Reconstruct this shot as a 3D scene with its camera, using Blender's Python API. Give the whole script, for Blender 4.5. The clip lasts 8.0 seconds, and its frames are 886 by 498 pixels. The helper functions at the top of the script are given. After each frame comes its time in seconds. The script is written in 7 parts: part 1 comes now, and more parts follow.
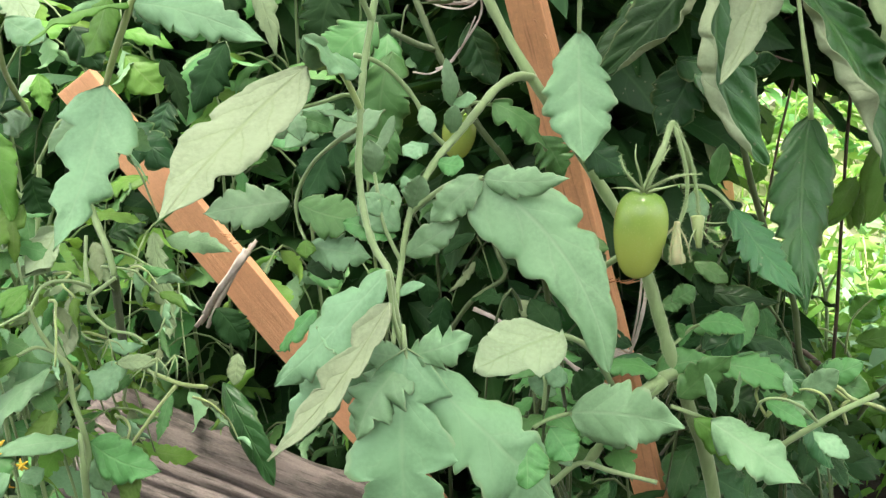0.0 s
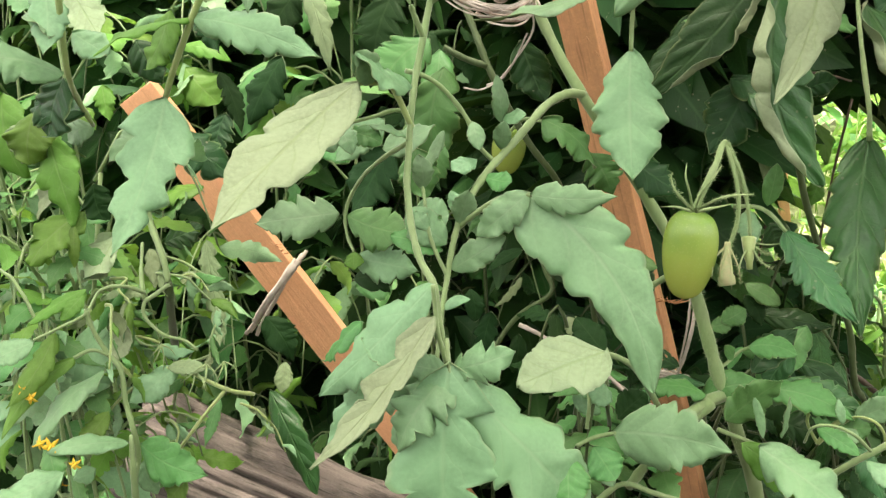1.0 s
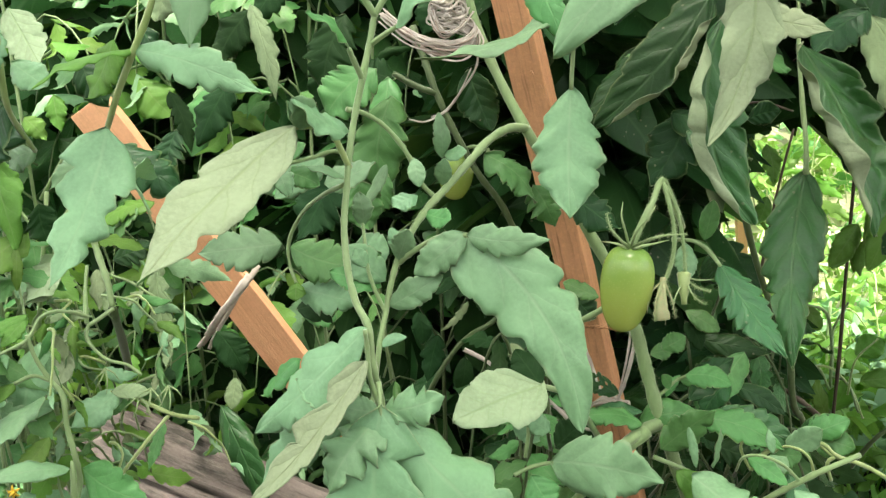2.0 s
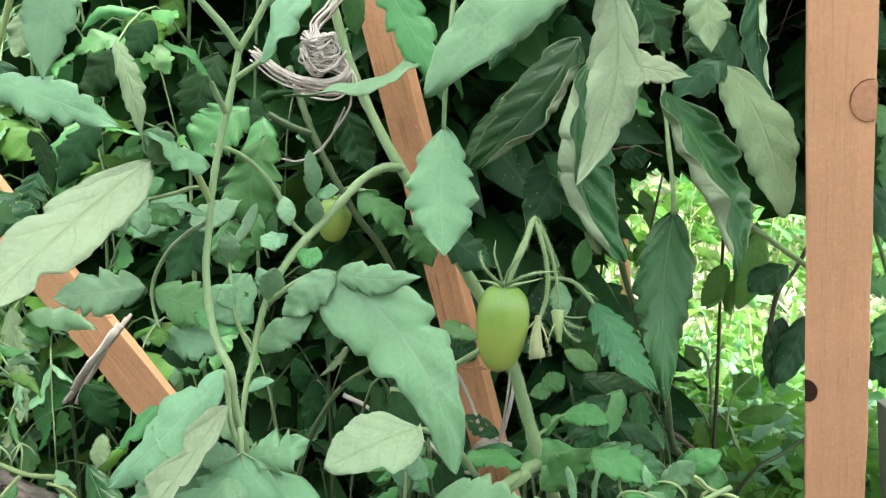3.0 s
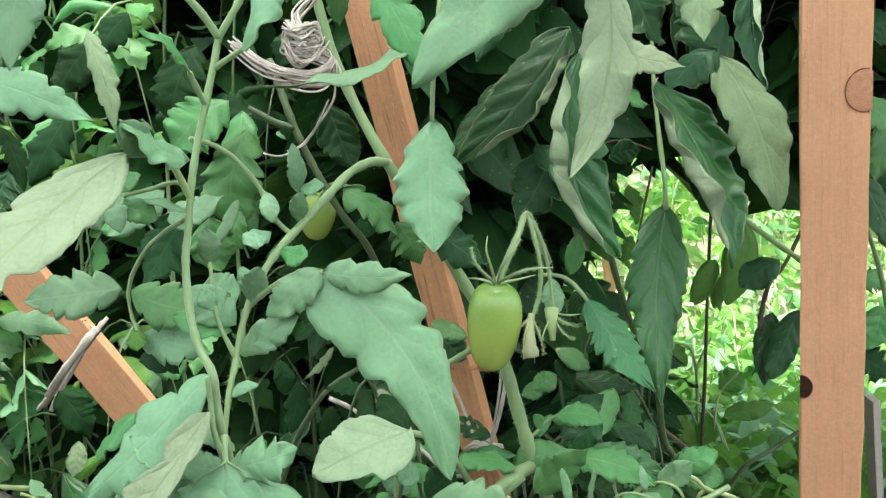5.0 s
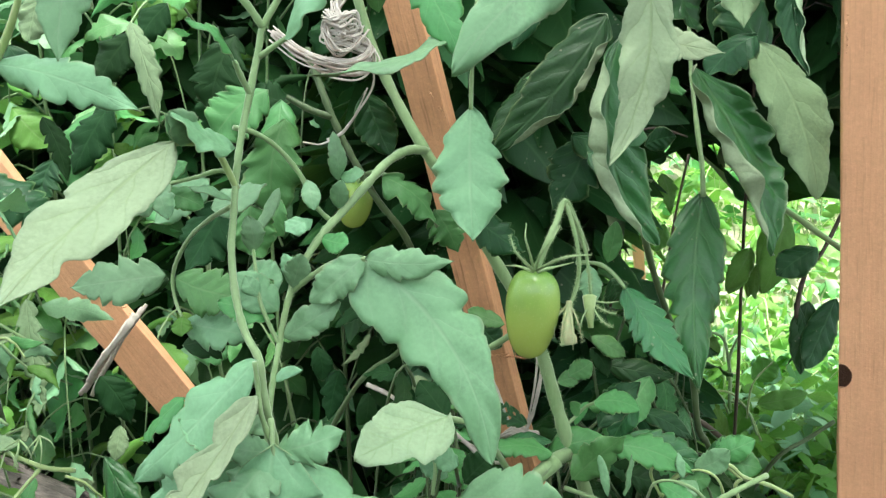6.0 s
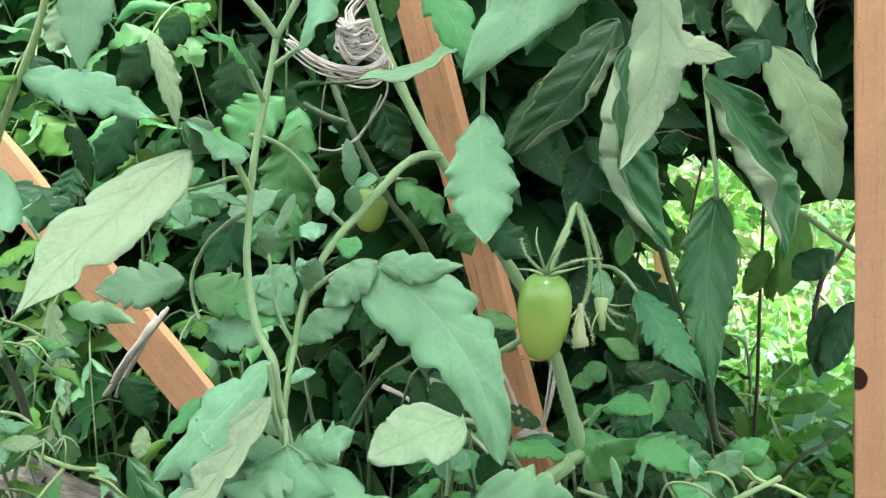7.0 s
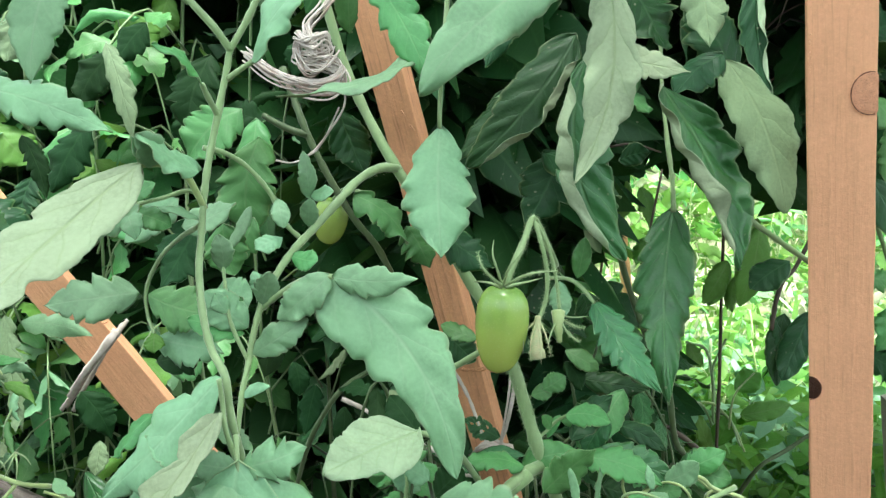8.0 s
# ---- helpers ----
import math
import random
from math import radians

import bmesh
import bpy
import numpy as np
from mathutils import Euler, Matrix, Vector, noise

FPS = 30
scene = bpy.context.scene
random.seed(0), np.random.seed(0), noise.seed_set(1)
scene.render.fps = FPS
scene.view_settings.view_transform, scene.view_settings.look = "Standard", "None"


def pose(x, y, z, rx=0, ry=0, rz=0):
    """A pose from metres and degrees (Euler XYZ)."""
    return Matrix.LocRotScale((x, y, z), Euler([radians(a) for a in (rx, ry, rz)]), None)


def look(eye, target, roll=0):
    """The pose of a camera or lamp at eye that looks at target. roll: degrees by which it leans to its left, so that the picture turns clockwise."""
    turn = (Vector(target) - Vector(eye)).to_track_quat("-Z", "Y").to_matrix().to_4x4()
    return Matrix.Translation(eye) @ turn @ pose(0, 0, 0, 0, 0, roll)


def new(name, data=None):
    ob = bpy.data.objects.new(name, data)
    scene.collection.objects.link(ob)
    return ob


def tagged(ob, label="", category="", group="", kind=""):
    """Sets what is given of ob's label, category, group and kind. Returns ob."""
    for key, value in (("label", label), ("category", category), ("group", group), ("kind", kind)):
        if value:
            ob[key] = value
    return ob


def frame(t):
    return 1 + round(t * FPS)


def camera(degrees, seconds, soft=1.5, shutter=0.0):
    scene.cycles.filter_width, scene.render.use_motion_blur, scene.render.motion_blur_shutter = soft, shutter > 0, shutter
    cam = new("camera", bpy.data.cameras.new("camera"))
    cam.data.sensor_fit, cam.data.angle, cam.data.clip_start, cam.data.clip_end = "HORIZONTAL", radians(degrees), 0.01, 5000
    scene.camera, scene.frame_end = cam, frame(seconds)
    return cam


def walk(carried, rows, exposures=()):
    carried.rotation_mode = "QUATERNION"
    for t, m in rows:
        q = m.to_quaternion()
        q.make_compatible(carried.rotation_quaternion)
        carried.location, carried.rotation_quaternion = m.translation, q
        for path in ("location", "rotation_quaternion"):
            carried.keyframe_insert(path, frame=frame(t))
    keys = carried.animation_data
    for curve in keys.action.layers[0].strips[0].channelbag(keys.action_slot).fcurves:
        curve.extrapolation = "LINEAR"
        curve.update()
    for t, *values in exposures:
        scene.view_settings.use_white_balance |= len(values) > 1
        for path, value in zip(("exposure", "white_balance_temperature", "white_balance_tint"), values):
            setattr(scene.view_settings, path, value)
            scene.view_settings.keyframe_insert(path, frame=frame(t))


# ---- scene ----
SKY, SUN, SOFT, SHADE_LEAVES = 0.15, 3.6, 1.35, 1000
EXPOSURES = [(0.0, 2.27, 7050, 17), (0.7, 2.27, 7650, 17), (1.2, 2.22, 7750, 17), (2.5, 2.22, 6700, 11), (3.5, 2.22, 6350, 10), (5.5, 2.22, 6400, 9), (6.5, 2.28, 6250, 6), (7.5, 2.28, 6200, 6), (8.0, 2.27, 6200, 8)]
cam = camera(56.3, 8.0, soft=SOFT)
PATH = [
    (0, (-0.0339, -0.0149, 0.7838), (-0.0929, 0.5526, 0.5983), -2.17),
    (0.5, (-0.0319, -0.014, 0.7835), (-0.1204, 0.552, 0.6052), -2.2),
    (1, (-0.0319, -0.0168, 0.785), (-0.1265, 0.5493, 0.6101), -1.88),
    (1.2, (-0.0294, -0.0169, 0.7909), (-0.125, 0.5468, 0.6092), -2.01),
    (2.3, (-0.0087, -0.0122, 0.8108), (-0.06, 0.5587, 0.6335), 0.17),
    (2.5, (-0.0045, -0.0178, 0.8022), (-0.0362, 0.5617, 0.6497), 0.4),
    (3, (-0.0012, -0.0069, 0.8012), (-0.0015, 0.5753, 0.6561), 0.8),
    (3.5, (0.0011, -0.0009, 0.8011), (0.0117, 0.5814, 0.6569), 0.77),
    (4, (0.0012, 0.0013, 0.8017), (0.0145, 0.5843, 0.6606), 0.71),
    (5.5, (-0.0121, 0.0113, 0.7931), (0.0025, 0.5922, 0.6436), 0.53),
    (6, (-0.0142, 0.0066, 0.795), (-0.0184, 0.5868, 0.642), 0.13),
    (6.5, (-0.0143, 0.0027, 0.7956), (-0.0366, 0.5824, 0.6426), -0.45),
    (7, (-0.0082, -0.0002, 0.7976), (-0.0289, 0.5801, 0.6465), -0.43),
    (7.5, (-0.0031, -0.002, 0.7996), (-0.0203, 0.579, 0.6508), -0.27),
    (8, (0.0, 0.0, 0.8), (-0.0, 0.5822, 0.6548), 0.0),
]
walk(cam, [(t, look(eye, target, roll)) for t, eye, target, roll in PATH], EXPOSURES)

# ---- world and light ----
world = bpy.data.worlds.new("overcast_sky")
scene.world = world
world.use_nodes = True
wn = world.node_tree
sky = wn.nodes.new("ShaderNodeTexSky")
sky.sky_type, sky.sun_disc = "NISHITA", False
sky.sun_elevation, sky.sun_rotation = radians(80), radians(200)
sky.air_density, sky.dust_density, sky.ozone_density = 1.0, 4.0, 1.0
pale = wn.nodes.new("ShaderNodeHueSaturation")
pale.inputs["Saturation"].default_value = 0.35
wn.links.new(sky.outputs[0], pale.inputs["Color"])
wn.links.new(pale.outputs[0], wn.nodes["Background"].inputs["Color"])
wn.nodes["Background"].inputs["Strength"].default_value = SKY

sun = new("sun", bpy.data.lights.new("sun", "SUN"))
sun.data.energy, sun.data.angle, sun.data.color = SUN, radians(18), (1.0, 0.97, 0.91)
sun.matrix_world = look((0.35, -0.1, 4.4), (0, 0.4, 0.5))

FRONT = Vector((0.06, -0.74, 0.67))
FACING = Vector((0, -0.95, 0.31))


# ---- materials ----
class Graph:
    """Short hand for node materials."""

    def __init__(self, name):
        self.mat = bpy.data.materials.new(name)
        self.mat.use_nodes = True
        self.tree = self.mat.node_tree
        self.bsdf = self.tree.nodes["Principled BSDF"]
        self.out = self.tree.nodes["Material Output"]

    def node(self, kind):
        return self.tree.nodes.new(kind)

    def link(self, a, b):
        self.tree.links.new(a, b)

    def put(self, socket, value):
        if hasattr(value, "links"):
            self.link(value, socket)
        else:
            socket.default_value = value

    def math(self, op, a, b=0.0, c=0.0):
        n = self.node("ShaderNodeMath")
        n.operation = op
        for s, v in zip(n.inputs, (a, b, c)):
            self.put(s, v)
        return n.outputs[0]

    def mix(self, fac, a, b, blend="MIX"):
        n = self.node("ShaderNodeMix")
        n.data_type, n.blend_type = "RGBA", blend
        self.put(n.inputs[0], fac)
        self.put(n.inputs[6], (*a, 1) if isinstance(a, tuple) else a)
        self.put(n.inputs[7], (*b, 1) if isinstance(b, tuple) else b)
        return n.outputs[2]

    def noise(self, scale, detail=3.0, rough=0.55, vector=None, which="Object"):
        n = self.node("ShaderNodeTexNoise")
        n.inputs["Scale"].default_value, n.inputs["Detail"].default_value, n.inputs["Roughness"].default_value = scale, detail, rough
        self.link(vector or self.node("ShaderNodeTexCoord").outputs[which], n.inputs["Vector"])
        return n.outputs["Fac"]

    def ramp(self, fac, lo, hi):
        n = self.node("ShaderNodeMapRange")
        self.put(n.inputs[0], fac)
        n.inputs[1].default_value, n.inputs[2].default_value = lo, hi
        return n.outputs[0]

    def bump(self, height, strength=0.4, distance=0.002):
        n = self.node("ShaderNodeBump")
        n.inputs["Strength"].default_value, n.inputs["Distance"].default_value = strength, distance
        self.link(height, n.inputs["Height"])
        self.link(n.outputs[0], self.bsdf.inputs["Normal"])
        return n.outputs[0]


def leaf_material(name, colour, vein, glow, rough=0.55, through_light=0.25, rim=None, rim_from=0.78, specks=0.0, relief=0.5, shine=0.35):
    g = Graph(name)
    uv = g.node("ShaderNodeSeparateXYZ")
    uv_map = g.node("ShaderNodeUVMap")
    uv_map.uv_map = "UVMap"
    g.link(uv_map.outputs[0], uv.inputs[0])
    u = g.math("ABSOLUTE", g.math("MULTIPLY_ADD", uv.outputs[0], 2.0, -1.0))
    v = uv.outputs[1]
    random_value = g.node("ShaderNodeObjectInfo").outputs["Random"]
    blotch = g.noise(28.0, 4.0)
    grain = g.noise(420.0, 2.0)
    wobble = g.math("MULTIPLY_ADD", g.noise(60.0, 2.0), 0.7, -0.35)
    slant = g.math("ADD", g.math("SUBTRACT", g.math("MULTIPLY", v, 5.2), g.math("MULTIPLY", u, 1.1)), wobble)
    lateral_far = g.math("PINGPONG", slant, 0.5)
    lateral = g.math("MULTIPLY", g.math("SUBTRACT", 1.0, g.ramp(lateral_far, 0.01, 0.07)), 0.55)
    middle = g.math("SUBTRACT", 1.0, g.ramp(u, 0.015, 0.07))
    veins = g.math("MAXIMUM", g.math("MULTIPLY", lateral, g.ramp(g.math("SUBTRACT", 1.0, u), 0.0, 0.5)), middle)
    base = g.mix(g.ramp(blotch, 0.3, 0.72), tuple(c * 0.80 for c in colour), tuple(min(c * 1.16, 1) for c in colour))
    base = g.mix(g.ramp(grain, 0.35, 0.75), base, tuple(c * 1.12 for c in colour))
    base = g.mix(g.math("MULTIPLY", veins, 0.6), base, vein)
    if rim:
        base = g.mix(g.math("MULTIPLY", g.ramp(g.math("ADD", u, g.math("MULTIPLY", wobble, 0.5)), rim_from, min(rim_from + 0.19, 0.995)), 0.8), base, rim)
    if specks:
        cell = g.node("ShaderNodeTexVoronoi")
        cell.inputs["Scale"].default_value = 160.0
        g.link(g.node("ShaderNodeTexCoord").outputs["Object"], cell.inputs["Vector"])
        dot = g.math("LESS_THAN", cell.outputs["Distance"], 0.17)
        patch = g.math("GREATER_THAN", g.noise(35.0, 2.0), 0.56)
        base = g.mix(g.math("MULTIPLY", g.math("MULTIPLY", dot, patch), specks), base, (0.28, 0.30, 0.18))
    hsv = g.node("ShaderNodeHueSaturation")
    g.link(base, hsv.inputs["Color"])
    g.link(g.math("MULTIPLY_ADD", random_value, 0.03, 0.485), hsv.inputs["Hue"])
    g.link(g.math("MULTIPLY_ADD", random_value, 0.4, 0.8), hsv.inputs["Value"])
    g.link(hsv.outputs[0], g.bsdf.inputs["Base Color"])
    g.bsdf.inputs["Specular IOR Level"].default_value = shine
    g.link(g.math("MULTIPLY_ADD", blotch, 0.25, rough - 0.12), g.bsdf.inputs["Roughness"])
    mesh_cells = g.node("ShaderNodeTexVoronoi")
    mesh_cells.feature = "DISTANCE_TO_EDGE"
    mesh_cells.inputs["Scale"].default_value = 230.0
    g.link(g.node("ShaderNodeTexCoord").outputs["Object"], mesh_cells.inputs["Vector"])
    net = g.ramp(mesh_cells.outputs["Distance"], 0.0, 0.25)
    puff = g.math("POWER", g.math("MULTIPLY", lateral_far, 2.0), 0.6)
    height = g.math("ADD", g.math("MULTIPLY", puff, g.math("SUBTRACT", 1.0, middle)), g.math("ADD", g.math("MULTIPLY", grain, 0.3), g.math("MULTIPLY", net, 0.06)))
    span = g.node("ShaderNodeAttribute")
    span.attribute_name = "leaf_span"
    height = g.math("MULTIPLY", height, g.math("MINIMUM", g.math("MULTIPLY", span.outputs["Fac"], 14.0), 1.2))
    normal = g.bump(height, relief, 0.0007)
    soft = g.node("ShaderNodeBsdfTranslucent")
    tint = g.mix(0.35, hsv.outputs[0], glow)
    g.link(tint, soft.inputs["Color"])
    g.link(normal, soft.inputs["Normal"])
    both = g.node("ShaderNodeMixShader")
    both.inputs[0].default_value = through_light
    g.link(g.bsdf.outputs[0], both.inputs[1])
    g.link(soft.outputs[0], both.inputs[2])
    g.link(both.outputs[0], g.out.inputs["Surface"])
    return g.mat


GLOW = (0.20, 0.42, 0.05)
TOP = leaf_material("leaf_top_blue_green", (0.185, 0.385, 0.183), (0.245, 0.425, 0.225), GLOW, rough=0.5, through_light=0.16, rim=(0.27, 0.42, 0.22), rim_from=0.93, relief=0.22, shine=0.5)
FRESH = leaf_material("leaf_top_fresh_green", (0.095, 0.295, 0.082), (0.16, 0.36, 0.125), GLOW, rough=0.48, through_light=0.22, rim=(0.19, 0.33, 0.11), rim_from=0.93, relief=0.3, shine=0.5)
# Dark leaf's own green, lowered further to paint the depth of shaded gaps.
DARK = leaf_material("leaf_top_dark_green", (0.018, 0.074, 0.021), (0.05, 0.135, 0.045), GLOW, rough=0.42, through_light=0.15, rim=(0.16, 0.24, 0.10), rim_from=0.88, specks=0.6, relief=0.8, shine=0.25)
LIME = leaf_material("leaf_top_lime", (0.135, 0.315, 0.055), (0.21, 0.36, 0.1), (0.34, 0.62, 0.06), rough=0.5, through_light=0.4, relief=0.3)
PALE = leaf_material("leaf_underside_pale", (0.355, 0.470, 0.275), (0.30, 0.42, 0.20), (0.36, 0.50, 0.26), rough=0.7, through_light=0.2, relief=0.7, shine=0.2)
GREY = leaf_material("leaf_underside_grey_green", (0.235, 0.335, 0.170), (0.28, 0.38, 0.19), GLOW, rough=0.65, through_light=0.15, relief=0.6, shine=0.2)
# Shade inside the row is put into this near-black copy of the leaf green.
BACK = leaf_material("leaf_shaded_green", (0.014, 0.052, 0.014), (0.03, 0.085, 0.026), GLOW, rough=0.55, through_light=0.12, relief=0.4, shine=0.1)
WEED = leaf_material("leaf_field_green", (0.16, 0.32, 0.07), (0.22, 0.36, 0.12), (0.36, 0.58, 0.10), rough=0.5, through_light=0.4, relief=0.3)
# Washed-out glare of the open plot is put into this pale green.
FIELD = leaf_material("leaf_field_glare", (0.38, 0.42, 0.28), (0.42, 0.45, 0.32), (0.48, 0.54, 0.34), rough=0.6, through_light=0.4, relief=0.3)
MID = leaf_material("leaf_top_quilted_green", (0.034, 0.148, 0.040), (0.10, 0.26, 0.085), GLOW, rough=0.4, through_light=0.18, rim=(0.14, 0.25, 0.10), rim_from=0.92, specks=0.4, relief=0.95, shine=0.5)
SIDES = {"mid": (MID, GREY), "midrim": (MID, PALE), "top": (TOP, GREY), "fresh": (FRESH, GREY), "dark": (DARK, GREY), "lime": (LIME, LIME), "pale": (FRESH, PALE), "grey": (GREY, DARK), "back": (BACK, GREY), "rimmed": (DARK, PALE)}


def stem_material(name, colour, other, hair=0.5):
    g = Graph(name)
    long_grain = g.node("ShaderNodeMapping")
    long_grain.inputs["Scale"].default_value = (1, 1, 0.15)
    g.link(g.node("ShaderNodeTexCoord").outputs["Object"], long_grain.inputs["Vector"])
    streak = g.noise(260.0, 3.0, vector=long_grain.outputs[0])
    blotch = g.noise(30.0, 3.0)
    c = g.mix(g.ramp(blotch, 0.3, 0.7), colour, other)
    c = g.mix(g.math("MULTIPLY", g.ramp(streak, 0.45, 0.8), 0.45), c, tuple(min(1, x * 1.5 + 0.05) for x in colour))
    g.link(c, g.bsdf.inputs["Base Color"])
    g.bsdf.inputs["Roughness"].default_value = 0.6
    g.bsdf.inputs["Sheen Weight"].default_value = hair
    g.bsdf.inputs["Sheen Roughness"].default_value = 0.4
    g.bump(g.noise(700.0, 2.0), 0.35, 0.0006)
    return g.mat


STEM = stem_material("stem_pale_green", (0.195, 0.32, 0.12), (0.25, 0.365, 0.165), 0.3)
# Darker copy of the stem green, with the shade of inner stems painted in.
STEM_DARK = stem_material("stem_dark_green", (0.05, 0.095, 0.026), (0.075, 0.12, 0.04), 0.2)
STEM_LIME = stem_material("stem_yellow_green", (0.27, 0.39, 0.12), (0.33, 0.44, 0.18))
STEM_DRY = stem_material("stem_withered_brown", (0.05, 0.035, 0.022), (0.10, 0.075, 0.045), 0.1)


def timber_material(name, colour, dark, along=(1, 1, 0.05), scale=90.0, crack=0.25, relief=0.5, spread=0.84, stain=0.0):
    g = Graph(name)
    co = g.node("ShaderNodeTexCoord").outputs["Object"]
    m = g.node("ShaderNodeMapping")
    m.inputs["Scale"].default_value = along
    g.link(co, m.inputs["Vector"])
    grain = g.noise(scale, 5.0, 0.6, m.outputs[0])
    fine = g.noise(scale * 5, 3.0, 0.6, m.outputs[0])
    blotch = g.noise(14.0, 3.0)
    c = g.mix(g.ramp(grain, 0.32, 0.72), colour, tuple(x * spread for x in colour))
    c = g.mix(g.math("MULTIPLY", g.ramp(blotch, 0.45, 0.75), 0.35), c, tuple(min(1, x * 1.22) for x in colour))
    fuzz = g.noise(330.0, 4.0, 0.7)
    c = g.mix(g.math("MULTIPLY", g.ramp(fuzz, 0.5, 0.8), 0.4), c, tuple(min(1, x * 1.35) for x in colour))
    c = g.mix(g.math("MULTIPLY", g.ramp(fuzz, 0.46, 0.25), 0.35), c, tuple(x * 0.72 for x in colour))
    lines = g.math("MULTIPLY", g.ramp(fine, 0.56, 0.74), crack)
    c = g.mix(lines, c, dark)
    if stain:
        squeezed = g.node("ShaderNodeMapping")
        squeezed.inputs["Scale"].default_value = (1, 1, 0.3)
        g.link(co, squeezed.inputs["Vector"])
        rot = g.math("MULTIPLY", g.ramp(g.noise(38.0, 6.0, 0.7, squeezed.outputs[0]), 0.47, 0.62), stain)
        c = g.mix(rot, c, dark)
    height = g.math("ADD", grain, g.math("MULTIPLY", fine, 0.5))
    g.link(c, g.bsdf.inputs["Base Color"])
    g.bsdf.inputs["Roughness"].default_value = 0.78
    g.bsdf.inputs["Specular IOR Level"].default_value = 0.2
    g.bump(g.math("ADD", height, g.math("MULTIPLY", g.noise(500.0, 4.0), 0.5)), relief, 0.0016)
    return g.mat


PINE = timber_material("sawn_pine_batten", (0.80, 0.432, 0.232), (0.45, 0.22, 0.10), crack=0.35, relief=0.45, spread=0.9)
PINE_RED = timber_material("sawn_pine_weathered", (0.74, 0.385, 0.195), (0.18, 0.065, 0.03), crack=0.5, relief=0.6)
OLD_WOOD = timber_material("old_grey_timber", (0.28, 0.245, 0.215), (0.04, 0.042, 0.034), along=(1, 1, 0.07), scale=60.0, crack=0.85, relief=1.0, spread=0.5, stain=0.75)
GREYED = timber_material("bleached_grey_stake", (0.60, 0.54, 0.46), (0.25, 0.20, 0.15), crack=0.4, relief=0.5, spread=0.85)
KNOT = timber_material("dark_knot_wood", (0.055, 0.025, 0.014), (0.02, 0.01, 0.006), along=(1, 1, 1), scale=260.0, crack=0.8, relief=0.9)
KNOT_RING = timber_material("brown_knot_ring", (0.20, 0.09, 0.05), (0.08, 0.03, 0.02), along=(1, 1, 1), scale=300.0, crack=0.6)
KNOT_RED = timber_material("red_knot_wood", (0.70, 0.36, 0.20), (0.12, 0.045, 0.025), along=(1, 1, 1), scale=300.0, crack=0.6)


def plain_material(name, colour, other, scale, rough=0.7, relief=0.3, distance=0.001, shine=0.3):
    g = Graph(name)
    n = g.noise(scale, 4.0)
    g.link(g.mix(g.ramp(n, 0.3, 0.7), colour, other), g.bsdf.inputs["Base Color"])
    g.bsdf.inputs["Roughness"].default_value = rough
    g.bsdf.inputs["Specular IOR Level"].default_value = shine
    g.bump(g.noise(scale * 4, 4.0), relief, distance)
    return g.mat


TWINE = plain_material("white_raffia_twine", (0.60, 0.56, 0.49), (0.46, 0.41, 0.33), 180.0, 0.6)
TWINE_OLD = plain_material("grey_raffia_twine", (0.44, 0.37, 0.30), (0.28, 0.21, 0.16), 180.0, 0.7)
PETAL = plain_material("yellow_petal", (0.75, 0.48, 0.03), (0.8, 0.58, 0.08), 300.0, 0.6)
SEPAL = plain_material("hairy_sepal", (0.23, 0.36, 0.14), (0.32, 0.43, 0.22), 400.0, 0.65)
WITHERED = plain_material("withered_flower", (0.30, 0.38, 0.19), (0.38, 0.37, 0.20), 300.0, 0.7)


def tomato_material():
    g = Graph("green_tomato_skin")
    xyz = g.node("ShaderNodeSeparateXYZ")
    g.link(g.node("ShaderNodeTexCoord").outputs["Object"], xyz.inputs[0])
    h = g.math("ADD", xyz.outputs[2], g.math("MULTIPLY_ADD", g.noise(55.0, 3.0), 0.016, -0.008))
    c = g.mix(g.ramp(h, -0.022, 0.006), (0.42, 0.51, 0.105), (0.31, 0.45, 0.095))
    c = g.mix(g.ramp(h, 0.002, 0.030), c, (0.14, 0.30, 0.068))
    c = g.mix(g.math("MULTIPLY", g.ramp(g.noise(900.0, 1.0), 0.62, 0.7), 0.25), c, (0.45, 0.55, 0.2))
    g.link(c, g.bsdf.inputs["Base Color"])
    g.bsdf.inputs["Roughness"].default_value = 0.2
    g.bsdf.inputs["Subsurface Weight"].default_value = 0.15
    g.bsdf.inputs["Subsurface Radius"].default_value = (0.004, 0.006, 0.002)
    g.bump(g.noise(160.0, 2.0), 0.08, 0.001)
    return g.mat


TOMATO = tomato_material()


# ---- shapes ----
def thing(name, place, label, category, group="", kind=""):
    ob = new(name)
    ob.location = place
    ob.empty_display_size = 0.02
    return tagged(ob, label, category, group, kind)


def link_mesh(name, mesh, mats, parent, matrix, label="", smooth=True):
    for m in mats:
        mesh.materials.append(m)
    if smooth:
        mesh.polygons.foreach_set("use_smooth", [True] * len(mesh.polygons))
    ob = new(name, mesh)
    ob.matrix_world = matrix
    adopt(ob, parent)
    return tagged(ob, label)


def world_of(ob):
    return world_of(ob.parent) @ ob.matrix_parent_inverse @ ob.matrix_basis if ob.parent else ob.matrix_basis.copy()


def adopt(ob, parent):
    """ob keeps its place in the world."""
    if parent:
        placed = ob.matrix_basis.copy()
        ob.parent = parent
        ob.matrix_basis = world_of(parent).inverted() @ placed


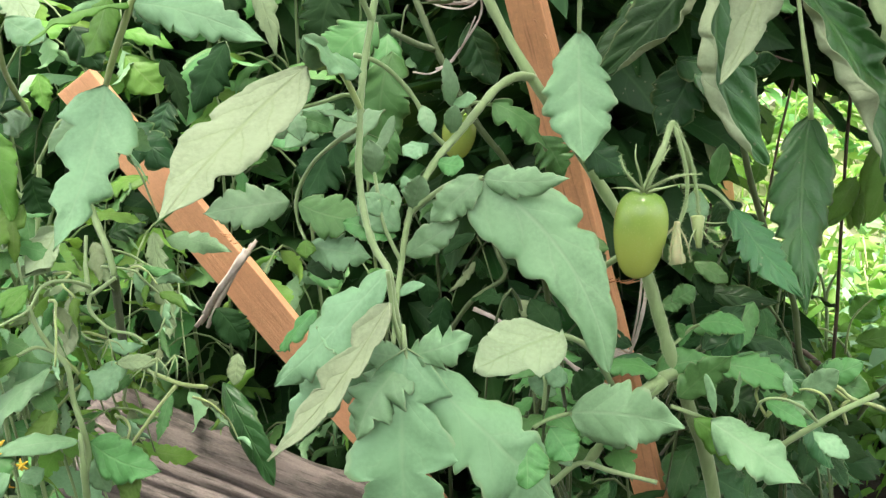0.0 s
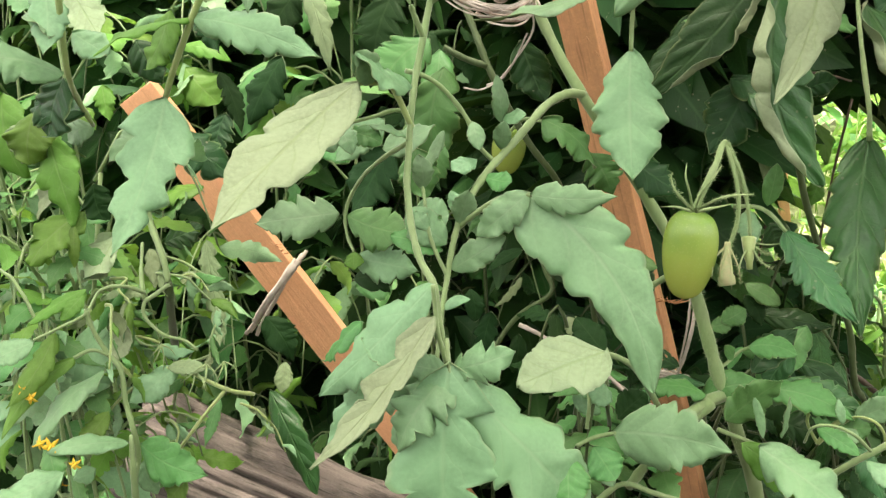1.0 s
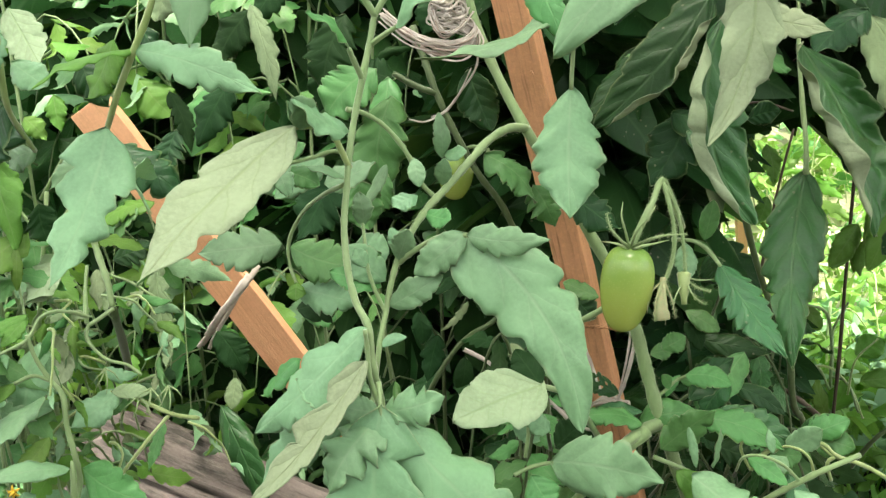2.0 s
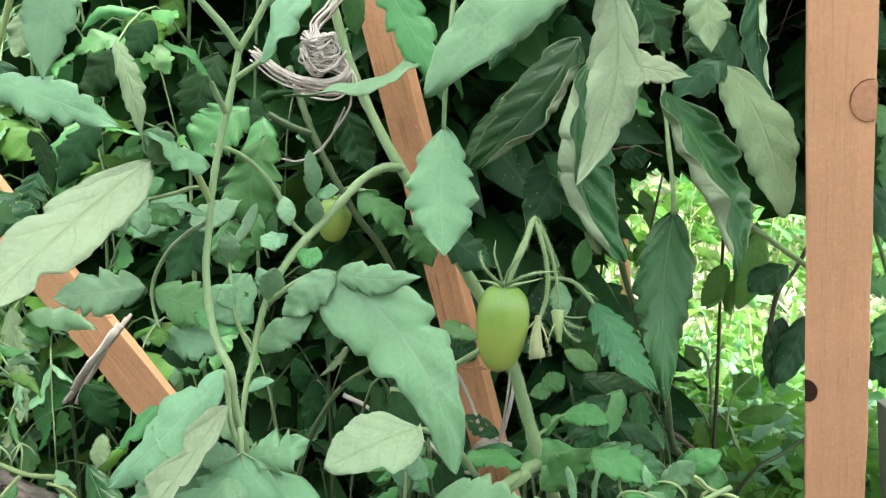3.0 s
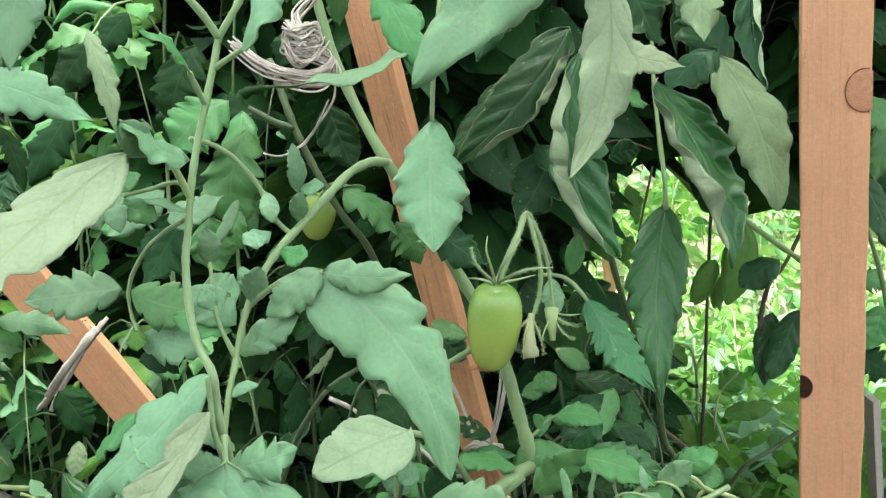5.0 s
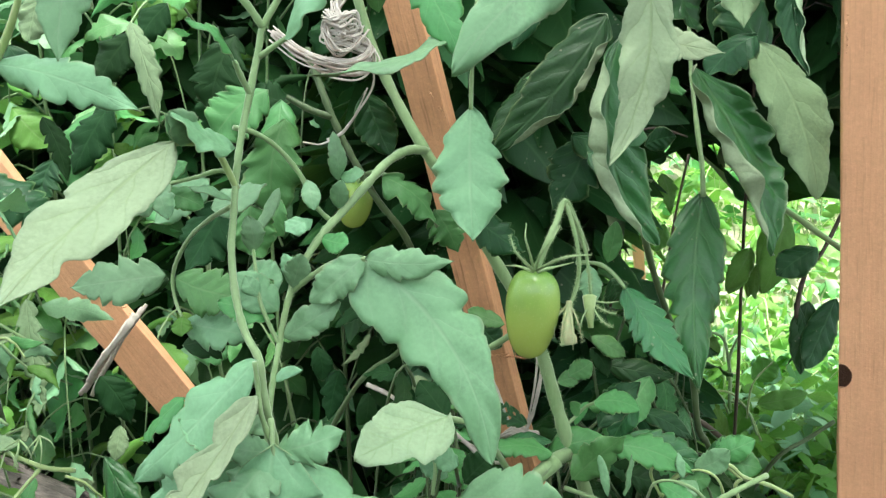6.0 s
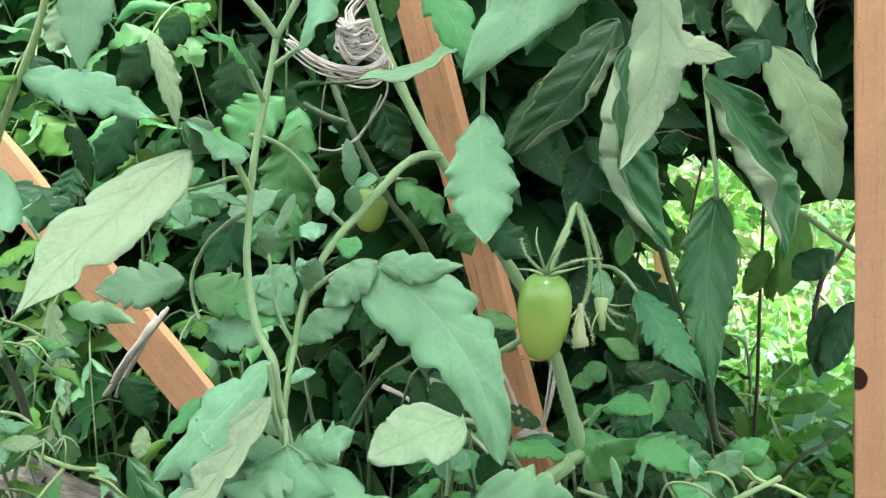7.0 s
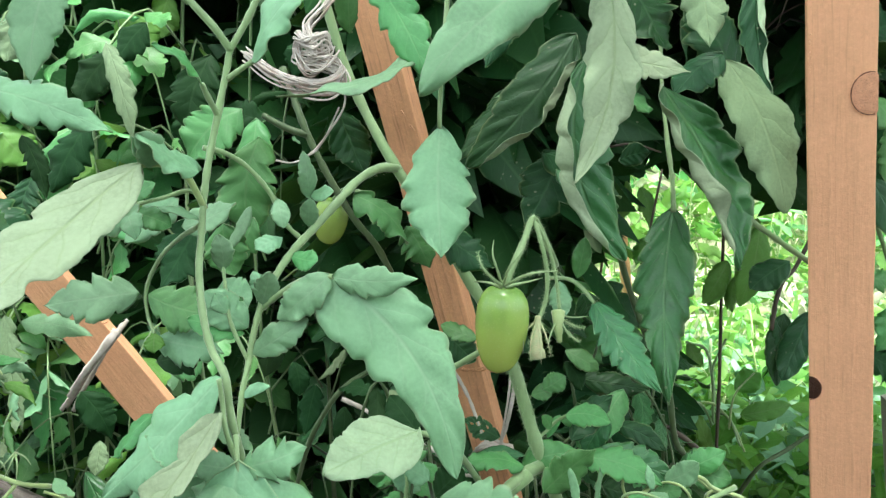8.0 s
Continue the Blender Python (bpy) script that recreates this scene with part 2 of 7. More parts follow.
def smooth_line(points, steps):
    """A Catmull-Rom line through points, as rows."""
    p = np.array(points, float)
    p = np.vstack([2 * p[0] - p[1], p, 2 * p[-1] - p[-2]])
    rows = []
    for i in range(1, len(p) - 2):
        for k in range(steps):
            s = k / steps
            a, b, c, d = p[i - 1], p[i], p[i + 1], p[i + 2]
            rows.append(0.5 * (2 * b + (c - a) * s + (2 * a - 5 * b + 4 * c - d) * s**2 + (3 * b - a - 3 * c + d) * s**3))
    rows.append(p[-2])
    return np.array(rows)


def tube_data(points, r0, r1, sides=8, steps=5, lumps=0.08, seed=0, flat=1.0):
    rng = np.random.default_rng(seed)
    line = smooth_line(points, steps)
    n = len(line)
    ahead = np.gradient(line, axis=0)
    ahead /= np.linalg.norm(ahead, axis=1)[:, None] + 1e-12
    side = np.cross(ahead, (0.31, -0.9, 0.3))
    side /= np.linalg.norm(side, axis=1)[:, None] + 1e-12
    up = np.cross(side, ahead)
    radius = np.linspace(r0, r1, n) * (1 + lumps * rng.normal(size=n).clip(-1.5, 1.5))
    turn = np.linspace(0, 2 * np.pi, sides, endpoint=False)
    ring = line[:, None] + radius[:, None, None] * (np.cos(turn)[None, :, None] * side[:, None] + flat * np.sin(turn)[None, :, None] * up[:, None])
    verts = ring.reshape(-1, 3)
    faces = [(i * sides + j, i * sides + (j + 1) % sides, (i + 1) * sides + (j + 1) % sides, (i + 1) * sides + j) for i in range(n - 1) for j in range(sides)]
    faces += [tuple(range(sides))[::-1], tuple((n - 1) * sides + j for j in range(sides))]
    return verts, faces


def tube(name, parent, points, r0, r1, mat, sides=8, label="", steps=5, lumps=0.08, flat=1.0):
    origin = Vector(points[0])
    verts, faces = tube_data(np.array(points, float) - np.array(origin), r0, r1, sides, steps, lumps, len(name) + int(abs(points[0][0]) * 1e4), flat)
    mesh = bpy.data.meshes.new(name)
    mesh.from_pydata(verts.tolist(), [], faces)
    return link_mesh(name, mesh, [mat], parent, Matrix.Translation(origin), label)


def blade_data(length, width, teeth=5, lobe=0.24, curl=0.35, arch=0.06, bend=0.0, twist=0.0, ruffle=0.06, seed=0, rows=64, cols=8, broad=0.37, shell=True, cuts_a=(), cuts_b=(), holes=(), puff=0.006, rolls=(0.0, 0.0), roll_from=0.55, neck=0.5):
    """A leaflet along +y, facing +z: serrated outline, slanting veins, a folded midrib, rolled edges. With shell it is a closed thin body."""
    rng = np.random.default_rng(seed)
    v = np.linspace(0, 1, rows)[:, None]
    u = np.linspace(-1, 1, cols + 1)[None, :]
    power = math.log(0.5) / math.log(broad)
    outline = np.sin(np.pi * np.clip(v, 0, 1) ** power) ** (neck + (0.15 if lobe < 0.11 else 0.5) * v)
    outline = np.clip(outline, 0.012, None)
    half = []
    for s in (0, 1):
        # teeth of uneven length and depth, leaning towards the tip, smaller near it
        ends = np.cumsum(rng.uniform(0.55, 1.45, teeth + 1))
        ends = ends / ends[-1] * rng.uniform(1.0, 1.12)
        starts = np.concatenate([[-0.12], ends[:-1]])
        k = np.clip(np.searchsorted(ends, v), 0, teeth)
        f = np.clip((v - starts[k]) / (ends[k] - starts[k]), 0, 1)
        tooth = np.where(f < 0.72, (f / 0.72) ** 0.55, (np.clip(1 - f, 0, 1) / 0.28) ** 0.8)
        jitter = rng.uniform(0.35, 1.35, teeth + 1)
        crimp = (0.022 * np.sin(2 * np.pi * (v * rng.uniform(7, 10) + rng.uniform(0, 1))) + 0.03 * np.abs(np.sin(np.pi * (v * rng.uniform(13, 17) + rng.uniform(0, 1)))) - 0.02) * np.clip(lobe * 8, 0.25, 1)
        cuts = 1.0
        for at, deep, wide in (cuts_a, cuts_b)[s]:
            cuts = cuts * (1 - deep * np.exp(-(((v - at) / wide) ** 2)))
        half.append(cuts * outline * (1 + crimp - 1.7 * lobe * (1 - tooth) * jitter[k] * np.clip(6 * v, 0, 1) * np.clip(3.5 * (1 - v), 0.15, 1)))
    w = np.where(u < 0, half[0], half[1]) * width / 2
    a = np.abs(u)
    angle = curl * (1 + 0.25 * np.sin(5 * v + rng.uniform(0, 6)))
    angle = np.where(np.abs(angle) < 1e-3, 1e-3, angle)
    x = np.sign(u) * np.sin(angle * a) / angle * w
    z = -(1 - np.cos(angle * a)) / angle * w + 0.10 * a * w
    if any(rolls):
        # an edge rolled over the face: the turn of the section grows towards the margin
        fine = np.linspace(0, 1, 161)[None, :]
        for s, pick in ((0, u[0] < 0), (1, u[0] > 0)):
            if rolls[s]:
                wave = rolls[s] * (1 + 0.18 * np.sin(8 * v + 2 * s) + 0.1 * np.sin(19 * v)) * np.clip(6 * v, 0, 1) * np.clip(9 * (1 - v), 0.3, 1)
                k = np.clip((fine - roll_from) / 0.2, 0, 1)
                theta = -angle * fine + wave * k
                dx, dz = np.cumsum(np.cos(theta), 1) / 161, np.cumsum(np.sin(theta), 1) / 161
                at = np.clip((np.abs(u[0][pick]) * 160).round().astype(int), 0, 160)
                sign = -1 if s == 0 else 1
                x[:, pick] = sign * dx[:, at] * w[:, pick]
                z[:, pick] = dz[:, at] * w[:, pick]
    y = v * length + a * w * 0.5 * (1 - v)
    ph = rng.uniform(0, 6, 4)
    z = z + ruffle * width * a**2 * (np.sin(11 * v + ph[0] + (u > 0) * 2.0) + 0.5 * np.sin(23 * v + ph[1] + (u > 0)))
    quilt = np.sin(2 * np.pi * (5.2 * v - 1.1 * a)) * (1 - a) * a * 4
    z = z + puff * width * quilt + 0.008 * width * np.sin(9 * v + 5 * u + ph[2])
    t = np.radians(twist) * v
    x, z = x * np.cos(t) - z * np.sin(t), x * np.sin(t) + z * np.cos(t)
    bow = 4 * v * (1 - v)
    x, z = x + bend * length * bow, z + arch * length * bow
    grid = np.stack(np.broadcast_arrays(x, y, z), -1)
    uv = np.stack(np.broadcast_arrays(u / 2 + 0.5, v), -1).reshape(-1, 2)
    c = cols + 1
    faces = [(i * c + j, i * c + j + 1, (i + 1) * c + j + 1, (i + 1) * c + j) for i in range(rows - 1) for j in range(cols)]
    for hu, hv, hr in holes:
        faces = [f for f in faces if ((uv[f[0]][0] - hu) * width / length) ** 2 + (uv[f[0]][1] - hv) ** 2 > hr**2]
    verts, n = grid.reshape(-1, 3), rows * c
    slots = [0] * len(faces)
    if shell:
        normal = np.cross(np.gradient(grid, axis=1), np.gradient(grid, axis=0)).reshape(-1, 3)
        normal /= np.linalg.norm(normal, axis=1)[:, None] + 1e-12
        verts = np.vstack([verts, verts - 0.00035 * normal])
        uv = np.vstack([uv, uv])
        under = [tuple(n + q for q in reversed(f)) for f in faces]
        ring = [j for j in range(c)] + [i * c + cols for i in range(1, rows)] + [(rows - 1) * c + j for j in range(cols - 1, -1, -1)] + [i * c for i in range(rows - 2, 0, -1)]
        edge = [(p, p + n, q + n, q) for p, q in zip(ring, ring[1:] + ring[:1])]
        slots = [0] * len(faces) + [1] * (len(under) + len(edge))
        faces = faces + under + edge
    return verts, faces, uv, slots


def blade_mesh(name, **shape):
    verts, faces, uv, slots = blade_data(**shape)
    mesh = bpy.data.meshes.new(name)
    mesh.from_pydata(verts.tolist(), [], faces)
    layer = mesh.uv_layers.new(name="UVMap")
    index = np.zeros(len(mesh.loops), int)
    mesh.loops.foreach_get("vertex_index", index)
    layer.data.foreach_set("uv", uv[index].astype(np.float32).ravel())
    mesh.polygons.foreach_set("material_index", slots)
    span = mesh.attributes.new("leaf_span", "FLOAT", "POINT")
    span.data.foreach_set("value", [0.05 if shape["length"] > 0.5 else shape["length"]] * len(mesh.vertices))
    return mesh


def leaf_pose(base, tip, turn=0.0, front=FRONT, flip=False):
    along = (Vector(tip) - Vector(base)).normalized()
    face = (Vector(front) - along * along.dot(front)).normalized()
    if flip:
        face = -face
    side = along.cross(face)
    m = Matrix((side, along, face)).transposed().to_4x4()
    return Matrix.Translation(base) @ m @ Matrix.Rotation(radians(turn), 4, "Y")


leaf_count = [0]


def leaflet(parent, base, tip, width, look_of="top", turn=0.0, under=False, label="", name="leaflet", front=FRONT, **shape):
    """One leaflet from its stalk to its tip. under: its underside is turned to the path."""
    leaf_count[0] += 1
    shape.setdefault("seed", leaf_count[0])
    rng = random.Random(leaf_count[0] * 7 + 3)
    for key, low, high in (("bend", -0.08, 0.08), ("twist", -22, 22), ("arch", -0.02, 0.13), ("curl", 0.2, 0.75), ("ruffle", 0.03, 0.085), ("lobe", 0.08, 0.24), ("broad", 0.33, 0.46)):
        drawn = rng.uniform(low, high)
        shape.setdefault(key, drawn)
    shape.setdefault("teeth", rng.choice((3, 4, 4, 5)))
    if (Vector(tip) - Vector(base)).length < 0.03:
        # young leaflets are small smooth ovals
        shape["ruffle"] = min(shape["ruffle"], 0.045)
        shape["lobe"], shape["curl"], shape["broad"] = min(shape["lobe"], 0.10), min(shape["curl"], 0.35), max(shape["broad"], 0.43)
    shape.setdefault("puff", 0.018 if look_of in ("dark", "rimmed", "mid", "midrim") else 0.008)
    length = (Vector(tip) - Vector(base)).length
    width *= 1 + 0.16 * (1 - abs(tip[2] - base[2]) / length)
    mesh = blade_mesh(name, length=length, width=width, **shape)
    return link_mesh(name, mesh, SIDES[look_of], parent, leaf_pose(base, tip, turn, Vector(front), under), label)


def beam_body(name, parent, low, high, width, depth, mat, label=""):
    """An old squared beam: split, grooved along its grain, with rotten rounded ends."""
    low, high = Vector(low), Vector(high)
    along = (high - low).normalized()
    front = (Vector((0, -0.6, 0.8)) - along * along.dot(Vector((0, -0.6, 0.8)))).normalized()
    side = front.cross(along)
    length, rings, sides = (high - low).length, 110, 168
    splits = [(0.35, 0.10, 0.5), (0.72, 0.02, 0.62), (1.02, 0.3, 0.9), (1.3, 0.0, 1.0), (1.58, 0.45, 1.0), (1.85, 0.1, 0.8), (2.12, 0.5, 1.0), (2.6, 0.2, 0.9), (5.6, 0.1, 0.9)]
    verts, faces = [], []
    for i in range(rings + 1):
        s = i / rings
        end = max(0.0, (s - 0.965) / 0.035, (0.02 - s) / 0.02)
        for k in range(sides):
            a = 2 * math.pi * k / sides
            c, d = math.cos(a), math.sin(a)
            square = (abs(c) ** 5 + abs(d) ** 5) ** -0.2
            z = s * length
            groove = noise.noise(Vector((c * 9, d * 9, z * 3.0))) * 0.004 + noise.noise(Vector((c * 30, d * 30, z * 5.0))) * 0.003 + noise.noise(Vector((c * 2, d * 2, z * 14.0))) * 0.005
            crack = 0.0
            for at, first, last in splits:
                open_here = max(0.0, min(1.0, 8 * (s - first), 8 * (last - s)))
                crack -= 0.011 * open_here * max(0.0, 1 - abs(a - at - 0.10 * noise.noise(Vector((at, 0, z * 5)))) / 0.05)
            shrink = 1 - 0.35 * end**2
            r = square * shrink
            verts.append((c * (width / 2 * r + groove + crack), d * (depth / 2 * r + groove + crack), z + 0.012 * noise.noise(Vector((c * 6, d * 6, 3))) * (s > 0.9)))
    for i in range(rings):
        for k in range(sides):
            faces.append((i * sides + k, i * sides + (k + 1) % sides, (i + 1) * sides + (k + 1) % sides, (i + 1) * sides + k))
    faces.append(tuple(rings * sides + k for k in range(sides)))
    mesh = bpy.data.meshes.new(name)
    mesh.from_pydata(verts, [], faces)
    m = Matrix.Translation(low) @ Matrix((side, front, along)).transposed().to_4x4()
    return link_mesh(name, mesh, [mat], parent, m, label)


def batten(name, parent, low, high, width, depth, mat, turn=0.0, label="", rough_ends=0.0, face=FACING, cuts=28, wear=0.0006):
    """A sawn batten from low to high with worn arrises; its local z runs along it."""
    low, high = Vector(low), Vector(high)
    along = (high - low).normalized()
    front = (Vector(face) - along * along.dot(face)).normalized()
    side = front.cross(along)
    m = Matrix.Translation(low) @ Matrix((side, front, along)).transposed().to_4x4() @ Matrix.Rotation(radians(turn), 4, "Z")
    length = (high - low).length
    bm = bmesh.new()
    bmesh.ops.create_cube(bm, size=1.0)
    for v in bm.verts:
        v.co = Vector((v.co.x * width, v.co.y * depth, (v.co.z + 0.5) * length))
    long_edges = [e for e in bm.edges if abs((e.verts[0].co - e.verts[1].co).normalized().z) > 0.9]
    bmesh.ops.subdivide_edges(bm, edges=long_edges, cuts=cuts)
    sharp = [e for e in bm.edges if len(e.link_faces) == 2 and e.calc_face_angle() > 0.5]
    bmesh.ops.bevel(bm, geom=sharp, offset=min(width, depth) * 0.05, segments=2, affect="EDGES", profile=0.6)
    for v in bm.verts:
        n = noise.noise(v.co * 40.0) * wear * 2 + noise.noise(v.co * 160.0) * wear
        v.co += Vector((v.co.x, v.co.y, 0)).normalized() * n
        if v.co.z > length * 0.97:
            v.co.z += rough_ends * (noise.noise(Vector((v.co.x, v.co.y, 0)) * 90.0))
    mesh = bpy.data.meshes.new(name)
    bm.to_mesh(mesh)
    bm.free()
    return link_mesh(name, mesh, [mat], parent, m, label, smooth=False)


def tomato_fruit(parent, top, bottom, width, label):
    """A plum tomato hanging from top to bottom, with faint lobes and a blunt nipple."""
    top, bottom = Vector(top), Vector(bottom)
    height = (top - bottom).length
    up = (top - bottom).normalized()
    rows, sides = 36, 48
    verts, faces = [], []
    for i in range(rows + 1):
        s = i / rows
        a = math.pi * s
        r = math.sin(a) ** 0.66 * (1 - 0.15 * math.cos(a)) / 1.03
        z = -math.cos(a) * 0.5
        if s < 0.07:
            z -= 0.022 * (1 - s / 0.07) ** 1.5
        if s > 0.93:
            z -= 0.06 * ((s - 0.93) / 0.07) ** 1.5
        for k in range(sides):
            b = 2 * math.pi * k / sides
            lobes = 1 + 0.022 * math.cos(3 * b + 0.6) * (0.4 + 0.6 * s) + 0.01 * math.cos(5 * b)
            verts.append((r * lobes * width / 2 * math.cos(b), r * lobes * width / 2 * math.sin(b), z * height))
    for i in range(rows):
        for k in range(sides):
            faces.append((i * sides + k, i * sides + (k + 1) % sides, (i + 1) * sides + (k + 1) % sides, (i + 1) * sides + k))
    mesh = bpy.data.meshes.new("tomato")
    mesh.from_pydata(verts, [], faces)
    turn = up.to_track_quat("Z", "Y").to_matrix().to_4x4()
    return link_mesh("tomato", mesh, [TOMATO], parent, Matrix.Translation((top + bottom) / 2) @ turn, label)


def hairs(name, parent, points, radius, count, long, mat, seed):
    """Fine hairs standing off a stalk."""
    rng = random.Random(seed)
    line = smooth_line(points, 8)
    verts, faces = [], []
    for _ in range(count):
        k = rng.randrange(len(line) - 1)
        p = Vector(line[k]).lerp(Vector(line[k + 1]), rng.random())
        along = (Vector(line[k + 1]) - Vector(line[k])).normalized()
        out = along.cross(Vector((rng.uniform(-1, 1), rng.uniform(-1, 1), rng.uniform(-1, 1)))).normalized()
        q, w = p + out * radius * 0.9, along * 0.00016
        tip = q + (out + along * rng.uniform(-0.3, 0.3)) * long * rng.uniform(0.5, 1.2)
        n = len(verts)
        side = out.cross(along) * 0.00016
        verts += [q - w, q + w, q + side, tip]
        faces += [(n, n + 1, n + 3), (n + 1, n + 2, n + 3), (n + 2, n, n + 3)]
    mesh = bpy.data.meshes.new(name)
    mesh.from_pydata([tuple(v) for v in verts], [], faces)
    return tagged(link_mesh(name, mesh, [mat], parent, Matrix(), smooth=False), kind="stuff")


def sepal(parent, points, width, mat=None):
    return tube("sepal", parent, points, width / 2, width / 8, mat or SEPAL, sides=6, flat=0.45)


def shaft_of(owner):
    return [c for c in owner.children if c.name.startswith("shaft")][0]


def knot(owner, place, wide, tall, mat, label):
    """A branch knot on the front face of a stake, cut off at the arris."""
    shaft = shaft_of(owner)
    m = world_of(shaft)
    spot = m.inverted() @ Vector(place)
    half, front = max(v.co.x for v in shaft.data.vertices) * 0.985, max(v.co.y for v in shaft.data.vertices)
    verts, faces = [], []
    rings, sides = 8, 40
    for i in range(rings + 1):
        f = i / rings
        for k in range(sides):
            a = 2 * math.pi * k / sides
            wob = 1 + 0.05 * math.sin(2 * a + 1) + 0.02 * math.sin(5 * a)
            x = spot.x + f * wob * wide * math.cos(a)
            z = spot.z + f * wob * tall * math.sin(a)
            verts.append((max(-half, min(half, x)), front + 0.0007 * (1 - f**4) + 0.0004 * math.sin(9 * f) * (1 - f), z))
    for i in range(rings):
        for k in range(sides):
            faces.append((i * sides + k, (i + 1) * sides + k, (i + 1) * sides + (k + 1) % sides, i * sides + (k + 1) % sides))
    mesh = bpy.data.meshes.new("knot")
    mesh.from_pydata(verts, [], faces)
    made = link_mesh("knot", mesh, [mat], shaft, m, label)
    arc = [(x, front + 0.0006, z) for x, z in ((spot.x + wide * math.cos(a), spot.z + tall * math.sin(a)) for a in np.linspace(0, 2 * math.pi, 29)) if abs(x) < half]
    if len(arc) > 3:
        start = max(range(len(arc)), key=lambda k: (Vector(arc[k]) - Vector(arc[k - 1])).length)
        arc = arc[start:] + arc[:start]
        tube("knot_ring", made, [tuple(m @ Vector(p)) for p in arc], wide * 0.045, wide * 0.03, KNOT_RING, sides=6, steps=2, lumps=0.3, flat=0.4)
    return made


def strand(parent, points, wide, mat=None, name="strand"):
    return tube(name, parent, points, wide / 2, wide / 2.6, mat or TWINE, sides=6, lumps=0.15, flat=0.35)


def flower(parent, centre, size, seed):
    """A small yellow star flower of five bent-back petals round a cone."""
    rng = random.Random(seed)
    c = Vector(centre)
    axis = Vector((rng.uniform(-0.5, 0.5), -1, rng.uniform(-0.6, 0.3))).normalized()
    side = axis.cross(Vector((0, 0, 1))).normalized()
    up = side.cross(axis)
    core = tube("flower", parent, [tuple(c), tuple(c + axis * size * 0.3), tuple(c + axis * size * 0.6)], size * 0.13, size * 0.04, PETAL, sides=6, label="small yellow star flower")
    for k in range(5):
        a = 2 * math.pi * k / 5 + rng.uniform(-0.2, 0.2)
        out = side * math.cos(a) + up * math.sin(a)
        mesh = blade_mesh("petal", length=size * 0.6, width=size * 0.26, lobe=0.0, curl=0.6, arch=0.2, rows=9, cols=4, seed=k)
        link_mesh("petal", mesh, (PETAL, PETAL), core, leaf_pose(c, c + (out - axis * 0.25) * size * 0.6, 0, axis))
    return core


def fray(owner, places, out, long, count, mat, seed):
    """Splinters and loose fibres along a sawn edge of a stake."""
    shaft = shaft_of(owner)
    rng = random.Random(seed)
    for k in range(count):
        p = Vector(places[0]).lerp(Vector(places[1]), rng.random())
        q = p + Vector(out) * long * rng.uniform(0.3, 1.0) + (Vector(places[1]) - Vector(places[0])).normalized() * long * rng.uniform(-0.8, 1.4)
        tube("splinter", shaft, [tuple(p), tuple(p.lerp(q, 0.5) + Vector((0, -0.0008, 0))), tuple(q)], rng.uniform(0.0003, 0.0009), 0.0001, mat, sides=5, steps=2)



# ---- ground ----
def ground_sheet():
    """One sheet to the horizon: finely divided by the bed, coarse far off."""
    ring = [0.0, 0.3, 0.6, 0.9, 1.2, 1.6, 2.1, 2.8, 3.8, 5.5, 8, 13, 25, 60, 200, 900]
    spokes = 72
    verts, faces = [(0, 0.6, 0)], []
    for r in ring[1:]:
        for k in range(spokes):
            a = 2 * math.pi * k / spokes
            p = Vector((r * math.cos(a), 0.6 + r * math.sin(a), 0))
            p.z = 0.03 * noise.noise(p * 2.1) + 0.012 * noise.noise(p * 9.0) if r < 60 else 0
            verts.append(p)
    for k in range(spokes):
        faces.append((0, 1 + k, 1 + (k + 1) % spokes))
    for i in range(len(ring) - 2):
        for k in range(spokes):
            a, b = 1 + i * spokes + k, 1 + i * spokes + (k + 1) % spokes
            faces.append((a, a + spokes, b + spokes, b))
    mesh = bpy.data.meshes.new("ground")
    mesh.from_pydata(verts, [], faces)
    g = Graph("soil_and_grass")
    xyz = g.node("ShaderNodeSeparateXYZ")
    co = g.node("ShaderNodeTexCoord").outputs["Object"]
    g.link(co, xyz.inputs[0])
    far = g.ramp(g.math("ADD", xyz.outputs[1], g.math("MULTIPLY_ADD", g.noise(4.0), 0.5, -0.25)), 1.9, 2.3)
    # Soil is lowered for shade under plants, grass paled for the glare beyond.
    soil = g.mix(g.noise(40.0, 5.0), (0.018, 0.013, 0.009), (0.042, 0.032, 0.022))
    grass = g.mix(g.noise(9.0, 4.0), (0.30, 0.36, 0.16), (0.48, 0.50, 0.33))
    g.link(g.mix(far, soil, grass), g.bsdf.inputs["Base Color"])
    g.bsdf.inputs["Roughness"].default_value = 0.9
    g.bump(g.noise(60.0, 5.0), 1.0, 0.02)
    return tagged(link_mesh("ground", mesh, [g.mat], None, Matrix()), "dark garden soil with grass beyond the bed", "ground", kind="structure")


ground_sheet()

# ---- stakes, post and old beam ----
def stake(name, low, high, width, depth, mat, label, **more):
    low, high = Vector(low), Vector(high)
    ground_hit = low + (low - high) * ((low.z + 0.15) / (high.z - low.z))
    owner = thing(name, (ground_hit.x, ground_hit.y, 0), label, "garden stake", "timber stakes")
    batten("shaft", owner, ground_hit, high, width, depth, mat, **more)
    return owner

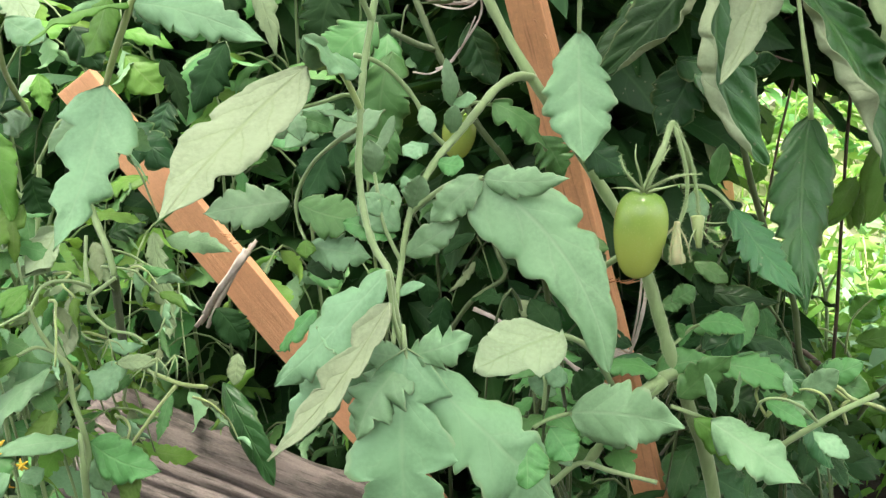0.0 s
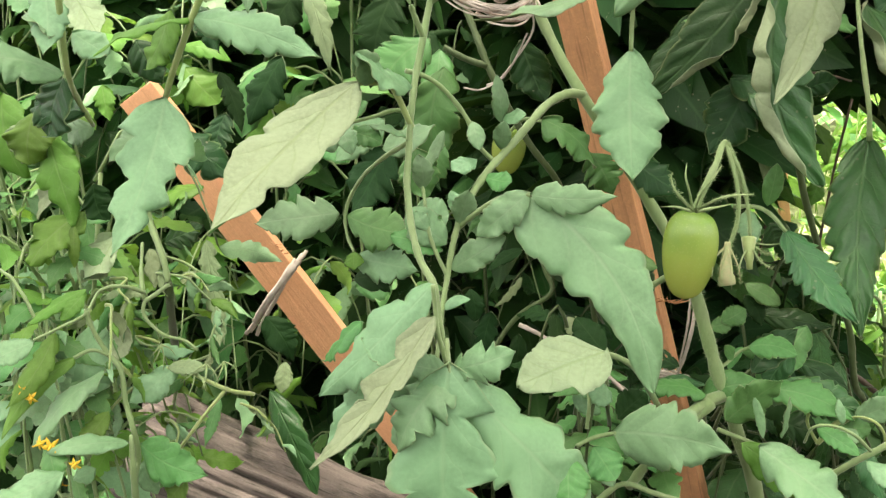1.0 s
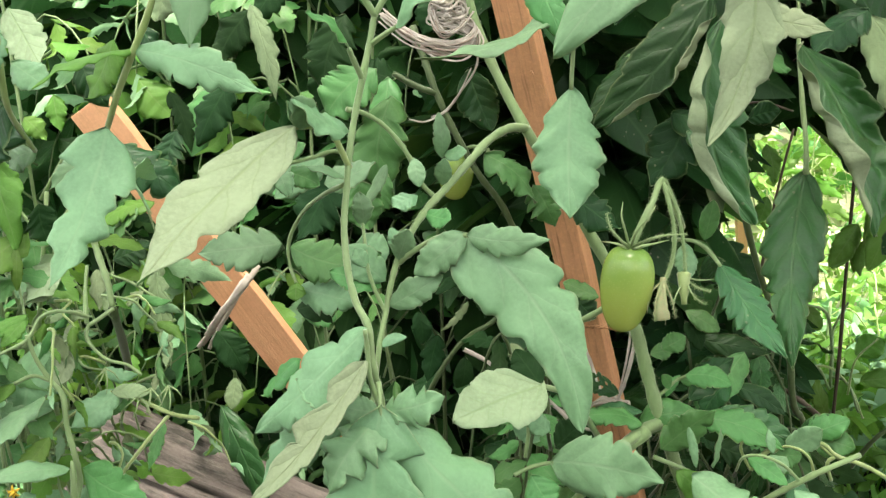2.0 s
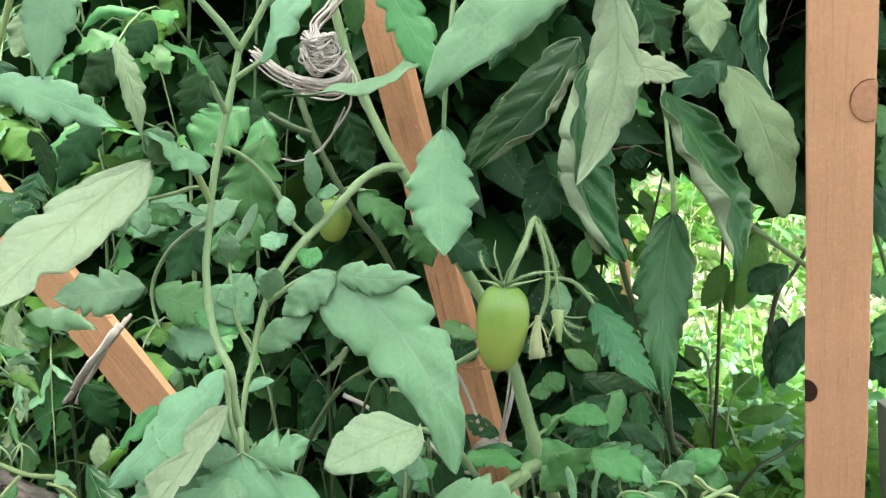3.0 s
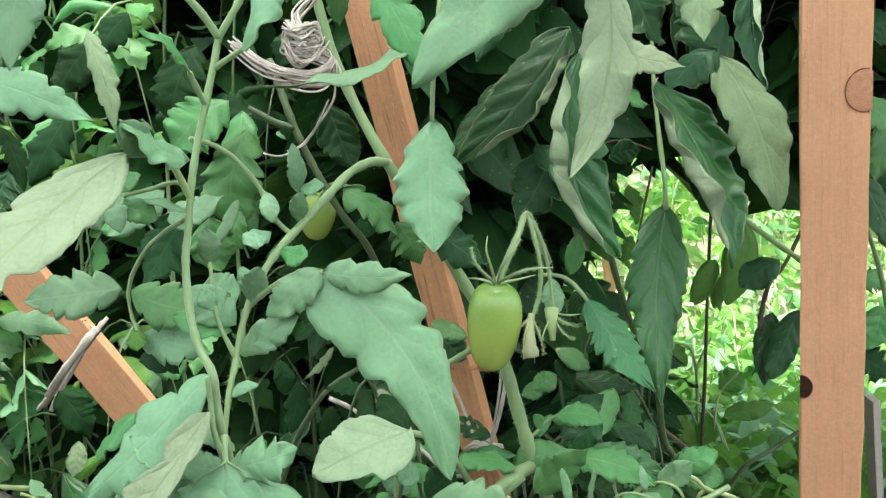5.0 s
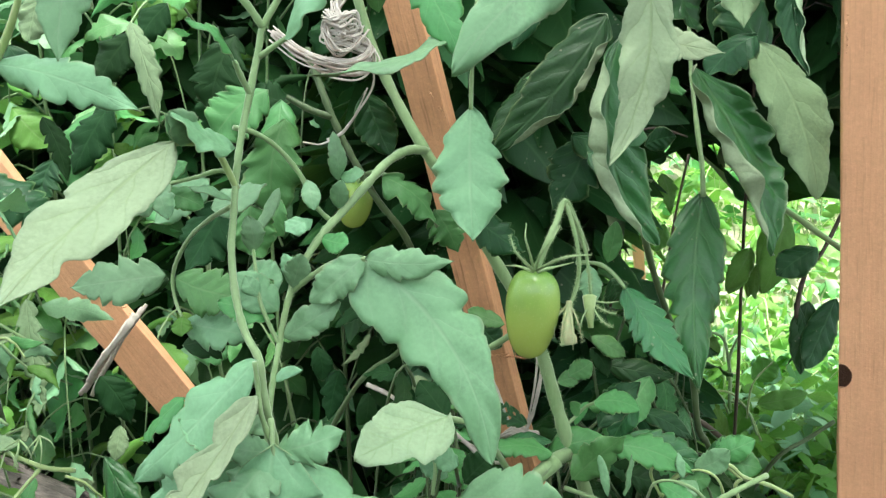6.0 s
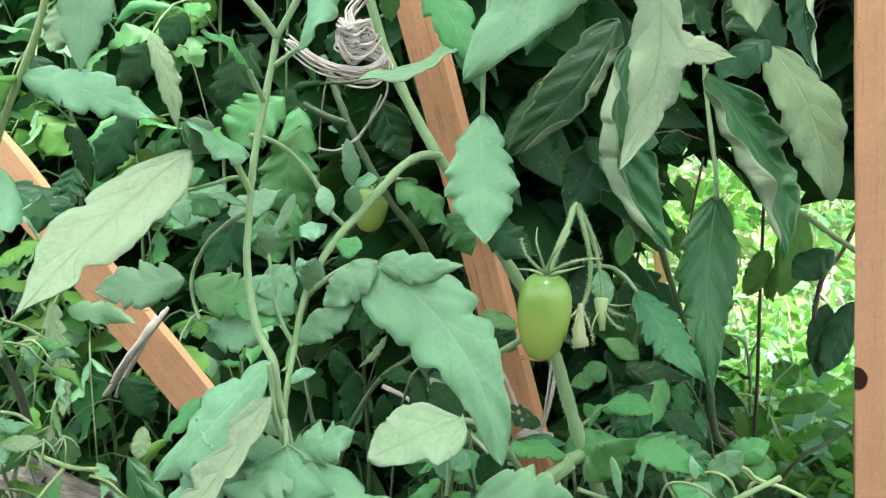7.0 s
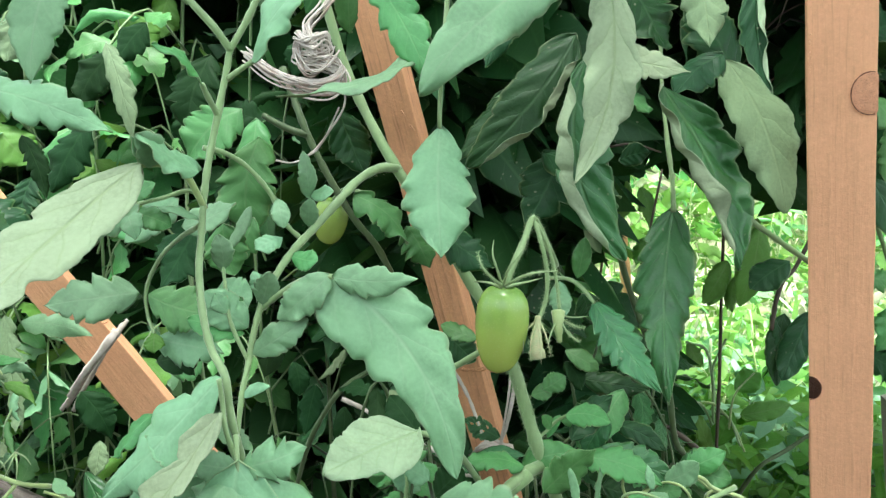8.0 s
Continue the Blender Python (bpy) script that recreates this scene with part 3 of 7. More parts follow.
post = stake("wooden_post", (0.3066, 0.5744, 0.4582), (0.2479, 0.5508, 0.8803), 0.0418, 0.022, PINE, "pale sawn pine post with dark knots, upright beside the tomatoes", turn=-25)
mid_stake = stake("wooden_stake", (0.048, 0.5789, 0.4556), (-0.0526, 0.5634, 0.848), 0.0234, 0.02, PINE_RED, "reddish leaning pine stake tied to a tomato stem with twine", turn=-20)
left_stake = stake("wooden_stake", (-0.228, 0.7705, 0.3518), (-0.4521, 0.7367, 0.7067), 0.0383, 0.02, PINE, "slanting rough-sawn orange batten with a twine band", rough_ends=0.004)
stake("wooden_stake", (0.3666, 1.6554, 0.4123), (0.3306, 1.623, 0.6129), 0.0181, 0.02, PINE, "pale thin garden stake far behind the tomato bed")
stake("wooden_stake", (0.5976, 0.9912, 0.2286), (0.5647, 0.973, 0.3624), 0.0095, 0.02, GREYED, "short pale stake stuck in the soil behind the post")
old_beam = thing("old_beam", (-0.372, 0.7694, 0.2545), "weathered grey cracked timber beam edging the bed", "timber")
beam_body("body", old_beam, (-0.0843, 0.8145, 0.0734), (-0.5369, 0.7687, 0.3073), .12, .12, OLD_WOOD)
knot(post, (0.2699, 0.5665, 0.5537), 0.0078, 0.0095, KNOT, "dark hollow knot at the edge")
knot(post, (0.2749, 0.5404, 0.7685), 0.0115, 0.0138, KNOT_RED, "reddish ring knot")
fray(left_stake, ((-0.3304, 0.7324, 0.5583), (-0.304, 0.7344, 0.5334)), (0.6, -0.1, 0.8), 0.008, 22, PINE, 1)
fray(left_stake, ((-0.3381, 0.7339, 0.5329), (-0.3532, 0.7317, 0.5511)), (-0.6, -0.2, -0.6), 0.005, 10, PINE, 2)
fray(mid_stake, ((-0.0307, 0.5422, 0.763), (-0.0144, 0.541, 0.7376)), (0.3, -0.9, 0.1), 0.0025, 6, PINE_RED, 3)
fray(mid_stake, ((0.0124, 0.5469, 0.5755), (0.0403, 0.5465, 0.5736)), (0.1, -0.6, 0.8), 0.010, 18, PINE_RED, 4)
fray(post, ((0.2338, 0.5445, 0.8054), (0.2361, 0.5445, 0.7808)), (-0.9, -0.2, 0.1), 0.0025, 14, PINE, 5)
# ---- twine ----
bundle = thing("twine_knot", (-0.078, 0.5252, 0.7985), "white raffia twine tied in a loose knot round a stem", "twine")
raffia = random.Random(12)
loose_loops = (
    (16, ((-0.1182, 0.5136, 0.7930), (-0.1022, 0.5057, 0.7822), (-0.0856, 0.4992, 0.7766), (-0.0675, 0.4990, 0.7762), (-0.0604, 0.5059, 0.7833), (-0.0672, 0.5127, 0.7895), (-0.0818, 0.5177, 0.7890))),
    (16, ((-0.0628, 0.5060, 0.7835), (-0.0748, 0.5021, 0.7884), (-0.0870, 0.5082, 0.7920), (-0.0833, 0.5051, 0.8003), (-0.0738, 0.4986, 0.7948), (-0.0811, 0.5174, 0.8082), (-0.0729, 0.5306, 0.8201), (-0.0687, 0.5433, 0.8295))),
    (9, ((-0.0869, 0.5060, 0.8041), (-0.0790, 0.4969, 0.8005), (-0.0702, 0.5028, 0.8032), (-0.0689, 0.5039, 0.7955), (-0.0767, 0.4978, 0.7918))),
    (7, ((-0.0930, 0.5060, 0.7760), (-0.0820, 0.4985, 0.7728), (-0.0690, 0.4985, 0.7712), (-0.0590, 0.5040, 0.7755), (-0.0600, 0.5090, 0.7850))),
    (6, ((-0.0900, 0.5070, 0.7985), (-0.0850, 0.4990, 0.7880), (-0.0790, 0.4975, 0.7830), (-0.0700, 0.5000, 0.7870), (-0.0640, 0.5060, 0.7950))),
)
for count, run in loose_loops:
    for _ in range(count):
        shift = Vector((raffia.gauss(0, 0.0013), raffia.gauss(0, 0.0009), raffia.gauss(0, 0.0016)))
        strand(bundle, [tuple(Vector(p) + shift + Vector((raffia.gauss(0, 0.0011), raffia.gauss(0, 0.0007), raffia.gauss(0, 0.0011)))) for p in run], raffia.uniform(0.0008, 0.0018), TWINE if raffia.random() < 0.75 else TWINE_OLD)
strand(bundle, [(-0.0601, 0.5049, 0.7789), (-0.0594, 0.5063, 0.7638), (-0.0686, 0.5076, 0.7484), (-0.0797, 0.5094, 0.735), (-0.0919, 0.5077, 0.7283), (-0.103, 0.5081, 0.7296)], 0.00138, TWINE)
strand(bundle, [(-0.0628, 0.5059, 0.7621), (-0.0703, 0.5072, 0.7467), (-0.078, 0.5099, 0.737), (-0.0835, 0.5108, 0.7324)], 0.00104, TWINE)
strand(bundle, [(-0.0727, 0.5114, 0.7428), (-0.0797, 0.5092, 0.7343), (-0.0888, 0.5104, 0.7307)], 0.00174, TWINE)
band = thing("twine_band", (-0.3545, 0.809, 0.49), "grey twine band tied round the slanting batten", "twine")
strand(band, [(-0.2973, 0.7352, 0.5452), (-0.3051, 0.7298, 0.536), (-0.3261, 0.723, 0.5089), (-0.3515, 0.7334, 0.476), (-0.3691, 0.7386, 0.4554)], 0.00534, TWINE)
strand(band, [(-0.2998, 0.7313, 0.5421), (-0.3095, 0.7261, 0.5295), (-0.3274, 0.7239, 0.5001), (-0.3461, 0.7327, 0.4733), (-0.3571, 0.7383, 0.4544)], 0.00480, TWINE)
strand(band, [(-0.2985, 0.7185, 0.5440), (-0.3070, 0.7110, 0.5325), (-0.3300, 0.7080, 0.5040), (-0.3500, 0.7200, 0.4770)], 0.0080, TWINE)
strand(band, [(-0.3024, 0.7298, 0.536), (-0.3193, 0.7243, 0.514), (-0.3472, 0.734, 0.4786), (-0.3636, 0.7391, 0.4575)], 0.00321, TWINE)
strand(band, [(-0.2913, 0.7265, 0.5516), (-0.2996, 0.7206, 0.5404), (-0.3219, 0.7143, 0.5152), (-0.3384, 0.7182, 0.4979)], 0.00418, TWINE)
strand(band, [(-0.2959, 0.7267, 0.5482), (-0.3058, 0.7191, 0.5344), (-0.331, 0.7152, 0.5065)], 0.00365, TWINE)
tie = thing("twine_tie", (0.0352, 0.5486, 0.5201), "white twine tied low round the leaning stake", "twine")
strand(tie, [(0.0436, 0.5419, 0.5965), (0.0502, 0.5381, 0.5813), (0.0482, 0.5287, 0.5643), (0.0439, 0.5322, 0.5371), (0.0387, 0.5375, 0.517)], 0.00316, TWINE)
strand(tie, [(0.0475, 0.539, 0.5851), (0.0455, 0.5333, 0.5622), (0.0423, 0.5368, 0.5349), (0.0385, 0.5454, 0.5074)], 0.00199, TWINE)
strand(tie, [(0.0064, 0.5521, 0.5756), (0.0185, 0.5467, 0.5541), (0.0266, 0.5414, 0.5326), (0.0344, 0.5466, 0.5122)], 0.00283, TWINE)
strand(tie, [(0.0259, 0.5458, 0.509), (0.0308, 0.5337, 0.5223), (0.0455, 0.5379, 0.5185), (0.0398, 0.5321, 0.5161)], 0.00242, TWINE)
strand(tie, [(0.0196, 0.5459, 0.5095), (0.031, 0.5347, 0.5263), (0.0472, 0.5373, 0.5161), (0.0352, 0.5317, 0.5146)], 0.00242, TWINE)
strand(tie, [(0.0224, 0.5466, 0.5123), (0.0305, 0.5342, 0.5245), (0.0496, 0.5379, 0.5188), (0.0386, 0.5321, 0.5159)], 0.00242, TWINE)
strand(tie, [(0.0211, 0.5463, 0.5109), (0.0299, 0.5336, 0.5222), (0.0493, 0.5386, 0.5215), (0.0411, 0.5317, 0.5143)], 0.00242, TWINE)
strand(tie, [(0.0252, 0.5461, 0.5101), (0.031, 0.534, 0.5238), (0.0477, 0.537, 0.5149), (0.0368, 0.5311, 0.512)], 0.00242, TWINE)
strand(tie, [(0.0267, 0.5463, 0.5108), (0.0326, 0.5351, 0.5282), (0.0467, 0.538, 0.5191), (0.0397, 0.5312, 0.5124)], 0.00242, TWINE)
strand(tie, [(0.0235, 0.5472, 0.5147), (0.0333, 0.5341, 0.5242), (0.0446, 0.5368, 0.5141), (0.0393, 0.5321, 0.5159)], 0.00242, TWINE)
strand(tie, [(-0.0709, 0.5374, 0.5579), (-0.0565, 0.5312, 0.5539), (-0.0463, 0.5251, 0.55), (-0.0247, 0.518, 0.5421), (-0.0093, 0.5197, 0.5284), (0.0063, 0.5265, 0.5141)], 0.00352, TWINE)
strand(tie, [(-0.0093, 0.5202, 0.5303), (0.0101, 0.516, 0.5133), (0.0261, 0.5241, 0.5045)], 0.00274, TWINE)
# ---- the near vine ----
vine = thing("tomato_plant", (-0.0994, 0.359, 0), "tall young tomato vine with blue-green lobed leaves", "plant", "tomato plants")
tube("stem", vine, [(-0.1329, 0.4931, 0.2152), (-0.108, 0.4001, 0.5032), (-0.0925, 0.3469, 0.6), (-0.0919, 0.3416, 0.6201), (-0.0939, 0.3398, 0.6335), (-0.0957, 0.3423, 0.6433), (-0.0975, 0.3453, 0.6556), (-0.1047, 0.3528, 0.6648), (-0.11, 0.3612, 0.6781), (-0.1135, 0.3711, 0.6969), (-0.1139, 0.3798, 0.711), (-0.1132, 0.3862, 0.7288), (-0.1116, 0.3938, 0.7465), (-0.1081, 0.402, 0.7672), (-0.1043, 0.4093, 0.7882), (-0.1026, 0.4114, 0.7967), (-0.0939, 0.4153, 0.8121), (-0.0857, 0.4199, 0.8306), (-0.0721, 0.4285, 0.865)], 0.00190, 0.00164, STEM, label='hairy pale green main stem')
tube("leaf_stalk", vine, [(-0.1026, 0.4113, 0.7962), (-0.1089, 0.4088, 0.8067), (-0.1195, 0.4068, 0.8195), (-0.1298, 0.4054, 0.8346), (-0.1475, 0.3994, 0.8724)], 0.00191, 0.00152, STEM)
lf1 = tube("leaf_stalk", vine, [(-0.1081, 0.4017, 0.7659), (-0.1107, 0.3957, 0.7751), (-0.1122, 0.3922, 0.7815)], 0.00163, 0.00118, STEM)
leaflet(lf1, (-0.1114, 0.3919, 0.7805), (-0.1268, 0.3709, 0.7994), 0.0147, "fresh", arch=0.12, turn=25)
lf2 = tube("leaf_stalk", vine, [(-0.1043, 0.408, 0.7829), (-0.0954, 0.4042, 0.7884), (-0.0894, 0.3999, 0.7916)], 0.00150, 0.00120, STEM)
leaflet(lf2, (-0.0902, 0.3996, 0.7906), (-0.0503, 0.3893, 0.832), 0.0272, "top", turn=-15, broad=0.45)
lf3 = tube("leaf_stalk", vine, [(-0.1129, 0.3856, 0.7237), (-0.1203, 0.3784, 0.7443), (-0.1263, 0.3685, 0.7472), (-0.1331, 0.3582, 0.7481)], 0.00174, 0.00123, STEM_LIME)
leaflet(lf3, (-0.1314, 0.3584, 0.7485), (-0.1738, 0.2767, 0.6980), 0.0385, "pale", under=True, turn=8, bend=-0.07, neck=0.85, twist=0, arch=0.04, teeth=3, lobe=0.09, curl=0.3, label='pale underside of a drooping leaflet', broad=0.36, ruffle=0.03, cuts_a=((0.36, 0.16, 0.03),), cuts_b=((0.66, 0.45, 0.05), (0.34, 0.12, 0.04)), rows=90)
leaflet(lf3, (-0.1305, 0.3638, 0.7493), (-0.1322, 0.3514, 0.7616), 0.0073, "top")
leaflet(lf3, (-0.1263, 0.3684, 0.7467), (-0.1298, 0.3518, 0.7628), 0.0147, "top", turn=-30)
leaflet(lf3, (-0.1106, 0.3723, 0.743), (-0.129, 0.3513, 0.7624), 0.0193, "top", turn=20, lobe=0.1, ruffle=0.08)
lf4 = tube("leaf_stalk", vine, [(-0.1132, 0.3866, 0.7301), (-0.1208, 0.385, 0.7322), (-0.1298, 0.3793, 0.73), (-0.1411, 0.3737, 0.7279)], 0.00120, 0.00091, STEM)
leaflet(lf4, (-0.1398, 0.3737, 0.7279), (-0.1631, 0.3485, 0.7095), 0.0197, "top", turn=-10)
leaflet(lf4, (-0.1476, 0.3735, 0.7272), (-0.1374, 0.36, 0.7146), 0.0113, "top", lobe=0.1)
leaflet(lf4, (-0.1461, 0.3776, 0.7229), (-0.125, 0.3712, 0.7179), 0.0125, "fresh", lobe=0.08)
leaflet(lf4, (-0.1429, 0.379, 0.7288), (-0.132, 0.376, 0.7372), 0.0089, "fresh", lobe=0.08)
leaflet(lf4, (-0.1148, 0.3838, 0.7189), (-0.1312, 0.3733, 0.7264), 0.0079, "top", turn=30, lobe=0.08)
lf5 = tube("leaf_stalk", vine, [(-0.115, 0.381, 0.7162), (-0.133, 0.409, 0.7042), (-0.1523, 0.436, 0.6884), (-0.1644, 0.4474, 0.6724), (-0.1687, 0.4497, 0.6607), (-0.1674, 0.4468, 0.6492), (-0.1615, 0.4394, 0.6401)], 0.00133, 0.00095, STEM)
leaflet(lf5, (-0.1724, 0.45, 0.6624), (-0.2222, 0.44, 0.6579), 0.0270, "top", turn=-8, teeth=4, lobe=0.20, twist=0, bend=-0.03, curl=0.25)
leaflet(lf5, (-0.1679, 0.45, 0.6611), (-0.1266, 0.44, 0.6527), 0.0270, "fresh", turn=8, teeth=3, lobe=0.18, bend=0.06, twist=0, curl=0.3)
leaflet(lf5, (-0.1615, 0.4397, 0.6416), (-0.1607, 0.4324, 0.6326), 0.0126, "lime", lobe=0.15)
leaflet(lf5, (-0.1743, 0.4588, 0.6562), (-0.1903, 0.4678, 0.6509), 0.0119, "back")
leaflet(lf5, (-0.1667, 0.45, 0.6206), (-0.1322, 0.4437, 0.6368), 0.0259, "back", lobe=0.2)
leaflet(vine, (-0.1633, 0.4437, 0.6368), (-0.1221, 0.4324, 0.6326), 0.0241, "top", turn=10)
leaflet(vine, (-0.1267, 0.42, 0.6666), (-0.1001, 0.415, 0.6701), 0.0260, "top", lobe=0.05, curl=0.2, broad=0.5)
leaflet(vine, (-0.1034, 0.41, 0.6716), (-0.1237, 0.405, 0.6558), 0.0180, "fresh", lobe=0.06, curl=0.2)
leaflet(vine, (-0.1793, 0.5, 0.5965), (-0.1441, 0.49, 0.6164), 0.0300, "fresh", lobe=0.14, curl=0.3)
leaflet(vine, (-0.1387, 0.43, 0.7048), (-0.1079, 0.425, 0.7186), 0.0180, "top", lobe=0.06, curl=0.2)
leaflet(vine, (-0.1298, 0.4, 0.7258), (-0.1544, 0.39, 0.7061), 0.0190, "top", lobe=0.08, curl=0.3)
leaflet(vine, (-0.1526, 0.44, 0.7056), (-0.1769, 0.43, 0.7042), 0.0220, "fresh", lobe=0.06, curl=0.2)
leaflet(vine, (-0.1274, 0.53, 0.7593), (-0.1608, 0.52, 0.7275), 0.0420, "fresh", lobe=0.18, curl=0.3, teeth=4)
leaflet(vine, (-0.1216, 0.55, 0.7392), (-0.1278, 0.54, 0.6714), 0.0420, "fresh", lobe=0.2, teeth=4, curl=0.3)
leaflet(vine, (-0.1278, 0.47, 0.698), (-0.1213, 0.465, 0.6684), 0.0270, "fresh", lobe=0.10, curl=0.2)
lf6 = tube("leaf_stalk", vine, [(-0.0887, 0.3223, 0.6269), (-0.0919, 0.3209, 0.6412), (-0.0933, 0.3241, 0.6521), (-0.0936, 0.3222, 0.6635)], 0.00128, 0.00100, STEM)
leaflet(lf6, (-0.094, 0.3271, 0.6623), (-0.1560, 0.3400, 0.5975), 0.0310, "top", turn=10, bend=-0.05, twist=0, arch=0.05, teeth=4, lobe=0.22)
leaflet(lf6, (-0.0929, 0.3183, 0.6504), (-0.1440, 0.2860, 0.5899), 0.0235, "pale", under=True, front=(-0.3, -0.6, 0.7), bend=0.04, teeth=4, lobe=0.26, curl=0.7, label='pale underside of a folded leaflet')
leaflet(lf6, (-0.1383, 0.3622, 0.6285), (-0.1623, 0.3711, 0.6016), 0.0176, "fresh", turn=30)
leaflet(lf6, (-0.0996, 0.3237, 0.6202), (-0.1306, 0.3328, 0.6321), 0.0158, "top", turn=30)
leaflet(vine, (-0.106, 0.3428, 0.6168), (-0.1557, 0.34, 0.5661), 0.0252, "top", turn=-20)
lf7 = tube("leaf_stalk", vine, [(-0.0889, 0.3253, 0.6367), (-0.0867, 0.3173, 0.6266), (-0.0838, 0.313, 0.6130), (-0.0835, 0.311, 0.605)], 0.00128, 0.00074, STEM)
leaflet(lf7, (-0.0865, 0.318, 0.629), (-0.0857, 0.3010, 0.5318), 0.0560, "top", teeth=3, lobe=0.30, curl=0.35, ruffle=0.05, bend=0.03, twist=0, arch=0.08, label='broad lobed blue-green leaf', rows=90, cols=12)
leaflet(lf7, (-0.0820, 0.3200, 0.6170), (-0.0183, 0.3372, 0.5357), 0.0510, "top", teeth=3, lobe=0.27, turn=-12, bend=0.04, twist=0, rows=80, cols=12)
leaflet(lf7, (-0.0862, 0.3188, 0.6245), (-0.0569, 0.3147, 0.6366), 0.0210, "top", teeth=3, lobe=0.3, turn=15)
leaflet(lf7, (-0.0867, 0.318, 0.6221), (-0.1075, 0.2983, 0.5937), 0.0302, "top", teeth=3, lobe=0.32, turn=10)
leaflet(lf7, (-0.0894, 0.3257, 0.6211), (-0.1074, 0.3194, 0.6275), 0.0129, "top")
leaflet(lf7, (-0.0351, 0.3321, 0.5782), (-0.0334, 0.3158, 0.5586), 0.0210, "fresh")
# ---- the tied tomato plant with its fruit ----
tied = thing("tomato_plant", (0.084, 0.5115, 0), "tomato plant tied to a stake, bearing green plum tomatoes", "plant", "tomato plants")
tube("stem", tied, [(0.1669, 0.5718, -0.0068), (0.1087, 0.5255, 0.3862), (0.0787, 0.5009, 0.4943), (0.0668, 0.4988, 0.527), (0.0562, 0.5019, 0.5602), (0.0446, 0.5062, 0.5982), (0.031, 0.5133, 0.6268), (0.0131, 0.5157, 0.6567), (-0.0087, 0.5191, 0.6914), (-0.0277, 0.5162, 0.721), (-0.0462, 0.529, 0.7515), (-0.0622, 0.5423, 0.7844), (-0.0756, 0.5528, 0.8265), (-0.0883, 0.566, 0.8792), (-0.1027, 0.5835, 0.9494)], 0.00486, 0.00253, STEM, label='thick hairy green main stem', sides=12)
tube("side_shoot", tied, [(0.0679, 0.499, 0.5281), (0.0533, 0.484, 0.5299), (0.0394, 0.4681, 0.5282), (0.0191, 0.4468, 0.5254)], 0.00450, 0.00307, STEM)
ra = tube("leaf_stalk", tied, [(-0.0277, 0.5168, 0.7234), (-0.0386, 0.5019, 0.7256), (-0.0498, 0.4854, 0.7213), (-0.0596, 0.4676, 0.7121), (-0.0703, 0.4494, 0.7012), (-0.0805, 0.4367, 0.6914), (-0.0883, 0.4237, 0.6807), (-0.0941, 0.4125, 0.6686), (-0.0969, 0.4023, 0.6566), (-0.0986, 0.3937, 0.643), (-0.0996, 0.3803, 0.6305), (-0.1006, 0.371, 0.6138), (-0.1016, 0.3624, 0.6002)], 0.00284, 0.00109, STEM, sides=10)
leaflet(ra, (-0.0526, 0.4783, 0.7135), (-0.0207, 0.4762, 0.6843), 0.0266, "fresh", teeth=4, lobe=0.22, turn=-15, curl=0.5)
leaflet(ra, (-0.0749, 0.458, 0.7149), (-0.077, 0.4545, 0.742), 0.0126, "top", lobe=0.1, turn=25)
leaflet(ra, (-0.0743, 0.4586, 0.717), (-0.0602, 0.4491, 0.7203), 0.0094, "top", lobe=0.06)
leaflet(ra, (-0.075, 0.4494, 0.7012), (-0.0719, 0.4432, 0.7176), 0.0112, "top", lobe=0.08)
tube("stalklet", ra, [(-0.1215, 0.4199, 0.7482), (-0.1127, 0.4292, 0.7441), (-0.1033, 0.4373, 0.7352), (-0.0929, 0.4418, 0.7201), (-0.0861, 0.442, 0.7044), (-0.0773, 0.4427, 0.6947)], 0.00143, 0.00140, STEM)
leaflet(ra, (-0.0893, 0.4413, 0.718), (-0.0847, 0.4296, 0.7043), 0.0103, "top", lobe=0.06, broad=0.5)
leaflet(ra, (-0.0866, 0.4353, 0.698), (-0.0997, 0.4269, 0.6932), 0.0157, "top", lobe=0.06, turn=20, broad=0.5)
leaflet(ra, (-0.0821, 0.4329, 0.6886), (-0.0667, 0.4254, 0.6874), 0.0121, "fresh", lobe=0.06, broad=0.5)
leaflet(ra, (-0.0945, 0.4102, 0.6678), (-0.0877, 0.4047, 0.687), 0.0145, "top", lobe=0.12, turn=10)
leaflet(ra, (-0.0921, 0.4109, 0.6706), (-0.0986, 0.4145, 0.6848), 0.0100, "top", lobe=0.12)
leaflet(ra, (-0.0998, 0.4026, 0.658), (-0.121, 0.4023, 0.6775), 0.0213, "top", teeth=3, lobe=0.14)
leaflet(ra, (-0.1021, 0.4018, 0.6547), (-0.1296, 0.3989, 0.6639), 0.0167, "fresh", lobe=0.1, turn=25)
leaflet(ra, (-0.0966, 0.3945, 0.6464), (-0.0677, 0.3942, 0.6655), 0.0160, "top", lobe=0.1, turn=20)
leaflet(ra, (-0.0991, 0.3801, 0.6299), (-0.0846, 0.3767, 0.6368), 0.0061, "top", lobe=0.05)
tube("stalklet", ra, [(-0.0986, 0.3937, 0.643), (-0.1043, 0.3965, 0.6541), (-0.1086, 0.3993, 0.6653), (-0.112, 0.4082, 0.6806), (-0.1142, 0.4152, 0.6877)], 0.00115, 0.00088, STEM)
leaflet(ra, (-0.1139, 0.4146, 0.6854), (-0.1157, 0.4142, 0.7045), 0.0128, "top", lobe=0.1)
leaflet(ra, (-0.1086, 0.3996, 0.6667), (-0.1158, 0.402, 0.6764), 0.0097, "top", lobe=0.08)
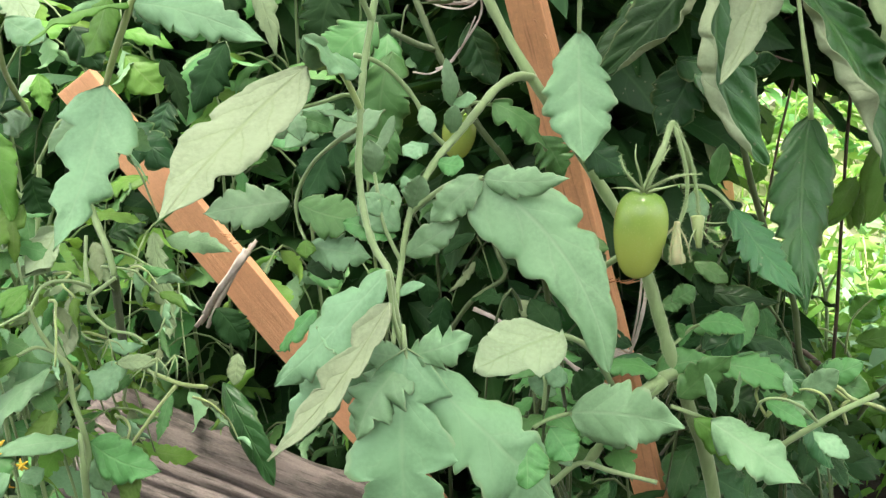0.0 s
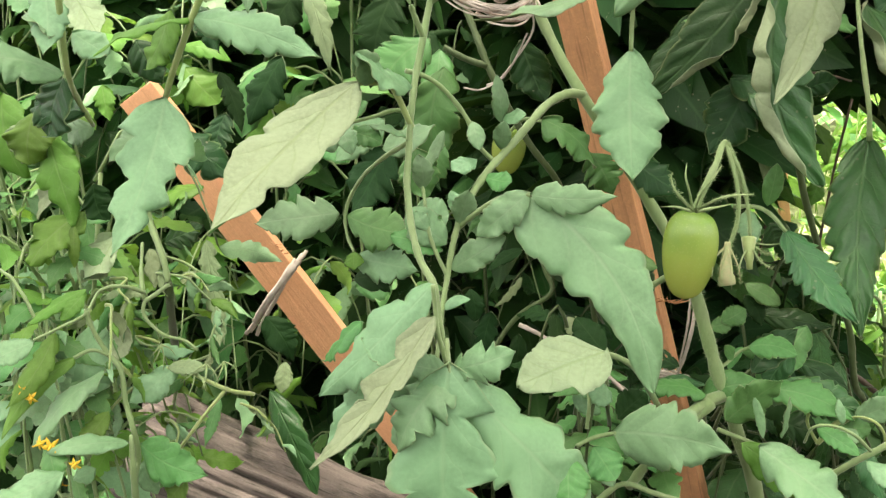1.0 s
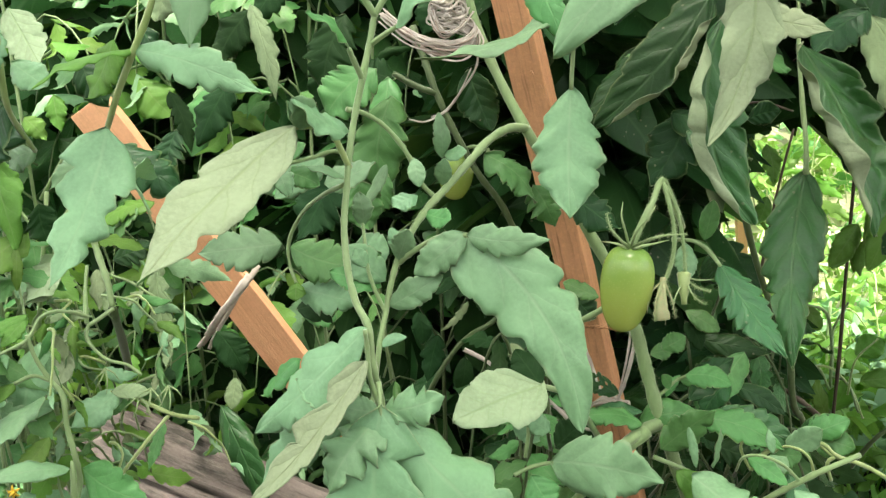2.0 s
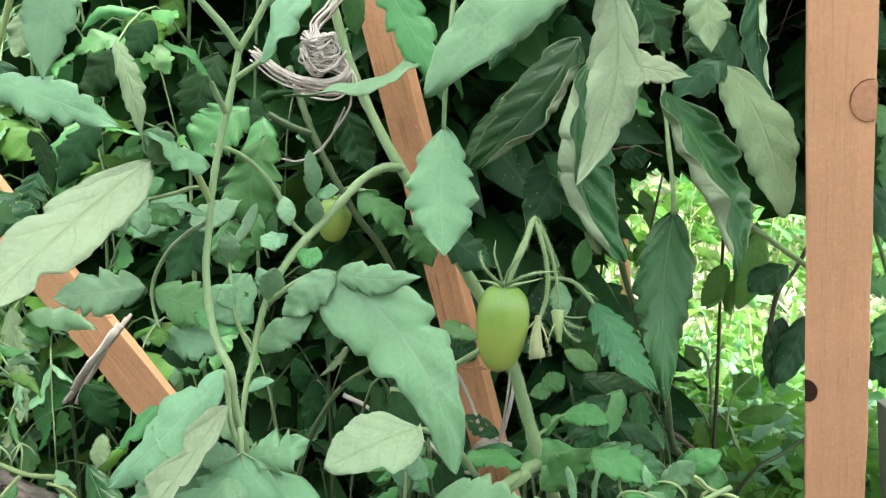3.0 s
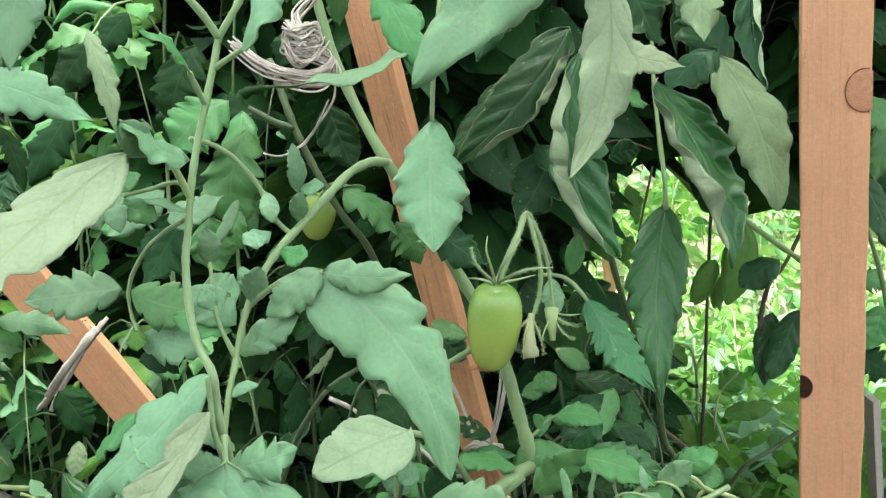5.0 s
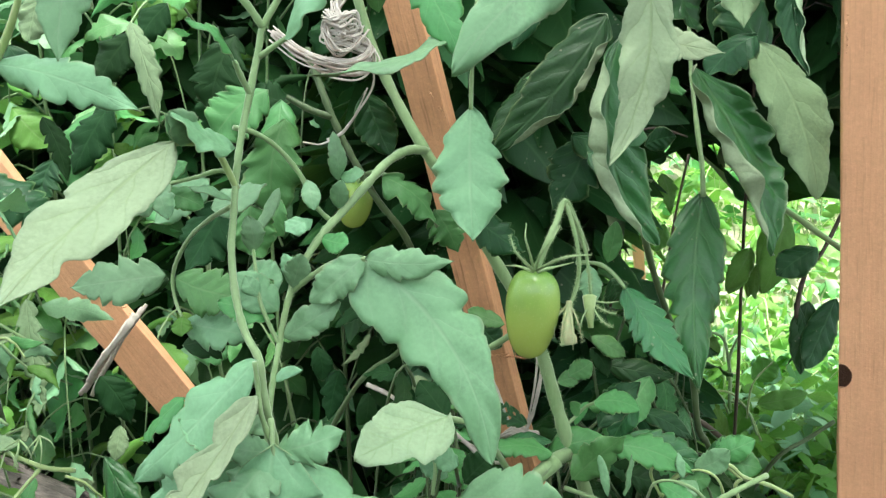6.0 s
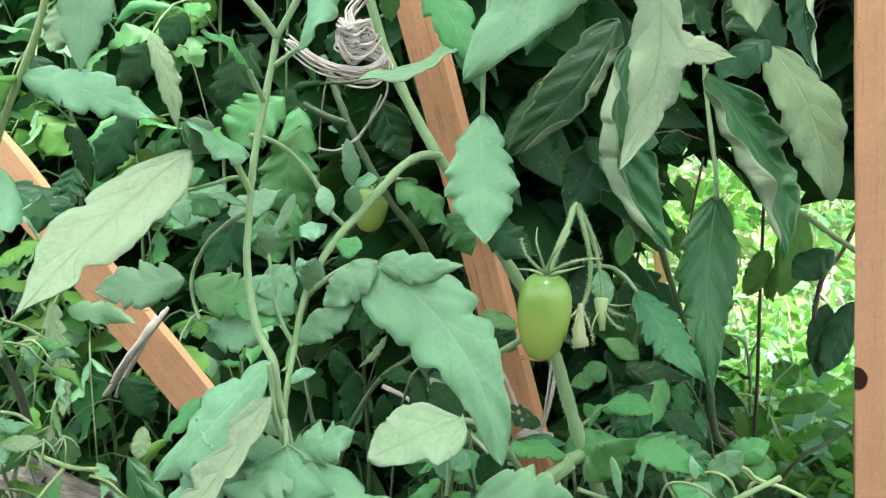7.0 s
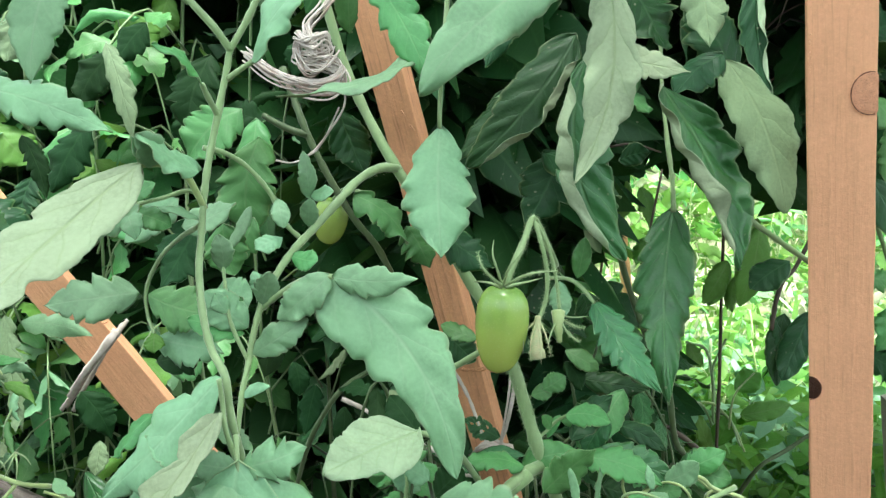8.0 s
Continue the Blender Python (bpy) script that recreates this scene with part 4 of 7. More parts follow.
tube("stalklet", ra, [(-0.0941, 0.4117, 0.6657), (-0.0838, 0.4068, 0.6749), (-0.0691, 0.399, 0.6847), (-0.0548, 0.3945, 0.6875)], 0.00177, 0.00140, STEM)
leaflet(ra, (-0.0554, 0.3948, 0.6886), (-0.0817, 0.3894, 0.6668), 0.0185, "top", lobe=0.1, turn=-10)
leaflet(ra, (-0.0564, 0.3993, 0.6861), (0.0068, 0.3560, 0.5985), 0.0472, "top", teeth=3, lobe=0.07, bend=-0.11, twist=0, arch=0.05, turn=8, curl=0.3, label='large lobed blue-green leaflet', broad=0.26, cuts_a=((0.37, 0.32, 0.035), (0.68, 0.25, 0.2)), cuts_b=((0.33, 0.16, 0.03), (0.49, 0.14, 0.03), (0.68, 0.25, 0.2)), rows=90, cols=12)
leaflet(ra, (-0.0548, 0.3945, 0.6875), (-0.012, 0.3847, 0.6894), 0.0166, "top", teeth=3, lobe=0.2, turn=18)
lc = tube("leaf_stalk", tied, [(0.0163, 0.5708, 0.9397), (0.0047, 0.516, 0.844), (0.002, 0.5043, 0.8178), (0.0003, 0.4928, 0.7922), (-0.0016, 0.4872, 0.77), (-0.002, 0.4826, 0.7516)], 0.00177, 0.00131, STEM)
leaflet(lc, (-0.0017, 0.4881, 0.753), (-0.0010, 0.4460, 0.6835), 0.0438, "top", teeth=4, lobe=0.17, curl=0.4, ruffle=0.05, twist=0, bend=0.02, arch=0.06, label='serrated blue-green leaflet hanging from its stalk', broad=0.5)
leaflet(lc, (0.0003, 0.492, 0.7891), (0.0051, 0.4806, 0.7846), 0.0052, "fresh")
leaflet(tied, (-0.0041, 0.4887, 0.6932), (0.0307, 0.4824, 0.6681), 0.0259, "dark", lobe=0.14)
leaflet(tied, (-0.0232, 0.5178, 0.6861), (-0.0087, 0.5113, 0.6598), 0.0289, "fresh", teeth=4, lobe=0.2, turn=10)
leaflet(tied, (0.074, 0.5055, 0.8431), (-0.0129, 0.4571, 0.7731), 0.0374, "top", lobe=0.06, turn=-12, curl=0.5, bend=0.05, label='smooth blue-green leaf with a yellowing edge')
leaflet(tied, (-0.0414, 0.4941, 0.8391), (-0.0075, 0.4688, 0.7789), 0.0273, "fresh", teeth=4, lobe=0.2, turn=10)
leaflet(tied, (-0.0125, 0.4829, 0.794), (-0.0889, 0.4466, 0.7725), 0.0186, "top", turn=25, bend=-0.13, lobe=0.12, curl=0.3)
leaflet(tied, (-0.056, 0.5166, 0.8052), (-0.057, 0.507, 0.8495), 0.0201, "fresh", turn=30)
# ---- the tall plant with hanging, curled leaves ----
tall = thing("tomato_plant", (0.1946, 0.6462, 0), "tall tomato plant with dark drooping curled leaves", "plant", "tomato plants")
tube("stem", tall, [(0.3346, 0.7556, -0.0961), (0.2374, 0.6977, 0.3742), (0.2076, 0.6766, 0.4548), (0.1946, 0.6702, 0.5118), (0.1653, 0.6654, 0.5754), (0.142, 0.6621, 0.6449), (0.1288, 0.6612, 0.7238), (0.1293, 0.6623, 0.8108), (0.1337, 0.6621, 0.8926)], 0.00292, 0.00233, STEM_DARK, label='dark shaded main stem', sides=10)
leaflet(tall, (0.0902, 0.5786, 0.8058), (0.0158, 0.5466, 0.719), 0.0447, "rimmed", turn=-10, lobe=0.1, curl=0.5, bend=-0.06, rolls=(2.5, 0.0), roll_from=0.5, label='dark green leaf with a small hole and pale edge', cols=24, holes=((0.62, 0.72, 0.013),))
leaflet(tall, (0.0459, 0.5897, 0.7676), (0.0062, 0.5677, 0.721), 0.0314, "dark", turn=20)
leaflet(tall, (0.0568, 0.5805, 0.7719), (0.0435, 0.5565, 0.7583), 0.0306, "fresh", turn=30)
leaflet(tall, (0.0876, 0.515, 0.7919), (0.1092, 0.485, 0.6716), 0.0470, "midrim", turn=-6, bend=0.17, twist=0, arch=0.03, curl=0.3, cols=30, rows=96, lobe=0.10, teeth=5, ruffle=0.05, broad=0.45, rolls=(0.0, 2.7), roll_from=0.45, label='dark curled leaf with a pale rolled edge')
leaflet(tall, (0.0713, 0.5167, 0.7227), (0.1072, 0.5007, 0.6999), 0.0281, "mid", teeth=4, lobe=0.2, turn=-10)
leaflet(tall, (0.0917, 0.485, 0.8369), (0.0743, 0.462, 0.7229), 0.0340, "pale", under=True, bend=0.10, twist=8, arch=0.03, teeth=4, lobe=0.14, curl=0.5, ruffle=0.08, turn=6, label='nearly white curled underside of a hanging leaf', broad=0.40)
leaflet(tall, (0.098, 0.5343, 0.7933), (0.1554, 0.5314, 0.7819), 0.0220, "pale", under=True, turn=15, lobe=0.14)
leaflet(tall, (0.0998, 0.5423, 0.7844), (0.1324, 0.5353, 0.7563), 0.0326, "fresh", lobe=0.2)
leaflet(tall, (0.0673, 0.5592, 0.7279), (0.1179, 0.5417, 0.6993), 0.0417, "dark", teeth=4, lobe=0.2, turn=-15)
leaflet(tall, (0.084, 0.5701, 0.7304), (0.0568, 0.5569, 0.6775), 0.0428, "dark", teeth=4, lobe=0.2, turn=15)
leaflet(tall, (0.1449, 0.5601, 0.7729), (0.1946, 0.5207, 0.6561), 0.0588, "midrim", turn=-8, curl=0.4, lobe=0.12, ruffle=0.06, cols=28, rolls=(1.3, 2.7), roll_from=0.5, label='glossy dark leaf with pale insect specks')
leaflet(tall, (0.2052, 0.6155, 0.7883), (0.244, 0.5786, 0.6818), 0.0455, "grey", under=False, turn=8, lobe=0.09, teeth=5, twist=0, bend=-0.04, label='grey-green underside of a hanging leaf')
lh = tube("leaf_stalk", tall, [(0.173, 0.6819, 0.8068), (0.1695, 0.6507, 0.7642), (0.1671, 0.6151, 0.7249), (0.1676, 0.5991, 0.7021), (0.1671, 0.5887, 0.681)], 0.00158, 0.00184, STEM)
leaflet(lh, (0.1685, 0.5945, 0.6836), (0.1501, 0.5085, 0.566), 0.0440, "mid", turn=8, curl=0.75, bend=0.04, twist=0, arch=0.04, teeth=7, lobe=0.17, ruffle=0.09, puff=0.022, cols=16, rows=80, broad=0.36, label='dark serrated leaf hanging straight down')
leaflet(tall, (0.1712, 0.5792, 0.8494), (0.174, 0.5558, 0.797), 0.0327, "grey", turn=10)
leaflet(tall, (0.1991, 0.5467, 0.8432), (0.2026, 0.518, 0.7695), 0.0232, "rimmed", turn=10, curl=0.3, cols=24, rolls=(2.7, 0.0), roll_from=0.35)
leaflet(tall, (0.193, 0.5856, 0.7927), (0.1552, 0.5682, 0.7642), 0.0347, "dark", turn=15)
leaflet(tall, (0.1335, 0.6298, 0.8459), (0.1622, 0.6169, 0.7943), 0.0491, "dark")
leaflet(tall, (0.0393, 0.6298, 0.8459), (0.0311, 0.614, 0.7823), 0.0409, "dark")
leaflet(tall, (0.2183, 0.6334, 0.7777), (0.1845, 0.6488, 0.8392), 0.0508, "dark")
lr = tube("leaf_stalk", tied, [(0.0678, 0.5194, 0.6511), (0.0799, 0.5096, 0.6531), (0.0881, 0.5034, 0.649), (0.0951, 0.4963, 0.6411)], 0.00147, 0.00124, STEM)
leaflet(lr, (0.0953, 0.5014, 0.641), (0.1317, 0.4641, 0.5946), 0.0301, "mid", turn=-10, teeth=7, lobe=0.2, puff=0.018, cols=14, label='veined dark green leaflet')
leaflet(lr, (0.0861, 0.5098, 0.6538), (0.0903, 0.5112, 0.6803), 0.0130, "fresh", lobe=0.06)
leaflet(lr, (0.0745, 0.5093, 0.6517), (0.0759, 0.4942, 0.6325), 0.0150, "top", lobe=0.1)
leaflet(lr, (0.0923, 0.5265, 0.6381), (0.0978, 0.5324, 0.6204), 0.0227, "dark")
leaflet(tied, (0.0521, 0.4805, 0.5366), (0.0099, 0.4718, 0.543), 0.0179, "fresh", turn=25)
leaflet(tied, (0.0382, 0.5125, 0.5406), (0.0117, 0.5113, 0.5565), 0.0160, "dark", label='small leaf eaten full of holes', cols=22, holes=((0.35, 0.4, 0.05), (0.6, 0.55, 0.06), (0.45, 0.7, 0.05), (0.65, 0.3, 0.04)))
leaflet(tied, (0.0644, 0.4765, 0.5205), (0.0958, 0.4741, 0.5519), 0.0251, "fresh", turn=20)
lb = tube("leaf_stalk", tied, [(0.061, 0.4983, 0.5458), (0.0691, 0.5045, 0.55), (0.0757, 0.5079, 0.5553), (0.0818, 0.5069, 0.5595)], 0.00130, 0.00094, STEM)
leaflet(lb, (0.0811, 0.5069, 0.5598), (0.1091, 0.4966, 0.5595), 0.0171, "fresh", teeth=4, lobe=0.3)
leaflet(lb, (0.0879, 0.5211, 0.5341), (0.1191, 0.538, 0.5602), 0.0235, "dark", turn=-10)
leaflet(lb, (0.0717, 0.5047, 0.5507), (0.0655, 0.5023, 0.562), 0.0082, "fresh")
leaflet(lb, (0.0915, 0.4472, 0.527), (0.093, 0.4441, 0.5559), 0.0101, "top", turn=50)
lp = tube("leaf_stalk", tied, [(0.028, 0.4857, 0.5159), (0.0089, 0.4555, 0.5601), (-0.0029, 0.4393, 0.5777), (-0.0151, 0.4309, 0.5854)], 0.00221, 0.00160, STEM)
leaflet(lp, (-0.014, 0.4265, 0.5883), (-0.0600, 0.3800, 0.5880), 0.0364, "pale", under=True, front=(0, -0.55, 0.83), teeth=3, lobe=0.07, broad=0.3, bend=-0.04, twist=0, curl=0.35, arch=0.05, label='nearly white leaf underside')
leaflet(lp, (-0.0141, 0.4309, 0.5854), (-0.0308, 0.4452, 0.6015), 0.0195, "back")
leaflet(lb, (-0.0076, 0.4385, 0.5303), (0.0595, 0.4276, 0.5274), 0.0375, "top", teeth=4, lobe=0.14, turn=15, label='broad blue-green leaflet over the stake')
tube("stalklet", lb, [(-0.0294, 0.4326, 0.5229), (-0.0193, 0.4357, 0.5274), (-0.0059, 0.4387, 0.5299)], 0.00136, 0.00119, STEM)
leaflet(lb, (-0.0192, 0.4342, 0.5225), (-0.006, 0.4214, 0.5082), 0.0236, "fresh")
leaflet(lb, (0.1026, 0.5151, 0.5128), (0.1094, 0.5093, 0.5245), 0.0136, "top", turn=60)
tube("stalklet", lb, [(0.0599, 0.4768, 0.5147), (0.0779, 0.4775, 0.5072), (0.0935, 0.4688, 0.5051)], 0.00163, 0.00124, STEM)
leaflet(lb, (0.1244, 0.555, 0.493), (0.1507, 0.5362, 0.4866), 0.0282, "fresh")
leaflet(lb, (0.157, 0.5541, 0.4724), (0.1822, 0.5365, 0.4704), 0.0282, "fresh")
# ---- pale stalks and leaves low beside the thick stem ----
low_stalk = tube("leaf_stalk", tied, [(0.1235, 0.47, 0.4846), (0.1341, 0.465, 0.4987), (0.1482, 0.462, 0.5119), (0.1608, 0.46, 0.5224), (0.1843, 0.47, 0.5282)], 0.0022, 0.0017, STEM)
tube("stalklet", low_stalk, [(0.1482, 0.462, 0.5119), (0.1359, 0.458, 0.5251), (0.1225, 0.458, 0.531), (0.1126, 0.462, 0.5269), (0.111, 0.47, 0.5121)], 0.0011, 0.0008, STEM)
tube("stalklet", low_stalk, [(0.1588, 0.47, 0.5128), (0.1546, 0.468, 0.5242), (0.1488, 0.47, 0.5294), (0.1407, 0.475, 0.5287), (0.1356, 0.48, 0.5207)], 0.001, 0.0007, STEM_LIME)
leaflet(low_stalk, (0.1158, 0.465, 0.5253), (0.137, 0.45, 0.5165), 0.0113, "fresh", turn=15)
leaflet(low_stalk, (0.1322, 0.47, 0.526), (0.1296, 0.475, 0.5407), 0.0068, "top")
leaflet(low_stalk, (0.146, 0.49, 0.5209), (0.1634, 0.48, 0.5394), 0.0161, "top", lobe=0.08)
leaflet(low_stalk, (0.1499, 0.49, 0.4996), (0.1641, 0.475, 0.4713), 0.0202, "mid", puff=0.008)
leaflet(low_stalk, (0.1449, 0.46, 0.507), (0.1616, 0.445, 0.498), 0.0144, "top", turn=-15)
leaflet(tied, (0.0792, 0.47, 0.5414), (0.0829, 0.455, 0.5218), 0.0074, "top", turn=55, curl=1.2, label='narrow leaf rolled up along its length')
leaflet(tied, (0.0884, 0.485, 0.5412), (0.1403, 0.475, 0.5256), 0.0215, "fresh", teeth=5, lobe=0.14, bend=-0.05)
leaflet(tied, (0.0513, 0.5, 0.5251), (0.0888, 0.495, 0.5391), 0.0209, "fresh", turn=10, lobe=0.06)
leaflet(tied, (0.0739, 0.47, 0.5096), (0.11, 0.455, 0.4806), 0.0234, "lime", turn=15, lobe=0.12)
leaflet(tied, (0.0807, 0.455, 0.5166), (0.1294, 0.425, 0.4923), 0.0334, "top", teeth=4, lobe=0.16, bend=0.05, turn=-8)
leaflet(tied, (-0.0213, 0.45, 0.5088), (-0.0058, 0.44, 0.4918), 0.0161, "top", lobe=0.08)
leaflet(tied, (-0.0141, 0.47, 0.5259), (-0.0321, 0.47, 0.5373), 0.0122, "top")
leaflet(tied, (0.0306, 0.46, 0.5252), (-0.0108, 0.45, 0.5053), 0.0151, "top", lobe=0.1, turn=20)
tube("side_shoot", tied, [(0.0051, 0.47, 0.473), (0.0184, 0.466, 0.4971), (0.0355, 0.47, 0.5179), (0.0556, 0.482, 0.5304)], 0.0032, 0.0042, STEM)
tube("side_shoot", tied, [(-0.0173, 0.45, 0.4722), (0.0, 0.45, 0.4877), (0.0208, 0.448, 0.4832), (0.0485, 0.448, 0.4759)], 0.0021, 0.0014, STEM)
leaflet(tied, (0.0115, 0.505, 0.5211), (0.0545, 0.5, 0.5343), 0.0145, "mid", puff=0.006, lobe=0.04, turn=-20)
leaflet(tied, (0.0804, 0.52, 0.5496), (0.1096, 0.515, 0.5547), 0.0127, "fresh", teeth=4, lobe=0.3)
leaflet(tied, (0.0801, 0.52, 0.5537), (0.071, 0.515, 0.5392), 0.0075, "fresh", lobe=0.2)
leaflet(tied, (0.1156, 0.53, 0.5461), (0.0982, 0.525, 0.5184), 0.0198, "mid", puff=0.006)
# ---- leafy shoots at the other end ----
left_plant = thing("tomato_plant", (-0.3289, 0.4817, 0), "leafy tomato plant with thin pale stalks", "plant", "tomato plants")
tube("stem", left_plant, [(-0.5986, 0.8629, -0.3494), (-0.5413, 0.8727, 0.0973), (-0.5052, 0.8391, 0.312), (-0.4371, 0.7153, 0.4577), (-0.3081, 0.4843, 0.601)], 0.00853, 0.00292, STEM_DARK)
la = tube("leaf_stalk", left_plant, [(-0.3353, 0.515, 0.6635), (-0.3008, 0.4734, 0.699), (-0.2792, 0.4537, 0.7265), (-0.2626, 0.4432, 0.7521), (-0.2464, 0.438, 0.778), (-0.2293, 0.4342, 0.8078), (-0.2018, 0.4284, 0.877)], 0.00220, 0.00186, STEM_LIME)
leaflet(la, (-0.2681, 0.4368, 0.7344), (-0.2814, 0.3784, 0.6554), 0.0476, "top", teeth=3, lobe=0.3, turn=-10, curl=0.4, broad=0.3, cuts_a=((0.5, 0.4, 0.07),), cuts_b=((0.45, 0.3, 0.06),))
leaflet(la, (-0.2464, 0.438, 0.778), (-0.17, 0.4278, 0.7549), 0.0256, "top", teeth=4, lobe=0.22, turn=15)
leaflet(la, (-0.2479, 0.4378, 0.778), (-0.2864, 0.3994, 0.7605), 0.0185, "lime", turn=35, lobe=0.1)
leaflet(la, (-0.2967, 0.4778, 0.7109), (-0.3229, 0.4568, 0.6913), 0.0251, "top")
lz = tube("leaf_stalk", left_plant, [(-0.2907, 0.3919, 0.8757), (-0.2955, 0.3925, 0.8115), (-0.3036, 0.4021, 0.7782), (-0.3118, 0.4134, 0.7508), (-0.3232, 0.4376, 0.7324), (-0.332, 0.4625, 0.7146)], 0.00191, 0.00160, STEM_LIME)
leaflet(lz, (-0.3112, 0.4082, 0.7507), (-0.3413, 0.3696, 0.7623), 0.0284, "top", teeth=3, lobe=0.2)
leaflet(lz, (-0.3066, 0.4103, 0.7721), (-0.3172, 0.3903, 0.7818), 0.0240, "top", turn=20)
leaflet(lz, (-0.3256, 0.4454, 0.7247), (-0.3561, 0.4427, 0.7322), 0.0409, "dark", turn=30)
leaflet(lz, (-0.332, 0.4625, 0.7146), (-0.3476, 0.4571, 0.7056), 0.0213, "top")
leaflet(left_plant, (-0.3792, 0.6354, 0.6825), (-0.3125, 0.6332, 0.6393), 0.0454, "dark", teeth=4, lobe=0.2)
leaflet(left_plant, (-0.3998, 0.5122, 0.7064), (-0.3724, 0.486, 0.6413), 0.0330, "lime", turn=10, lobe=0.14)
leaflet(left_plant, (-0.3715, 0.4991, 0.6488), (-0.3963, 0.4649, 0.6199), 0.0311, "lime", turn=-10)
leaflet(left_plant, (-0.4078, 0.5138, 0.7161), (-0.4151, 0.5022, 0.6823), 0.0356, "grey")
leaflet(left_plant, (-0.2137, 0.5405, 0.8002), (-0.1879, 0.5046, 0.7389), 0.0177, "grey", lobe=0.22, turn=20)
leaflet(left_plant, (-0.3224, 0.5787, 0.6054), (-0.2981, 0.5386, 0.5311), 0.0195, "grey", teeth=7, lobe=0.3)
leaflet(left_plant, (-0.1634, 0.5992, 0.7917), (-0.1787, 0.5799, 0.7374), 0.0450, "back", teeth=4, lobe=0.25)
leaflet(left_plant, (-0.1567, 0.5262, 0.689), (-0.1824, 0.5086, 0.646), 0.0420, "back", teeth=4, lobe=0.2)
leaflet(left_plant, (-0.2506, 0.5917, 0.746), (-0.2748, 0.5729, 0.6982), 0.0339, "back")
# ---- fruit, truss and flowers ----
fruit = tomato_fruit(tied, (0.0361, 0.4702, 0.6603), (0.0331, 0.4673, 0.6075), 0.0324, "glossy unripe green plum tomato")
sepal(fruit, [(0.0344, 0.4556, 0.664), (0.0265, 0.4445, 0.6732), (0.0213, 0.4422, 0.6804), (0.0195, 0.446, 0.6875)], 0.00225)
sepal(fruit, [(0.035, 0.4558, 0.6646), (0.0364, 0.4435, 0.6774), (0.0416, 0.4407, 0.6866), (0.0465, 0.4472, 0.692)], 0.00225)
sepal(fruit, [(0.0353, 0.4557, 0.6643), (0.0443, 0.4426, 0.6738), (0.0535, 0.4413, 0.6767), (0.0647, 0.4482, 0.6755)], 0.00225)
sepal(fruit, [(0.0343, 0.4586, 0.6634), (0.0305, 0.4483, 0.6761), (0.0276, 0.4456, 0.6859), (0.0286, 0.4524, 0.6924)], 0.00225)
sepal(fruit, [(0.036, 0.4604, 0.6625), (0.0483, 0.4659, 0.6637), (0.0601, 0.4809, 0.6621)], 0.00225)
sepal(fruit, [(0.0341, 0.4604, 0.6625), (0.0258, 0.4659, 0.6637), (0.0184, 0.4804, 0.6601)], 0.00225)
truss = tube("fruit_truss", tied, [(0.0727, 0.5117, 0.6616), (0.063, 0.4962, 0.682), (0.0546, 0.4897, 0.6972), (0.0484, 0.4787, 0.6862), (0.0413, 0.4712, 0.6725), (0.0363, 0.4681, 0.6603)], 0.00181, 0.00216, STEM)
hairs("hair", truss, [(0.0727, 0.5117, 0.6616), (0.063, 0.4962, 0.682), (0.0546, 0.4897, 0.6972), (0.0484, 0.4787, 0.6862), (0.0413, 0.4712, 0.6725), (0.0363, 0.4681, 0.6603)], 0.002, 500, 0.0018, SEPAL, 7)
tube("stalklet", truss, [(0.0546, 0.4897, 0.6972), (0.0588, 0.4812, 0.6838), (0.0622, 0.4771, 0.6674), (0.0615, 0.473, 0.651), (0.0561, 0.4693, 0.6363)], 0.00136, 0.00118, STEM)
hairs("hair", truss, [(0.0546, 0.4897, 0.6972), (0.0588, 0.4812, 0.6838), (0.0622, 0.4771, 0.6674), (0.0615, 0.473, 0.651), (0.0561, 0.4693, 0.6363)], 0.0013, 400, 0.0017, SEPAL, 8)
tube("stalklet", truss, [(0.0566, 0.4889, 0.6942), (0.0642, 0.4852, 0.6793), (0.0686, 0.4803, 0.6595), (0.0703, 0.4761, 0.6429)], 0.00119, 0.00102, STEM)
hairs("hair", truss, [(0.0566, 0.4889, 0.6942), (0.0642, 0.4852, 0.6793), (0.0686, 0.4803, 0.6595), (0.0703, 0.4761, 0.6429)], 0.0011, 350, 0.0017, SEPAL, 9)
bud = tube("withered_flower", truss, [(0.0568, 0.4706, 0.6412), (0.0557, 0.4657, 0.634), (0.055, 0.4597, 0.6267), (0.056, 0.4579, 0.6195)], 0.00169, 0.00500, WITHERED, label='withered flower with drying petals')
sepal(bud, [(0.0568, 0.4702, 0.6396), (0.0488, 0.4634, 0.6331), (0.047, 0.4587, 0.6224)], 0.00134, WITHERED)
sepal(bud, [(0.0568, 0.4702, 0.6396), (0.0516, 0.4578, 0.6316), (0.0508, 0.4528, 0.6195)], 0.00134, WITHERED)
sepal(bud, [(0.0574, 0.4702, 0.6396), (0.0612, 0.4597, 0.6309), (0.0635, 0.4572, 0.6206)], 0.00134, WITHERED)
sepal(bud, [(0.0568, 0.4702, 0.6396), (0.0563, 0.455, 0.6326), (0.057, 0.4496, 0.619)], 0.00134, WITHERED)
sepal(bud, [(0.0561, 0.4702, 0.6396), (0.0457, 0.472, 0.6264), (0.0417, 0.4734, 0.6112)], 0.00134, WITHERED)
bud2 = tube("flower_bud", truss, [(0.0696, 0.476, 0.6423), (0.0692, 0.4712, 0.6356), (0.0699, 0.4687, 0.6254)], 0.00444, 0.00170, STEM_LIME, label='pale green flower bud')
